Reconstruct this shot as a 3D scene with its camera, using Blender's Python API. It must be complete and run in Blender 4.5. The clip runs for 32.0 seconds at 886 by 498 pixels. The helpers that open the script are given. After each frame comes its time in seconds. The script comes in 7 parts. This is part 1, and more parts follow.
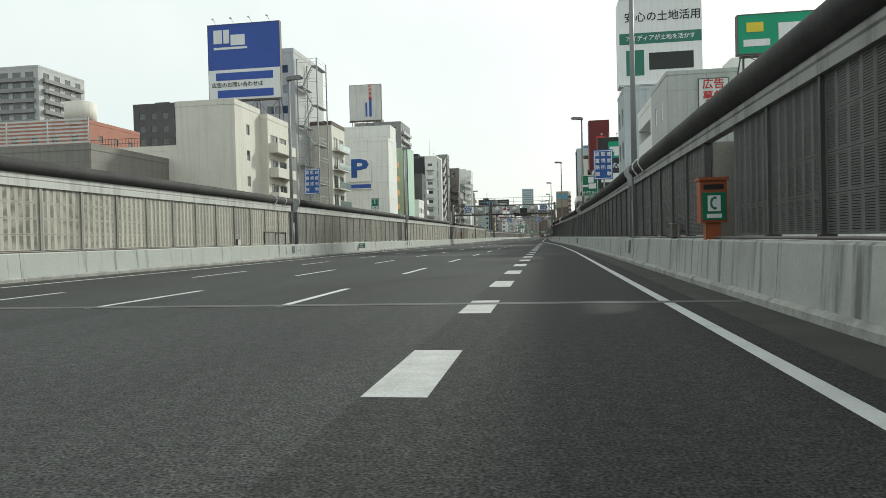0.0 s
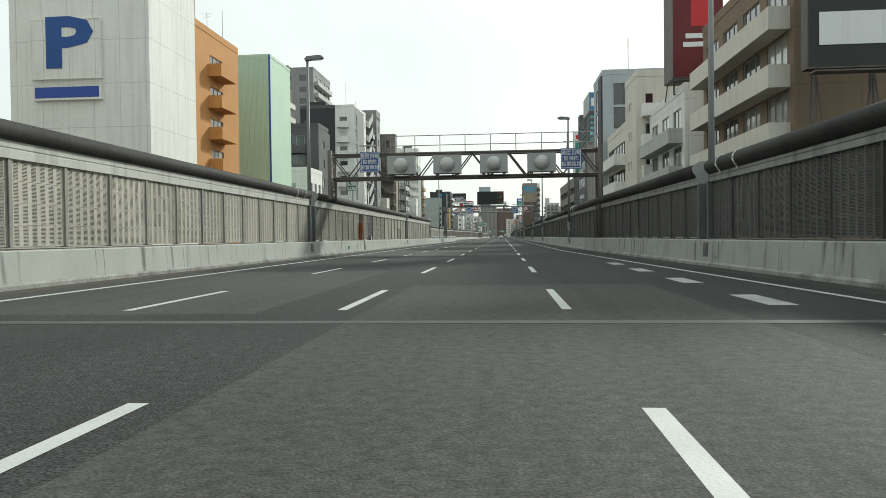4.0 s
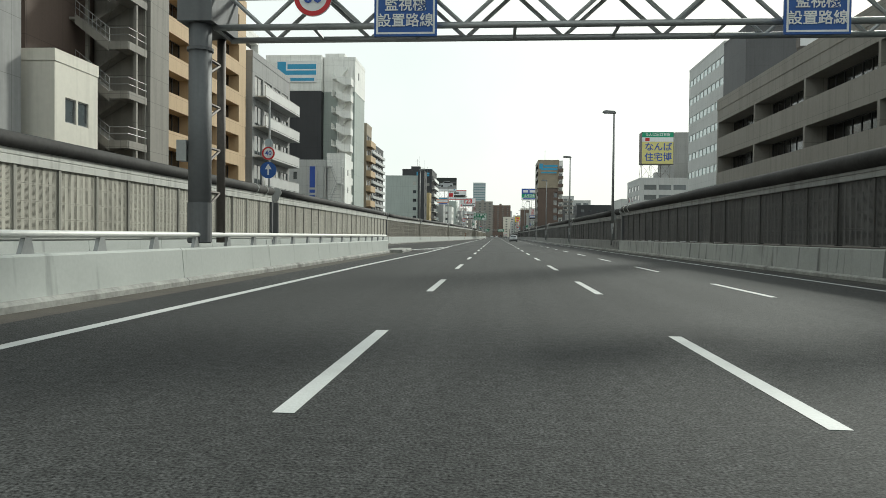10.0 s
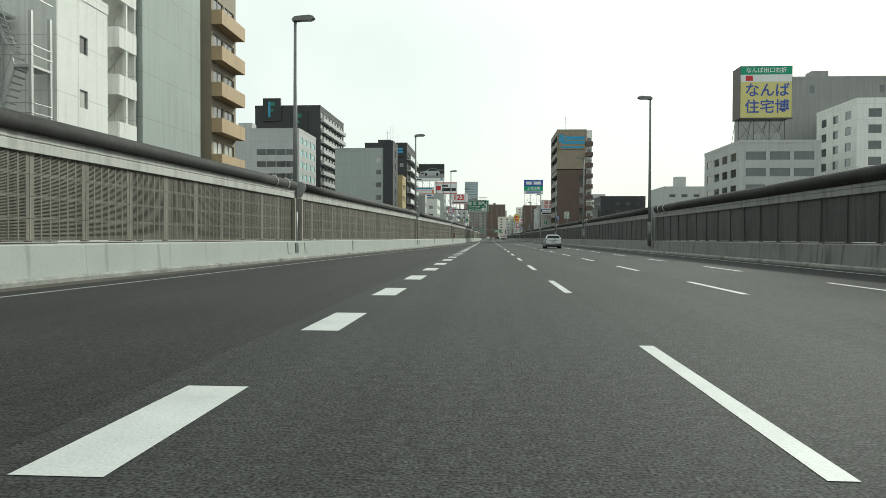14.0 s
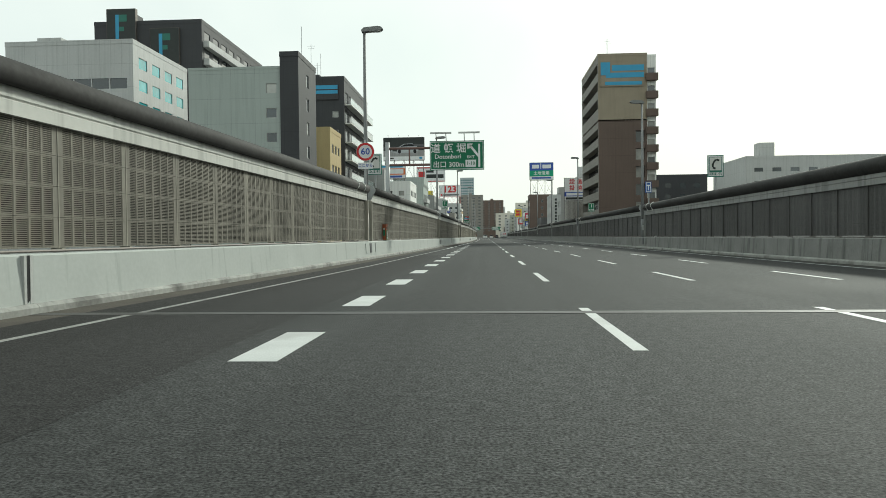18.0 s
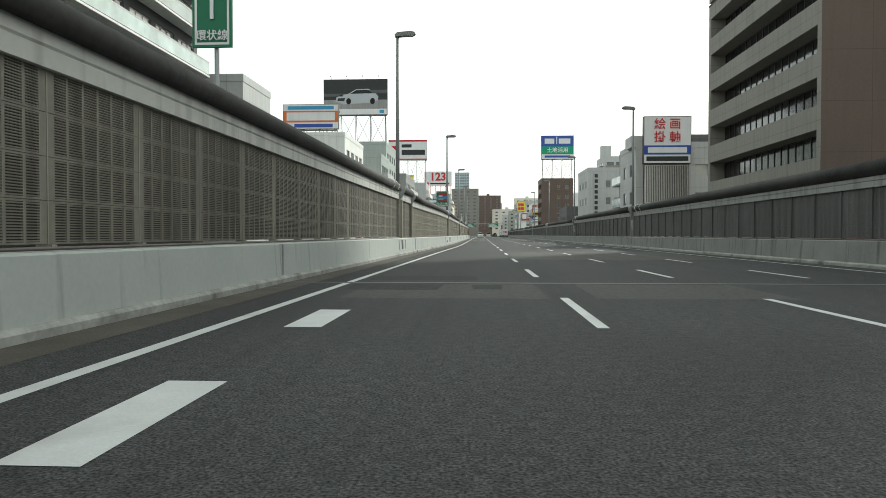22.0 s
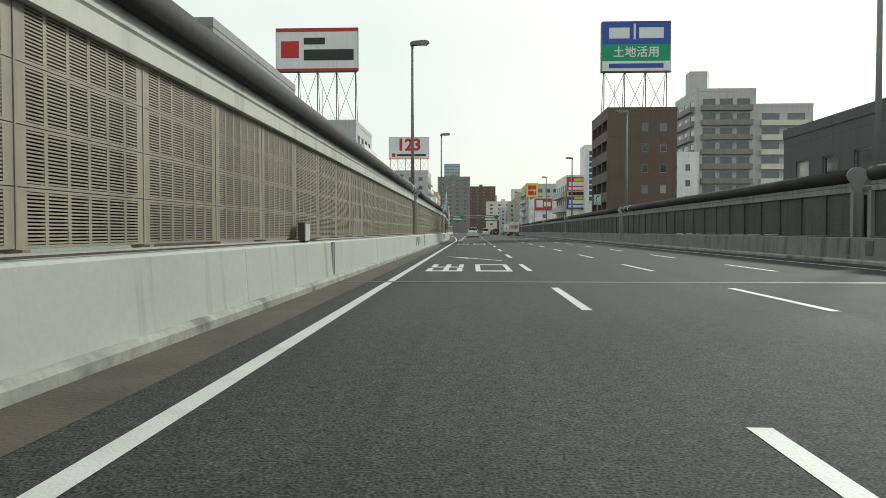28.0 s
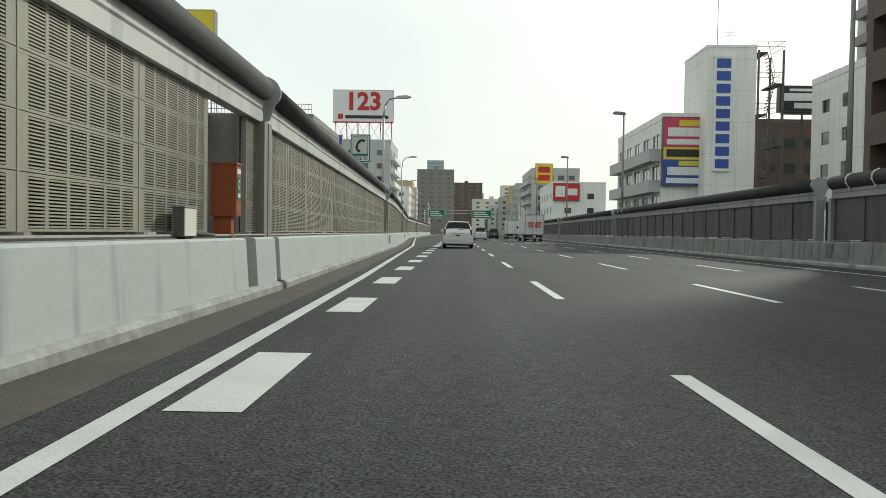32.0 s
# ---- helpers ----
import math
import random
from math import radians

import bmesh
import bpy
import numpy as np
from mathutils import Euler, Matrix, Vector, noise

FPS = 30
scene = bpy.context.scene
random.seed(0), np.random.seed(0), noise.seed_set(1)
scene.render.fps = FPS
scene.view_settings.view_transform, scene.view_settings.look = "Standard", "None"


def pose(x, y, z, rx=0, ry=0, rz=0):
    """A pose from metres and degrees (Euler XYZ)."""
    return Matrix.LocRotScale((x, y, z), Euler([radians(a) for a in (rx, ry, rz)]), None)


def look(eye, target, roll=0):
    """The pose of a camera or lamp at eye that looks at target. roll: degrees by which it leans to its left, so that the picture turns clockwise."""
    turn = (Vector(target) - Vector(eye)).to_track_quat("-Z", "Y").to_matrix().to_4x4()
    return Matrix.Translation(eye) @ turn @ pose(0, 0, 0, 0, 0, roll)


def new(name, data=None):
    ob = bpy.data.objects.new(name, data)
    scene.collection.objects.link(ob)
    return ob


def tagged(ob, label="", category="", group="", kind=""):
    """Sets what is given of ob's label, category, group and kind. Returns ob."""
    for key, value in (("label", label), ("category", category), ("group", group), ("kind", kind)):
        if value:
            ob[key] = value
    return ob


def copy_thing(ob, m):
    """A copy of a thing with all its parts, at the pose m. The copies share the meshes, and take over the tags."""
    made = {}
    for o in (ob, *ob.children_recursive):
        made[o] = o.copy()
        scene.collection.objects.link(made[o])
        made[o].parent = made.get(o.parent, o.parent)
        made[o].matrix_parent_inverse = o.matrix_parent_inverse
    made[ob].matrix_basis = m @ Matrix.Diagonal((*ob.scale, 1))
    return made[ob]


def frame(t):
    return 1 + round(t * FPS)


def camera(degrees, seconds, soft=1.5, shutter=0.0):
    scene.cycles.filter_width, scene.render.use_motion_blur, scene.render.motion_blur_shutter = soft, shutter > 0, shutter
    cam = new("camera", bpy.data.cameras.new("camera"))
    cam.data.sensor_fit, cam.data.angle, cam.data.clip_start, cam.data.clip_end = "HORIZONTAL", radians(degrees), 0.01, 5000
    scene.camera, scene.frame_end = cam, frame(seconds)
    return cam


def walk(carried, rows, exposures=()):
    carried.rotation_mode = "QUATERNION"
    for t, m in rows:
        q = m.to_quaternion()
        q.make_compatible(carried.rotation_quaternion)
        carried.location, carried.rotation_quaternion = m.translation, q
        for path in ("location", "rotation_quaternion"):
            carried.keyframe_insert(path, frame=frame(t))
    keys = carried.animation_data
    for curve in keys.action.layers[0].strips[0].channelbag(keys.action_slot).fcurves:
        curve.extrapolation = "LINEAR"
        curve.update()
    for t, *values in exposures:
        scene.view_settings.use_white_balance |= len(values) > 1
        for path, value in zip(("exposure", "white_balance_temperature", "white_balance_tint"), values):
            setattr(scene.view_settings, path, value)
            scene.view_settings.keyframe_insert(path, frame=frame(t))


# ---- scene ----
# camera and its drive -------------------------------------------------------
cam = camera(65.0, 32.0, soft=0.75)
PATH = [
    (0.0, 14.91, 0.00, 1.06, 8.59, -0.85, 1.40),
    (0.5, 13.98, 10.07, 1.12, 8.09, -0.89, 0.75),
    (1.0, 13.09, 20.15, 1.08, 6.98, -0.74, -0.08),
    (1.5, 12.38, 30.23, 1.12, 6.44, -0.97, 0.63),
    (2.0, 11.75, 40.33, 1.11, 6.56, -0.77, 1.51),
    (2.5, 11.01, 50.44, 1.12, 6.29, -0.97, -0.07),
    (3.0, 10.31, 60.57, 1.13, 6.31, -0.94, 0.44),
    (3.5, 9.86, 70.71, 1.12, 5.72, -1.06, 0.53),
    (5.5, 8.79, 112.31, 1.13, 3.36, -0.61, 1.45),
    (6.0, 8.60, 122.96, 1.15, 3.85, -0.61, 1.64),
    (6.5, 8.40, 133.60, 1.11, 4.53, -1.11, 1.55),
    (7.0, 7.90, 144.24, 1.18, 5.32, -0.66, 1.40),
    (7.5, 7.30, 154.85, 1.10, 6.05, -0.84, 0.62),
    (8.0, 6.56, 165.47, 1.15, 6.43, -0.69, 0.31),
    (8.5, 5.91, 176.08, 1.14, 5.79, -0.97, -0.44),
    (9.0, 5.40, 186.72, 1.17, 4.62, -1.08, -0.44),
    (9.5, 5.24, 197.38, 1.11, 4.42, -0.88, -0.17),
    (10.0, 4.89, 207.98, 1.17, 4.36, -1.11, -0.65),
    (10.5, 4.55, 218.55, 1.12, 4.90, -1.03, -0.23),
    (11.0, 4.02, 229.08, 1.13, 5.39, -1.07, -0.64),
    (11.5, 3.59, 239.43, 1.12, 5.77, -0.75, -0.67),
    (12.0, 3.02, 249.47, 1.11, 5.90, -0.80, -0.52),
    (12.5, 2.47, 259.38, 1.11, 5.73, -0.66, -1.09),
    (13.0, 2.25, 269.29, 1.08, 4.90, -0.99, -0.66),
    (13.5, 1.96, 279.23, 1.11, 3.94, -0.99, -0.42),
    (14.0, 1.89, 289.13, 1.11, 3.70, -0.94, -0.21),
    (14.5, 1.87, 298.97, 1.13, 3.70, -1.10, 0.35),
    (16.5, 1.91, 338.53, 1.11, 3.17, -1.03, -0.04),
    (17.0, 1.91, 348.37, 1.10, 3.13, -1.13, -0.20),
    (17.5, 2.04, 358.19, 1.11, 3.38, -1.07, 0.50),
    (18.0, 2.03, 368.01, 1.12, 3.48, -1.01, 0.60),
    (18.5, 1.92, 377.84, 1.12, 3.22, -1.00, -0.10),
    (19.0, 1.99, 387.68, 1.12, 2.83, -0.63, -0.11),
    (19.5, 2.08, 397.51, 1.12, 2.67, -0.68, 0.16),
    (20.0, 2.12, 407.35, 1.12, 2.75, -0.86, 0.19),
    (20.5, 2.15, 417.19, 1.12, 2.82, -0.90, -0.10),
    (21.0, 2.14, 427.04, 1.13, 2.98, -0.94, -0.10),
    (21.5, 2.16, 436.89, 1.12, 3.16, -0.95, 0.15),
    (22.0, 2.05, 446.73, 1.12, 3.10, -1.19, -0.03),
    (22.5, 1.97, 456.58, 1.12, 3.00, -1.04, -0.20),
    (23.0, 2.00, 466.42, 1.11, 2.96, -1.06, -0.12),
    (23.5, 1.95, 476.26, 1.12, 2.91, -1.03, -0.33),
    (24.0, 1.83, 486.12, 1.12, 2.73, -0.94, -0.71),
    (24.5, 1.57, 495.97, 1.11, 2.57, -1.09, -0.76),
    (25.0, 1.78, 505.82, 1.06, 2.38, -1.27, -1.71),
    (25.5, 1.88, 515.67, 1.12, 2.56, -0.91, -0.29),
    (27.5, 1.70, 555.16, 1.12, 2.14, -1.40, -0.12),
    (28.0, 1.86, 565.03, 1.14, 2.41, -1.46, 0.01),
    (28.5, 1.75, 574.89, 1.12, 2.46, -1.31, -0.23),
    (29.0, 1.69, 584.73, 1.12, 2.30, -1.64, -0.26),
    (29.5, 1.69, 594.59, 1.12, 2.23, -1.44, -0.23),
    (30.0, 1.62, 604.45, 1.14, 1.97, -1.40, -0.05),
    (30.5, 1.53, 614.33, 1.12, 1.78, -1.76, -0.34),
    (31.0, 1.62, 624.19, 1.11, 1.59, -1.27, 0.20),
    (31.5, 1.81, 634.04, 1.12, 1.46, -1.35, -0.07),
    (32.0, 1.82, 643.87, 1.05, 1.07, -1.38, -0.87),
]
walk(cam, [(t, pose(x, y, z, 90 + pitch, roll, yaw)) for t, x, y, z, yaw, pitch, roll in PATH],
     exposures=[(0.0, 0.0, 6450, 2), (5.0, 0.0, 6450, 2), (10.5, 0.0, 6450, 2), (12.0, -0.04, 6450, -2), (18.0, -0.04, 6450, -2), (20.0, 0.0, 6450, 1), (21.3, 0.05, 6450, 2), (22.0, 0.25, 6450, 2), (23.0, 0.1, 6420, 0), (24.0, 0.08, 6450, 0), (25.0, -0.1, 6500, 1), (28.0, -0.1, 6550, 1), (32.0, -0.1, 6500, 1)])

# overcast sky and a veiled sun ----------------------------------------------
SUN_AZ, SUN_EL = radians(34), radians(30)          # azimuth from +y towards +x
world = bpy.data.worlds.new("overcast_sky")
world.use_nodes = True
scene.world = world
wn, wl = world.node_tree.nodes, world.node_tree.links
bg = wn["Background"]
sky = wn.new("ShaderNodeTexSky")
sky.sky_type = "NISHITA"
sky.sun_disc = False
sky.sun_elevation, sky.sun_rotation = SUN_EL, SUN_AZ
sky.dust_density, sky.air_density, sky.ozone_density = 4.0, 1.0, 1.0
tc = wn.new("ShaderNodeTexCoord")
cloud = wn.new("ShaderNodeTexNoise")
cloud.inputs["Scale"].default_value, cloud.inputs["Detail"].default_value = 1.6, 5.0
ramp = wn.new("ShaderNodeValToRGB")
ramp.color_ramp.elements[0].color, ramp.color_ramp.elements[0].position = (7.6, 8.15, 8.2, 1), 0.35
ramp.color_ramp.elements[1].color, ramp.color_ramp.elements[1].position = (9.6, 9.7, 9.5, 1), 0.65
mixs = wn.new("ShaderNodeMix")
mixs.data_type = "RGBA"
mixs.inputs[0].default_value = 0.86
wl.new(tc.outputs["Generated"], cloud.inputs["Vector"])
wl.new(cloud.outputs["Fac"], ramp.inputs["Fac"])
wl.new(sky.outputs["Color"], mixs.inputs[6])
wl.new(ramp.outputs["Color"], mixs.inputs[7])
wl.new(mixs.outputs[2], bg.inputs["Color"])
bg.inputs["Strength"].default_value = 0.115
sun = new("sun", bpy.data.lights.new("sun", "SUN"))
sun.data.energy, sun.data.angle, sun.data.color = 2.7, radians(5), (1.0, 0.98, 0.92)
sun.matrix_world = look((math.sin(SUN_AZ) * math.cos(SUN_EL) * 100, math.cos(SUN_AZ) * math.cos(SUN_EL) * 100, math.sin(SUN_EL) * 100), (0, 0, 0))


# materials ------------------------------------------------------------------
def mat(name, col, rough=0.7, metal=0.0, var=0.12, scale=1.5, fine=30.0, bump=0.0, streak=0.0, spec=0.4, island=False, emit=0.0, stain=None, thr=(0.49, 0.62), grid=None):
    """Principled surface with colour variation at two scales, optional vertical rain streaks and fine relief."""
    m = bpy.data.materials.new(name)
    m.use_nodes = True
    n, l = m.node_tree.nodes, m.node_tree.links
    p = n["Principled BSDF"]
    p.inputs["Roughness"].default_value, p.inputs["Metallic"].default_value = rough, metal
    p.inputs["Specular IOR Level"].default_value = spec
    geo = n.new("ShaderNodeNewGeometry")
    big, small = n.new("ShaderNodeTexNoise"), n.new("ShaderNodeTexNoise")
    big.inputs["Scale"].default_value, big.inputs["Detail"].default_value = scale, 4.0
    small.inputs["Scale"].default_value, small.inputs["Detail"].default_value = fine, 3.0
    for t in (big, small):
        l.new(geo.outputs["Position"], t.inputs["Vector"])
    add = n.new("ShaderNodeMath")
    add.operation = "MULTIPLY_ADD"
    add.inputs[1].default_value = 0.6
    half = n.new("ShaderNodeMath")
    half.operation = "MULTIPLY"
    half.inputs[1].default_value = 0.4
    l.new(small.outputs["Fac"], half.inputs[0])
    l.new(big.outputs["Fac"], add.inputs[0])
    l.new(half.outputs[0], add.inputs[2])
    rmp = n.new("ShaderNodeMapRange")
    rmp.inputs[1].default_value, rmp.inputs[2].default_value = 0.3, 0.7
    rmp.inputs[3].default_value, rmp.inputs[4].default_value = 1 - var, 1 + var
    l.new(add.outputs[0], rmp.inputs[0])
    value = rmp.outputs[0]
    if streak:
        mp = n.new("ShaderNodeMapping")
        mp.inputs["Scale"].default_value = (1.3, 1.3, 0.07)
        st = n.new("ShaderNodeTexNoise")
        st.inputs["Scale"].default_value, st.inputs["Detail"].default_value = 2.2, 5.0
        l.new(geo.outputs["Position"], mp.inputs["Vector"])
        l.new(mp.outputs[0], st.inputs["Vector"])
        sr = n.new("ShaderNodeMapRange")
        sr.inputs[1].default_value, sr.inputs[2].default_value = thr
        sr.inputs[3].default_value, sr.inputs[4].default_value = 1.0, 1 - streak
        l.new(st.outputs["Fac"], sr.inputs[0])
        mul = n.new("ShaderNodeMath")
        mul.operation = "MULTIPLY"
        l.new(value, mul.inputs[0])
        l.new(sr.outputs[0], mul.inputs[1])
        value = mul.outputs[0]
    if grid:
        sep = n.new("ShaderNodeSeparateXYZ")
        l.new(geo.outputs["Position"], sep.inputs[0])
        side = n.new("ShaderNodeMath")
        l.new(sep.outputs[0], side.inputs[0])
        l.new(sep.outputs[1], side.inputs[1])
        for out, step in ((side.outputs[0], grid[0]), (sep.outputs[2], grid[1])):
            div, fr, cmp, mul = (n.new("ShaderNodeMath") for _ in range(4))
            div.operation, fr.operation, cmp.operation, mul.operation = "DIVIDE", "FRACT", "LESS_THAN", "MULTIPLY"
            div.inputs[1].default_value, cmp.inputs[1].default_value = step, 0.035 / step
            l.new(out, div.inputs[0])
            l.new(div.outputs[0], fr.inputs[0])
            l.new(fr.outputs[0], cmp.inputs[0])
            dim = n.new("ShaderNodeMath")
            dim.operation, dim.inputs[1].default_value, dim.inputs[2].default_value = "MULTIPLY_ADD", -0.3, 1.0
            l.new(cmp.outputs[0], dim.inputs[0])
            l.new(value, mul.inputs[0])
            l.new(dim.outputs[0], mul.inputs[1])
            value = mul.outputs[0]
    if island:
        oi = n.new("ShaderNodeObjectInfo")
        orr = n.new("ShaderNodeMapRange")
        orr.inputs[3].default_value, orr.inputs[4].default_value = 1 - island, 1 + island
        l.new(oi.outputs["Random"], orr.inputs[0])
        mul = n.new("ShaderNodeMath")
        mul.operation = "MULTIPLY"
        l.new(value, mul.inputs[0])
        l.new(orr.outputs[0], mul.inputs[1])
        value = mul.outputs[0]
    vm = n.new("ShaderNodeVectorMath")
    vm.operation = "SCALE"
    vm.inputs[0].default_value = col
    l.new(value, vm.inputs["Scale"])
    last = vm.outputs[0]
    if stain:
        mixn = n.new("ShaderNodeMix")
        mixn.data_type = "RGBA"
        sn = n.new("ShaderNodeTexNoise")
        sn.inputs["Scale"].default_value, sn.inputs["Detail"].default_value = 0.9, 6.0
        l.new(geo.outputs["Position"], sn.inputs["Vector"])
        s2 = n.new("ShaderNodeMapRange")
        s2.inputs[1].default_value, s2.inputs[2].default_value = 0.56, 0.7
        s2.inputs[4].default_value = 0.8
        l.new(sn.outputs["Fac"], s2.inputs[0])
        l.new(s2.outputs[0], mixn.inputs[0])
        l.new(last, mixn.inputs[6])
        mixn.inputs[7].default_value = (*stain, 1)
        last = mixn.outputs[2]
    l.new(last, p.inputs["Base Color"])
    if emit:
        p.inputs["Emission Color"].default_value = (*col, 1)
        p.inputs["Emission Strength"].default_value = emit
    if bump:
        b = n.new("ShaderNodeBump")
        b.inputs["Strength"].default_value, b.inputs["Distance"].default_value = bump, 0.02
        l.new(small.outputs["Fac"], b.inputs["Height"])
        l.new(b.outputs[0], p.inputs["Normal"])
    return m


def glass(name, tint, rough=0.06):
    """Window glass of an occupied building: dark, mirror-like coat over a deep tint."""
    m = mat(name, tint, rough, 0.0, 0.35, 0.35, 0.8, spec=0.9, island=0.5)
    m.node_tree.nodes["Principled BSDF"].inputs["Coat Weight"].default_value = 0.5
    m.node_tree.nodes["Principled BSDF"].inputs["Coat Roughness"].default_value = 0.03
    return m


def asphalt(name, col, patchy=0.16, coarse=1.0):
    """Rolled asphalt: coarse aggregate with pale chips, blotches and long tyre tracks."""
    m = bpy.data.materials.new(name)
    m.use_nodes = True
    n, l = m.node_tree.nodes, m.node_tree.links
    p = n["Principled BSDF"]
    p.inputs["Specular IOR Level"].default_value = 0.18
    geo = n.new("ShaderNodeNewGeometry")

    def noise_of(scale, detail, lo, hi, a, b, stretch=None):
        t, r = n.new("ShaderNodeTexNoise"), n.new("ShaderNodeMapRange")
        t.inputs["Scale"].default_value, t.inputs["Detail"].default_value = scale, detail
        if stretch:
            mp = n.new("ShaderNodeMapping")
            mp.inputs["Scale"].default_value = stretch
            l.new(geo.outputs["Position"], mp.inputs["Vector"])
            l.new(mp.outputs[0], t.inputs["Vector"])
        else:
            l.new(geo.outputs["Position"], t.inputs["Vector"])
        r.inputs[1].default_value, r.inputs[2].default_value, r.inputs[3].default_value, r.inputs[4].default_value = lo, hi, a, b
        l.new(t.outputs["Fac"], r.inputs[0])
        return t, r.outputs[0]

    grain, g_ = noise_of(48, 5, 0.32, 0.68, 1 - 0.88 * coarse, 1 + 0.88 * coarse)
    chips, c_ = noise_of(120, 2, 0.6, 0.72, 1.0, 1.0 + 1.1 * coarse)
    blot, b_ = noise_of(0.22, 4, 0.35, 0.65, 1 - patchy, 1 + patchy)
    track, t_ = noise_of(1.0, 3, 0.35, 0.65, 0.9, 1.1, (1.4, 0.02, 1.0))
    mid, m_ = noise_of(9, 4, 0.3, 0.7, 0.72, 1.28)
    value = g_
    for o in (c_, b_, t_, m_):
        mul = n.new("ShaderNodeMath")
        mul.operation = "MULTIPLY"
        l.new(value, mul.inputs[0])
        l.new(o, mul.inputs[1])
        value = mul.outputs[0]
    vm = n.new("ShaderNodeVectorMath")
    vm.operation = "SCALE"
    vm.inputs[0].default_value = col
    l.new(value, vm.inputs["Scale"])
    l.new(vm.outputs[0], p.inputs["Base Color"])
    rr = n.new("ShaderNodeMapRange")
    rr.inputs[3].default_value, rr.inputs[4].default_value = 0.7, 0.92
    l.new(blot.outputs["Fac"], rr.inputs[0])
    l.new(rr.outputs[0], p.inputs["Roughness"])
    b = n.new("ShaderNodeBump")
    b.inputs["Strength"].default_value, b.inputs["Distance"].default_value = 0.6, 0.012
    l.new(grain.outputs["Fac"], b.inputs["Height"])
    l.new(b.outputs[0], p.inputs["Normal"])
    return m


ASPHALT = asphalt("asphalt", (0.043, 0.044, 0.0435))
ASPHALT_PATCH = asphalt("asphalt_patch", (0.066, 0.065, 0.061), 0.12, 0.45)
ASPHALT_PALE = asphalt("pale_smooth_asphalt", (0.098, 0.099, 0.095), 0.12, 0.35)
ASPHALT_DARK = asphalt("asphalt_dark", (0.032, 0.0315, 0.031))
PAINT = mat("road_paint", (0.54, 0.55, 0.54), 0.6, 0, 0.12, 2.0, 40, 0.25, stain=(0.42, 0.42, 0.41))
PAINT_WORN = mat("worn_road_paint", (0.42, 0.42, 0.41), 0.65, 0, 0.3, 3.0, 35, 0.3, stain=(0.2, 0.2, 0.2))
PAINT_FADED = mat("faded_road_paint", (0.30, 0.30, 0.29), 0.7, 0, 0.4, 2.0, 25, 0.3, stain=(0.09, 0.09, 0.088))
GUTTER_DARK = mat("dark_gutter", (0.045, 0.042, 0.038), 0.85, 0, 0.35, 1.2, 25, 0.4, stain=(0.075, 0.07, 0.062))
GUTTER = mat("dusty_gutter", (0.078, 0.068, 0.057), 0.9, 0, 0.3, 1.2, 25, 0.4, stain=(0.06, 0.055, 0.05))
JOINT = mat("joint_steel", (0.09, 0.09, 0.088), 0.6, 0.2, 0.3, 3, 30, 0.3)
CONC = mat("barrier_concrete", (0.38, 0.39, 0.37), 0.85, 0, 0.14, 0.8, 14, 0.2, streak=0.6, thr=(0.56, 0.68), stain=(0.30, 0.30, 0.28))
CONC_L = mat("pale_barrier_concrete", (0.44, 0.452, 0.42), 0.85, 0, 0.1, 0.8, 14, 0.2, streak=0.6, thr=(0.59, 0.72), stain=(0.42, 0.43, 0.40))
CONC_WHITE = mat("painted_barrier", (0.43, 0.45, 0.43), 0.75, 0, 0.08, 0.6, 12, 0.1, streak=0.3, thr=(0.6, 0.72))
CONC_DARK = mat("weathered_concrete", (0.235, 0.235, 0.225), 0.88, 0, 0.2, 0.9, 15, 0.3, streak=0.45, thr=(0.54, 0.68))
FOOT = mat("barrier_foot", (0.32, 0.32, 0.30), 0.9, 0, 0.35, 1.6, 10, 0.35, stain=(0.09, 0.085, 0.08))
PANEL = mat("louvre_panel", (0.30, 0.278, 0.225), 0.6, 0.1, 0.16, 0.5, 9, 0, streak=0.2, island=0.08)
# louvre backings: the shade of the slots is put into their darker colour
PANEL_BACK = mat("louvre_back_slot_shade", (0.035, 0.033, 0.03), 0.8, 0, 0.25, 0.7, 9)
# right wall's panels, posts and coping carry its shade in darker colours
PANEL_SHADED = mat("shaded_louvre_panel", (0.118, 0.115, 0.112), 0.65, 0.1, 0.2, 0.5, 9, streak=0.25, island=0.1)
PANEL_SHADED_BACK = mat("shaded_louvre_back", (0.03, 0.029, 0.028), 0.8, 0, 0.25, 0.7, 9)
PANEL_PALE = mat("pale_louvre_panel", (0.47, 0.448, 0.388), 0.6, 0.05, 0.14, 0.5, 9, 0, streak=0.2, island=0.08)
PANEL_PALE_BACK = mat("pale_louvre_back_slot_shade", (0.15, 0.14, 0.12), 0.8, 0, 0.2, 0.7, 9)
# a deeper beige than PANEL, for the third left wall
PANEL_DEEP = mat("deep_beige_louvre_panel", (0.215, 0.20, 0.168), 0.65, 0.1, 0.18, 0.5, 9, 0, streak=0.25, island=0.1)
PANEL_MID = mat("dusty_louvre_panel", (0.30, 0.285, 0.245), 0.65, 0.1, 0.18, 0.5, 9, 0, streak=0.25, island=0.12)
PANEL_DARK = mat("replacement_louvre_panel", (0.10, 0.10, 0.098), 0.6, 0.1, 0.15, 0.5, 9)
POST = mat("post_steel", (0.30, 0.29, 0.26), 0.6, 0.2, 0.15, 1.0, 12, streak=0.3)
POST_SHADED = mat("shaded_post_steel", (0.095, 0.092, 0.088), 0.6, 0.2, 0.2, 1.0, 12, streak=0.3)
POST_PALE = mat("pale_post_steel", (0.31, 0.292, 0.245), 0.6, 0.1, 0.12, 1.0, 12, streak=0.3)
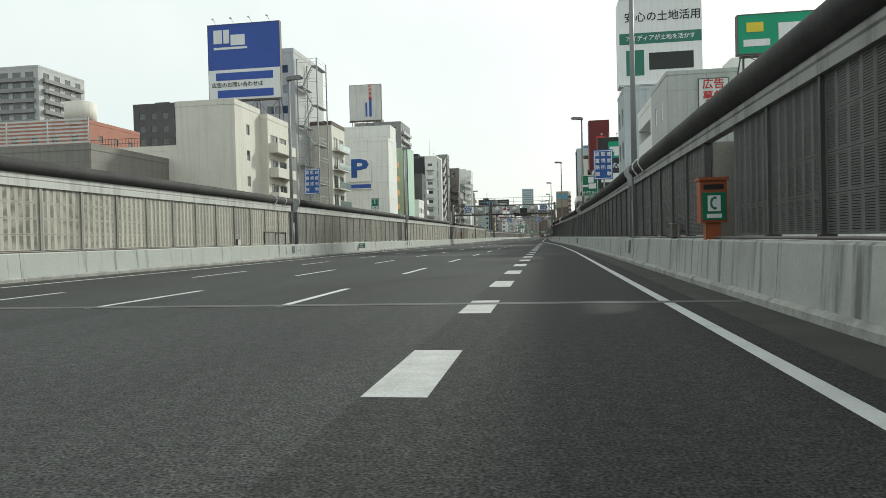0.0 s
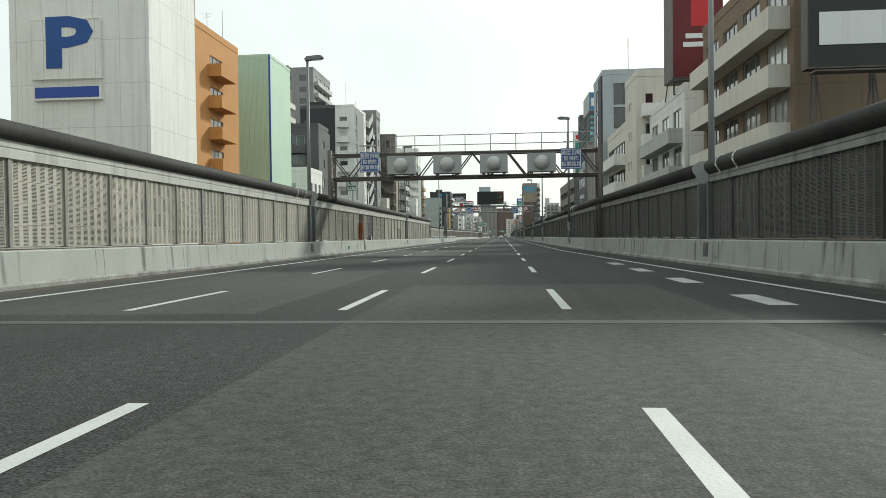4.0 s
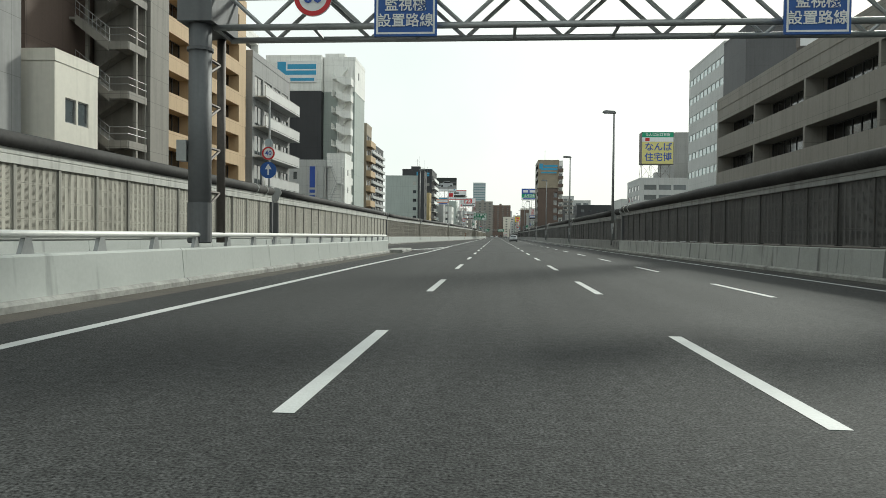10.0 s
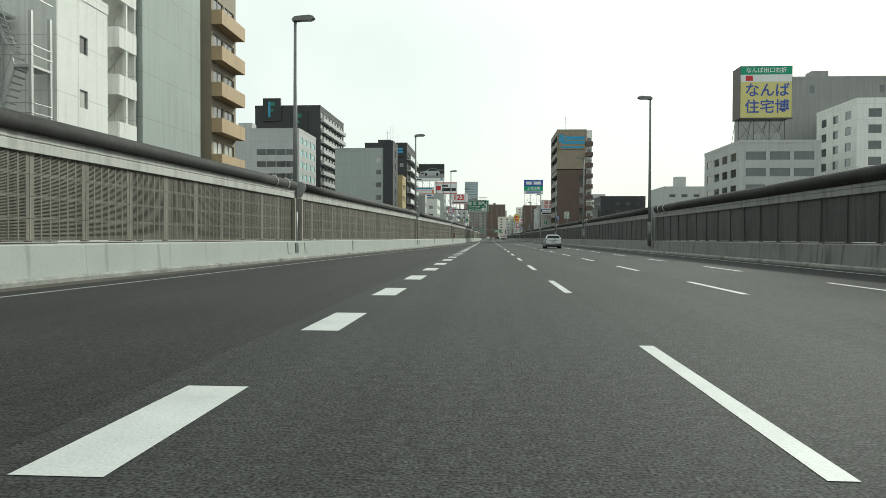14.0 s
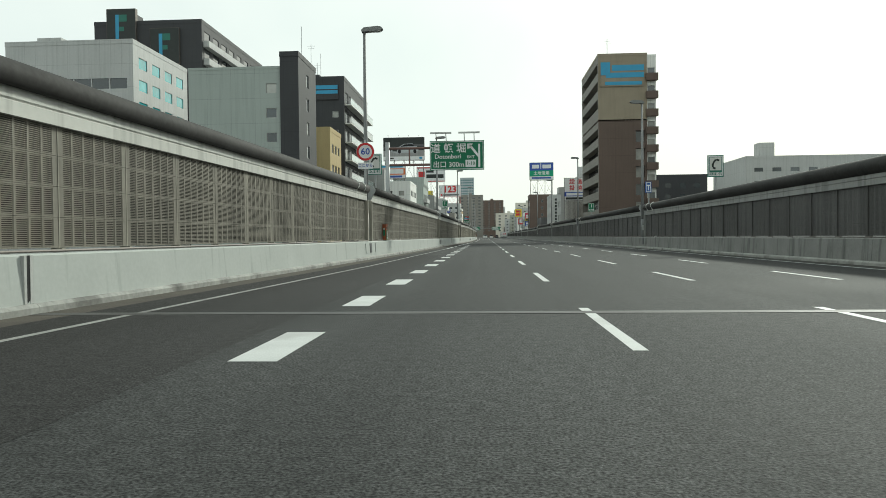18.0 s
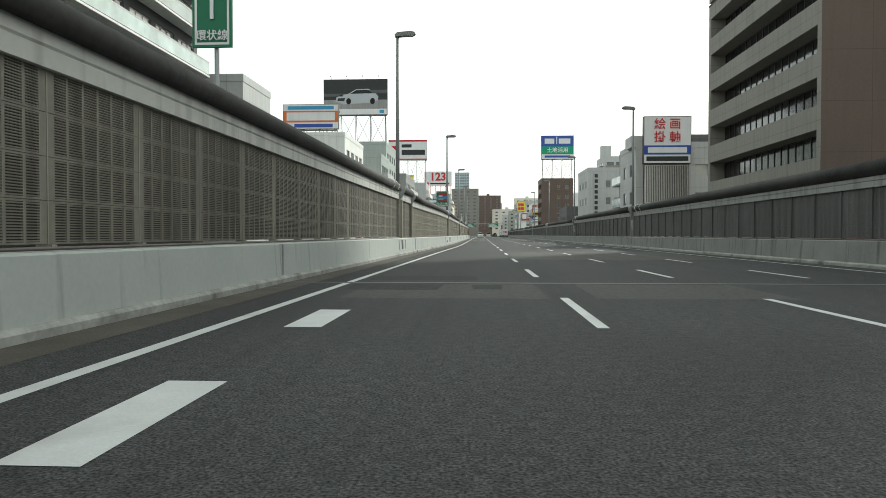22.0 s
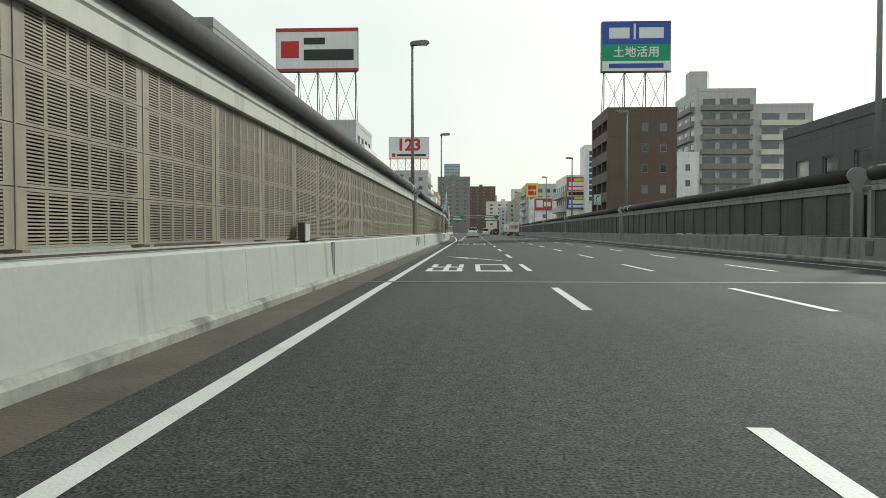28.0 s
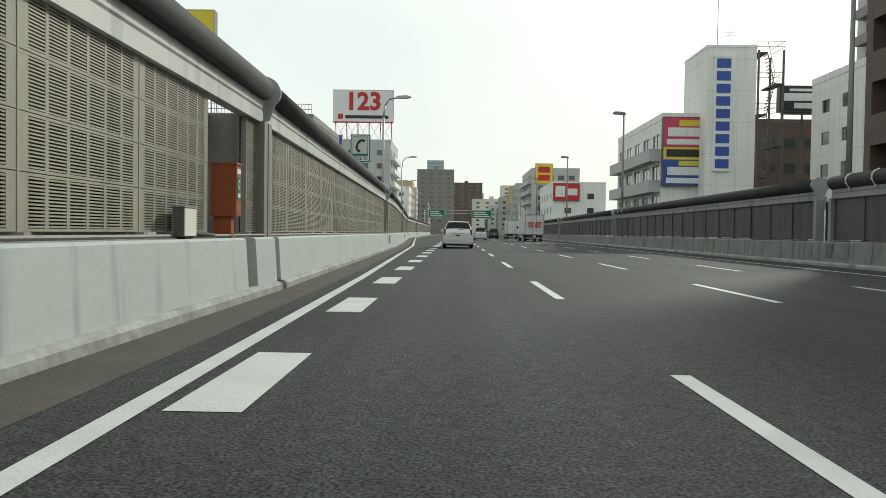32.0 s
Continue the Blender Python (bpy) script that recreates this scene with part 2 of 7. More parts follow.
BEAM = mat("coping_plate", (0.54, 0.54, 0.505), 0.6, 0.05, 0.07, 0.4, 8, streak=0.22)
BEAM_SHADED = mat("shaded_coping_plate", (0.29, 0.29, 0.28), 0.65, 0.05, 0.1, 0.4, 8, streak=0.3)
RUBBER = mat("noise_reducer_cover", (0.042, 0.0405, 0.039), 0.75, 0, 0.4, 0.9, 8, 0.15, spec=0.2)
STEEL_GREY = mat("blue_grey_column_steel", (0.13, 0.135, 0.14), 0.6, 0.1, 0.12, 1.0, 12, streak=0.2)
GALV = mat("galvanised_steel", (0.36, 0.37, 0.37), 0.5, 0.55, 0.12, 1.0, 15)
POLE = mat("lamp_post_paint", (0.22, 0.225, 0.225), 0.55, 0.15, 0.12, 1.0, 15, streak=0.15)
GALV_LIGHT = mat("light_grey_steel", (0.5, 0.5, 0.49), 0.5, 0.3, 0.1, 1.0, 15)
STEEL_DARK = mat("brown_grey_steel", (0.13, 0.115, 0.105), 0.6, 0.4, 0.2, 1.0, 12)
STEEL_BROWN = mat("brown_painted_steel", (0.17, 0.10, 0.085), 0.6, 0.1, 0.15, 1, 12)
RAIL_WHITE = mat("painted_rail", (0.68, 0.68, 0.65), 0.5, 0.1, 0.08, 1, 12)
BLACK = mat("black_plastic", (0.012, 0.012, 0.013), 0.5, 0, 0.2)
WHITE = mat("white_sign", (0.74, 0.75, 0.75), 0.5, 0, 0.04, 0.4, 5, streak=0.06)
OFFWHITE = mat("offwhite_sign", (0.6, 0.6, 0.57), 0.55, 0, 0.08, 0.5, 5, streak=0.12)
BLUE = mat("sign_blue", (0.02, 0.085, 0.30), 0.45, 0, 0.08, 0.5, 5)
NAVY = mat("billboard_blue", (0.035, 0.085, 0.36), 0.5, 0, 0.06, 0.4, 5)
LBLUE = mat("logo_light_blue", (0.05, 0.30, 0.50), 0.5, 0, 0.06)
GREEN = mat("sign_green", (0.005, 0.15, 0.07), 0.45, 0, 0.08, 0.5, 5)
GREEN_L = mat("billboard_green", (0.01, 0.30, 0.16), 0.5, 0, 0.06, 0.5, 5)
DGREEN = mat("billboard_dark_green", (0.03, 0.16, 0.12), 0.5, 0, 0.06)
RED = mat("sign_red", (0.52, 0.025, 0.03), 0.5, 0, 0.06)
MAROON = mat("billboard_maroon", (0.13, 0.016, 0.02), 0.55, 0, 0.1)
YELLOW_PALE = mat("faded_billboard_yellow", (0.64, 0.585, 0.23), 0.5, 0, 0.06)
SKYBLUE = mat("faded_sign_blue", (0.10, 0.20, 0.36), 0.5, 0, 0.06)
YELLOW = mat("sign_yellow", (0.68, 0.55, 0.05), 0.5, 0, 0.06)
ORANGE = mat("sign_orange", (0.65, 0.16, 0.04), 0.5, 0, 0.08)
# orange taken darker, so the cabinets' shade sits in the colour
PHONE_ORANGE = mat("shaded_orange_enamel", (0.30, 0.08, 0.03), 0.5, 0, 0.12, 2.0, 12)
PINK = mat("sign_pink", (0.55, 0.06, 0.12), 0.5, 0, 0.06)
DARKSIGN = mat("dark_sign", (0.025, 0.03, 0.028), 0.5, 0, 0.15)
LED_OFF = mat("unlit_display", (0.012, 0.013, 0.013), 0.35, 0, 0.2)
LED_RED = mat("lit_red_lamps", (0.30, 0.025, 0.015), 0.5, 0, 0, emit=0.25)
LED_GREEN = mat("lit_green_lamps", (0.09, 0.22, 0.05), 0.5, 0, 0, emit=0.2)
W_WHITE = mat("white_render_wall", (0.80, 0.80, 0.765), 0.8, 0, 0.07, 0.25, 4, 0.05, streak=0.08, grid=(1.83, 2.93))
W_CREAM = mat("cream_render_wall", (0.68, 0.65, 0.575), 0.8, 0, 0.07, 0.25, 4, 0.05, streak=0.08)
W_GREY = mat("grey_render_wall", (0.30, 0.30, 0.295), 0.8, 0, 0.1, 0.25, 4, 0.05, streak=0.11, grid=(2.07, 2.9))
W_LGREY = mat("light_grey_tile_wall", (0.48, 0.485, 0.475), 0.7, 0, 0.08, 0.25, 4, 0.05, streak=0.08, grid=(1.5, 3.1))
W_DARK = mat("charcoal_tile_wall", (0.045, 0.046, 0.05), 0.65, 0, 0.15, 0.25, 6, 0.05, streak=0.06, grid=(1.97, 2.83))
W_DGREY = mat("dark_grey_tile_wall", (0.105, 0.105, 0.108), 0.7, 0, 0.15, 0.25, 6, 0.05, streak=0.08, grid=(2.3, 3.0))
W_BROWN = mat("brown_tile_wall", (0.13, 0.094, 0.078), 0.75, 0, 0.12, 0.25, 8, 0.06, streak=0.06, grid=(3.1, 2.9))
W_BEIGE = mat("beige_tile_wall", (0.50, 0.365, 0.225), 0.75, 0, 0.1, 0.25, 8, 0.06, streak=0.06, grid=(3.3, 2.87))
W_TAN = mat("tan_tile_wall", (0.30, 0.255, 0.19), 0.75, 0, 0.12, 0.3, 8, 0.06, streak=0.06)
W_UMBER = mat("umber_tile_wall", (0.21, 0.155, 0.105), 0.75, 0, 0.12, 0.25, 8, 0.06, streak=0.06, grid=(3.1, 2.9))
W_ORANGE = mat("orange_render_wall", (0.52, 0.26, 0.09), 0.8, 0, 0.1, 0.3, 6, 0.05)
W_GREEN = mat("pale_green_cladding", (0.50, 0.66, 0.53), 0.65, 0, 0.05, 0.3, 6, 0.02, streak=0.04)
W_SAGE = mat("sage_grey_wall", (0.37, 0.41, 0.385), 0.75, 0, 0.07, 0.25, 6, 0.04, streak=0.08, grid=(3.0, 3.05))
W_BLUEGREY = mat("blue_grey_panel_wall", (0.40, 0.445, 0.465), 0.65, 0, 0.08, 0.25, 6, 0.02, streak=0.08, grid=(1.7, 3.3))
W_TAUPE = mat("taupe_stone_wall", (0.25, 0.235, 0.21), 0.75, 0, 0.1, 0.25, 6, 0.05, streak=0.12, grid=(2.3, 1.53))
W_PINK = mat("salmon_wall", (0.42, 0.19, 0.14), 0.8, 0, 0.1, 0.3, 6)
W_YELLOW = mat("ochre_wall", (0.46, 0.36, 0.19), 0.8, 0, 0.1, 0.3, 6, streak=0.06)
ROOF = mat("flat_roof", (0.26, 0.26, 0.25), 0.9, 0, 0.15, 0.3, 5)
FRAME = mat("aluminium_frame", (0.36, 0.36, 0.35), 0.45, 0.4, 0.1)
FRAME_D = mat("dark_frame", (0.06, 0.06, 0.062), 0.45, 0.3, 0.1)
GLASS = glass("window_glass", (0.045, 0.055, 0.06))
# near-black glass; in deep openings its tint stands for their shade
GLASS_DARK_SHADE = glass("dark_glass_and_recess_shade", (0.014, 0.015, 0.016), 0.15)
GLASS_TEAL = glass("teal_glass", (0.05, 0.30, 0.32))
# mint tint holds part of the sky's reflection in its colour
GLASS_SKY_TINT = glass("teal_glass_with_sky_tint", (0.22, 0.42, 0.39), 0.04)
GLASS_PALE = glass("pale_glass", (0.30, 0.38, 0.37), 0.12)
CURTAIN = glass("curtained_glass", (0.32, 0.32, 0.29), 0.12)
AC = mat("air_conditioner_casing", (0.55, 0.54, 0.5), 0.6, 0, 0.08)
GROUND = mat("city_ground", (0.10, 0.10, 0.098), 0.9, 0, 0.25, 0.05, 2)
CAR_WHITE = mat("white_car_paint", (0.70, 0.70, 0.69), 0.25, 0.0, 0.02, spec=0.6)
CAR_SILVER = mat("silver_car_paint", (0.36, 0.375, 0.385), 0.3, 0.7, 0.02)
CAR_DARK = mat("dark_car_paint", (0.03, 0.032, 0.036), 0.25, 0.1, 0.02, spec=0.6)
CAR_BLUE = mat("blue_car_paint", (0.04, 0.10, 0.25), 0.25, 0.1, 0.02, spec=0.6)
CAR_GLASS = mat("car_glass", (0.008, 0.010, 0.011), 0.04, 0, 0.1, spec=0.3)
TYRE = mat("tyre_rubber", (0.016, 0.016, 0.016), 0.85, 0, 0.2)
RIM = mat("alloy_rim", (0.40, 0.41, 0.42), 0.35, 0.4, 0.05)
TAIL = mat("tail_lamp_red", (0.06, 0.006, 0.007), 0.2, 0, 0.1, spec=0.7)
PLATE = mat("licence_plate", (0.66, 0.67, 0.64), 0.5, 0, 0.03)


# shape helpers --------------------------------------------------------------
class Shape:
    """A growing list of vertices and faces, turned into one mesh."""

    def __init__(self):
        self.v, self.f = [], []

    def box(self, x0, x1, y0, y1, z0, z1):
        b = len(self.v)
        self.v += [(x0, y0, z0), (x1, y0, z0), (x1, y1, z0), (x0, y1, z0), (x0, y0, z1), (x1, y0, z1), (x1, y1, z1), (x0, y1, z1)]
        self.f += [tuple(b + i for i in q) for q in ((0, 3, 2, 1), (4, 5, 6, 7), (0, 1, 5, 4), (1, 2, 6, 5), (2, 3, 7, 6), (3, 0, 4, 7))]
        return self

    def quad(self, a, b, c, d):
        i = len(self.v)
        self.v += [tuple(a), tuple(b), tuple(c), tuple(d)]
        self.f.append((i, i + 1, i + 2, i + 3))
        return self

    def tube(self, a, b, r, n=8, r2=None, cap=True):
        a, b = Vector(a), Vector(b)
        d = (b - a).normalized()
        u = d.orthogonal().normalized()
        w = d.cross(u)
        i, r2 = len(self.v), r if r2 is None else r2
        for p, q in ((a, r), (b, r2)):
            self.v += [tuple(p + q * (math.cos(k * math.tau / n) * u + math.sin(k * math.tau / n) * w)) for k in range(n)]
        self.f += [(i + k, i + (k + 1) % n, i + n + (k + 1) % n, i + n + k) for k in range(n)]
        if cap:
            self.f += [tuple(i + k for k in reversed(range(n))), tuple(i + n + k for k in range(n))]
        return self

    def sweep(self, profile, path, close=True):
        """profile: (offset, z) points; path: (x, y, nx, ny) stations with the sideways direction."""
        i, n = len(self.v), len(profile)
        for x, y, nx, ny in path:
            self.v += [(x + o * nx, y + o * ny, z) for o, z in profile]
        for s in range(len(path) - 1):
            for k in range(n if close else n - 1):
                a, b = i + s * n + k, i + s * n + (k + 1) % n
                self.f.append((a, b, b + n, a + n))
        if close:
            self.f += [tuple(i + k for k in reversed(range(n))), tuple(i + (len(path) - 1) * n + k for k in range(n))]
        return self

    def prism(self, outline, axis, lo, hi):
        """outline in the two other axes, drawn from lo to hi along the axis ('x', 'y' or 'z')."""
        i, n = len(self.v), len(outline)
        put = {"x": lambda p, t: (t, p[0], p[1]), "y": lambda p, t: (p[0], t, p[1]), "z": lambda p, t: (p[0], p[1], t)}[axis]
        for t in (lo, hi):
            self.v += [put(p, t) for p in outline]
        self.f += [(i + k, i + (k + 1) % n, i + n + (k + 1) % n, i + n + k) for k in range(n)]
        self.f += [tuple(i + k for k in reversed(range(n))), tuple(i + n + k for k in range(n))]
        return self

    def mesh(self, name, material, smooth=False, weld=False):
        me = bpy.data.meshes.new(name)
        me.from_pydata(self.v, [], self.f)
        me.materials.append(material)
        if smooth:
            me.polygons.foreach_set("use_smooth", [True] * len(me.polygons))
        bm = bmesh.new()
        bm.from_mesh(me)
        if weld:
            bmesh.ops.remove_doubles(bm, verts=bm.verts, dist=1e-4)
        bmesh.ops.recalc_face_normals(bm, faces=bm.faces)
        bm.to_mesh(me)
        bm.free()
        return me


def hang(ob, parent):
    """Parents ob without moving it."""
    m, p = Matrix(), parent
    while p is not None:
        m = p.matrix_parent_inverse @ p.matrix_basis @ m
        p = p.parent
    ob.parent, ob.matrix_parent_inverse = parent, m.inverted()


def part(name, shape, material=None, parent=None, label="", at=None, smooth=False):
    """Links a shape, or a mesh shared with alike pieces, as one object under a thing or a part."""
    me = shape if isinstance(shape, bpy.types.Mesh) else shape.mesh(name, material, smooth)
    ob = new(name, me)
    if at is not None:
        ob.matrix_world = at if isinstance(at, Matrix) else Matrix.Translation(at)
    if parent is not None:
        hang(ob, parent)
    if label:
        ob["label"] = label
    return ob


def thing(name, label, category, group="", kind="", at=(0, 0, 0)):
    ob = new(name)
    ob.empty_display_size = 0.3
    ob.location = at
    return tagged(ob, label, category, group, kind)


def box(*a):
    return Shape().box(*a)


def along(points, y):
    """x of a polyline of (y, x) points at y."""
    for (y0, x0), (y1, x1) in zip(points, points[1:]):
        if y <= y1:
            return x0 + (x1 - x0) * (y - y0) / (y1 - y0)
    return points[-1][1]


LETTERS = []


def lettering(name, text, size, m, material, parent):
    """Letters of the built-in font as one flat mesh, 1 cm thick, centred on m, reading along m's x; cut at the end of the script."""
    ob = new(name, bpy.data.meshes.new(name))
    ob.matrix_world = m
    hang(ob, parent)
    LETTERS.append((ob, text, size, material))
    return ob


def cut_letters():
    made = []
    for ob, text, size, material in LETTERS:
        cu = bpy.data.curves.new("letters", "FONT")
        cu.body, cu.size, cu.align_x, cu.align_y, cu.extrude, cu.resolution_u = text, size, "CENTER", "CENTER", 0.006, 2
        cu.offset = size * (0.035 if text in ("123", "P") else 0.012)
        cu.space_line = 1.12
        tmp = bpy.data.objects.new("letters", cu)
        scene.collection.objects.link(tmp)
        made.append(tmp)
    bpy.context.view_layer.update()
    deps = bpy.context.evaluated_depsgraph_get()
    for (ob, text, size, material), tmp in zip(LETTERS, made):
        me = bpy.data.meshes.new_from_object(tmp.evaluated_get(deps))
        me.materials.clear()
        me.materials.append(material)
        ob.data = me
    for tmp in made:
        bpy.data.objects.remove(tmp)


# road -----------------------------------------------------------------------
Y0, Y1 = -25.0, 1050.0
A, B, C, D, E, F = 0.0, 3.52, 7.02, 10.48, 13.86, 16.75      # lane lines
LEFT_EDGE = [(-30, -1.75), (190, -1.95), (254, -2.1), (285, -2.2)]
RIGHT_EDGE = [(-30, 18.0), (45, 17.9), (75, 17.5), (136, 15.7), (200, 15.4), (300, 14.9), (350, 14.65), (400, 14.9), (490, 15.0), (560, 15.1), (640, 15.4), (720, 16.2), (830, 17.6), (1050, 19.0)]
RAMP_EDGE = [(150, -8.5), (304, -8.45), (359, -5.8), (396, -4.12), (434, -3.08), (472, -2.4), (492, -2.0), (512, -1.45), (530, -1.28), (640, -1.22), (656, -1.3), (695, -2.4), (760, -6.0), (1050, -8.0)]

ground = part("ground", box(-3000, 3000, -1500, 4800, -9.3, -9.0), GROUND)
tagged(ground, "grey city ground far below the elevated road", "ground", kind="structure")
rd = Shape()
ys = [Y0 + i * 25 for i in range(44)]
rows_ = [(-12.0, y, along(RIGHT_EDGE, y) + 0.7) for y in ys]
for (xa, ya, xb), (xc, yc, xd) in zip(rows_, rows_[1:]):
    rd.box(-12.0, 19.5, ya, yc, -1.6, 0.0)
road = part("road", rd, ASPHALT)
tagged(road, "dark grey asphalt deck of an elevated urban expressway", "road", kind="structure")

marks = thing("lane_markings", "white painted lane lines on dark asphalt", "road marking", kind="structure")


def strip(name, pts, width, material, z=0.004, parent=marks):
    s = Shape()
    for (ya, xa), (yb, xb) in zip(pts, pts[1:]):
        s.quad((xa - width / 2, ya, z), (xa + width / 2, ya, z), (xb + width / 2, yb, z), (xb - width / 2, yb, z))
    return part(name, s, material, parent)


PERIOD, DASH = 10.0, 4.0
dash_me = Shape().quad((-0.075, 0, 0), (0.075, 0, 0), (0.075, DASH, 0), (-0.075, DASH, 0)).mesh("lane_dash", PAINT)
starts = [-19.3 + k * 10.08 for k in range(12)] + [102.4 + k * PERIOD for k in range(20)] + [303.3 + k * PERIOD for k in range(7)] + [374.8] + [385.1 + k * PERIOD for k in range(44)]
for line in (B, C, D):
    for y in starts:
        part("lane_dash", dash_me, parent=marks, at=(line, y, 0.004))
block_me = Shape().quad((-0.23, 0, 0), (0.23, 0, 0), (0.23, 1.95, 0), (-0.23, 1.95, 0)).mesh("merge_block", PAINT_WORN)
block_me2 = Shape().quad((-0.23, 0, 0), (0.23, 0, 0), (0.23, 1.95, 0), (-0.23, 1.95, 0)).mesh("merge_block", PAINT)
y = -10.9
while y < 112:
    part("merge_block", block_me, parent=marks, at=(E, y, 0.004))
    y += 5.15
for k in range(35):
    part("merge_block", block_me2, parent=marks, at=(A - 0.1, (282.1 if k < 18 else 283.3) + 5.05 * k, 0.004))
y = 647.8
while y < 740:
    part("merge_block", block_me2, parent=marks, at=(A + 0.38, y, 0.004))
    y += 5.0
strip("edge_line", [(-25, A), (200, A), (234, A - 0.1), (246, A + 0.02), (255, A + 0.17), (262, A + 0.17), (278.6, A + 0.1)], 0.2, PAINT)
strip("edge_line", [(256, -7.2), (301, -6.9), (357, -4.25), (395, -2.5), (433, -1.5)], 0.13, PAINT_FADED)
strip("edge_line", [(433, -1.5), (472, -0.87), (490, -0.55), (509, -0.14), (520, A), (646, A), (660, A - 0.3), (695, -1.35), (760, -4.9), (1040, -6.9)], 0.17, PAINT)
strip("edge_line", [(-25, F), (45, F - 0.1), (76, 16.2), (122, 14.3), (134, E), (420, E), (1040, E - 0.2)], 0.16, PAINT)
# painted nose of the merging ramp
nose = [(262.4, -1.9), (272.9, -0.55), (278.6, -0.1)]
strip("nose_line", nose, 0.3, PAINT)
part("nose_tip", Shape().quad((-0.35, 275.6, 0.0055), (0.1, 276.6, 0.0055), (0.2, 278.6, 0.0055), (-0.22, 278.6, 0.0055)), PAINT, marks)
for k in range(5):
    y = 262.5 + k * 2.75
    xl = -1.9 + (y - 262.4) / 10.5 * 1.35
    part("nose_chevron", Shape().quad((xl, y, 0.006), (0.12, y + 0.55, 0.006), (0.12, y + 0.85, 0.006), (xl + 0.05, y + 1.0, 0.006)), PAINT, marks)
# strokes of the two exit characters: x0, x1, y0, y1
EXIT_STROKES = (((0.56, 0.72, 2.65, 4.15), (0.72, 1.0, 2.1, 2.6), (0.56, 0.72, 2.1, 2.65), (1.0, 1.16, 0.5, 4.15), (1.16, 1.43, 2.1, 2.6), (1.43, 1.58, 2.1, 4.15), (0.52, 0.68, 0.5, 1.75), (0.52, 1.57, 0.0, 0.5), (1.41, 1.57, 0.5, 1.75)),
                ((1.96, 2.11, 0.5, 3.65), (1.96, 3.02, 0.0, 0.5), (2.87, 3.02, 0.5, 3.65), (1.96, 3.02, 3.65, 4.15)))
for yb in (584.7, 625.1):
    for strokes in EXIT_STROKES:
        s = Shape()
        for x0, x1, y0, y1 in strokes:
            s.quad((x0, yb + y0, 0.006), (x1, yb + y0, 0.006), (x1, yb + y1, 0.006), (x0, yb + y1, 0.006))
        part("exit_character", s, PAINT, marks)
    s = Shape().quad((2.92, yb + 7.2, 0.006), (3.07, yb + 7.28, 0.006), (1.92, yb + 9.65, 0.006), (1.78, yb + 9.5, 0.006))
    s.quad((0.75, yb + 11.5, 0.006), (1.62, yb + 9.25, 0.006), (1.78, yb + 9.5, 0.006), (1.92, yb + 9.65, 0.006))
    s.quad((0.75, yb + 11.5, 0.006), (1.92, yb + 9.65, 0.006), (2.04, yb + 9.6, 0.006), (1.5, yb + 10.5, 0.006))
    part("exit_arrow", s, PAINT, marks)

# patched asphalt and expansion joints
patches = thing("asphalt_patches", "lighter and darker rectangular asphalt patches on the road", "road patch", kind="structure")
for x0, x1, y0, y1, m_ in ((6.93, 12.22, 42.6, 46.5, ASPHALT_PATCH), (7.1, 12.3, 68.7, 71.75, ASPHALT_PATCH), (7.2, 12.4, 72.25, 74.2, ASPHALT_PATCH), (7.4, 12.8, 82, 97, ASPHALT_PATCH), (-1.2, 5.8, 91, 104, ASPHALT_PATCH),
                           (-1.0, 7.0, 121, 129.65, ASPHALT_PALE), (-1.0, 7.0, 130.15, 140.5, ASPHALT_PALE), (7.05, 13.6, 128.7, 129.65, ASPHALT_PALE), (7.05, 13.6, 130.15, 130.75, ASPHALT_PALE), (7.0, 10.1, 138, 147, ASPHALT_PATCH),
                           (4.0, 6.8, 178, 181.4, ASPHALT_PATCH), (1.0, 4.0, 178.6, 181, ASPHALT_PATCH), (-1.4, 3.0, 144, 148, ASPHALT_PATCH),
                           (13.6, 17.4, -20, 38, ASPHALT_DARK), (-8.2, -0.6, 256, 410, ASPHALT_DARK), (-0.45, 3.28, 458.9, 462.4, ASPHALT_PATCH), (-0.75, 2.0, 463.7, 465.4, ASPHALT_DARK), (0.4, 6.0, 57, 60, ASPHALT_PATCH), (3.65, 13.3, 478, 492.9, ASPHALT_PATCH), (4.1, 7.6, 459, 462.5, ASPHALT_PATCH)):
    part("asphalt_patch", Shape().quad((x0, y0, 0.0025), (x1, y0, 0.0025), (x1 - 0.06, y1, 0.0025), (x0 + 0.05, y1, 0.0025)), m_, patches)
for x0, x1, y0, y1 in ((-0.72, 1.18, 460.7, 462.3), (1.9, 2.48, 460.9, 462.1)):
    part("asphalt_patch", Shape().quad((x0, y0, 0.004), (x1, y0, 0.004), (x1 + 0.05, y1, 0.004), (x0 - 0.05, y1, 0.004)), ASPHALT_DARK, patches)
JOINTS = (-28, 11.1, 42.3, 72.0, 90, 129.9, 259.4, 291.3, 334.5, 378.2, 462.75, 516.2, 548, 580.6, 610.1, 640.1, 680, 720, 760)
jo = thing("expansion_joints", "grey steel comb expansion joints across the road", "expansion joint", kind="structure")


def teeth(period, reach, wide, n):
    """Sawtooth gap of a comb joint."""
    q = Shape()
    for k in range(n):
        x = -2.0 + k * period
        q.quad((x, -reach, 0), (x + 0.7 * period, reach, 0), (x + 0.7 * period, reach + wide, 0), (x, wide - reach, 0))
        q.quad((x + 0.7 * period, reach, 0), (x + period, -reach, 0), (x + period, wide - reach, 0), (x + 0.7 * period, reach + wide, 0))
    return q.mesh("joint_teeth", BLACK, weld=True)


COARSE, FINE = teeth(0.36, 0.09, 0.07, 48), teeth(0.12, 0.035, 0.02, 150)
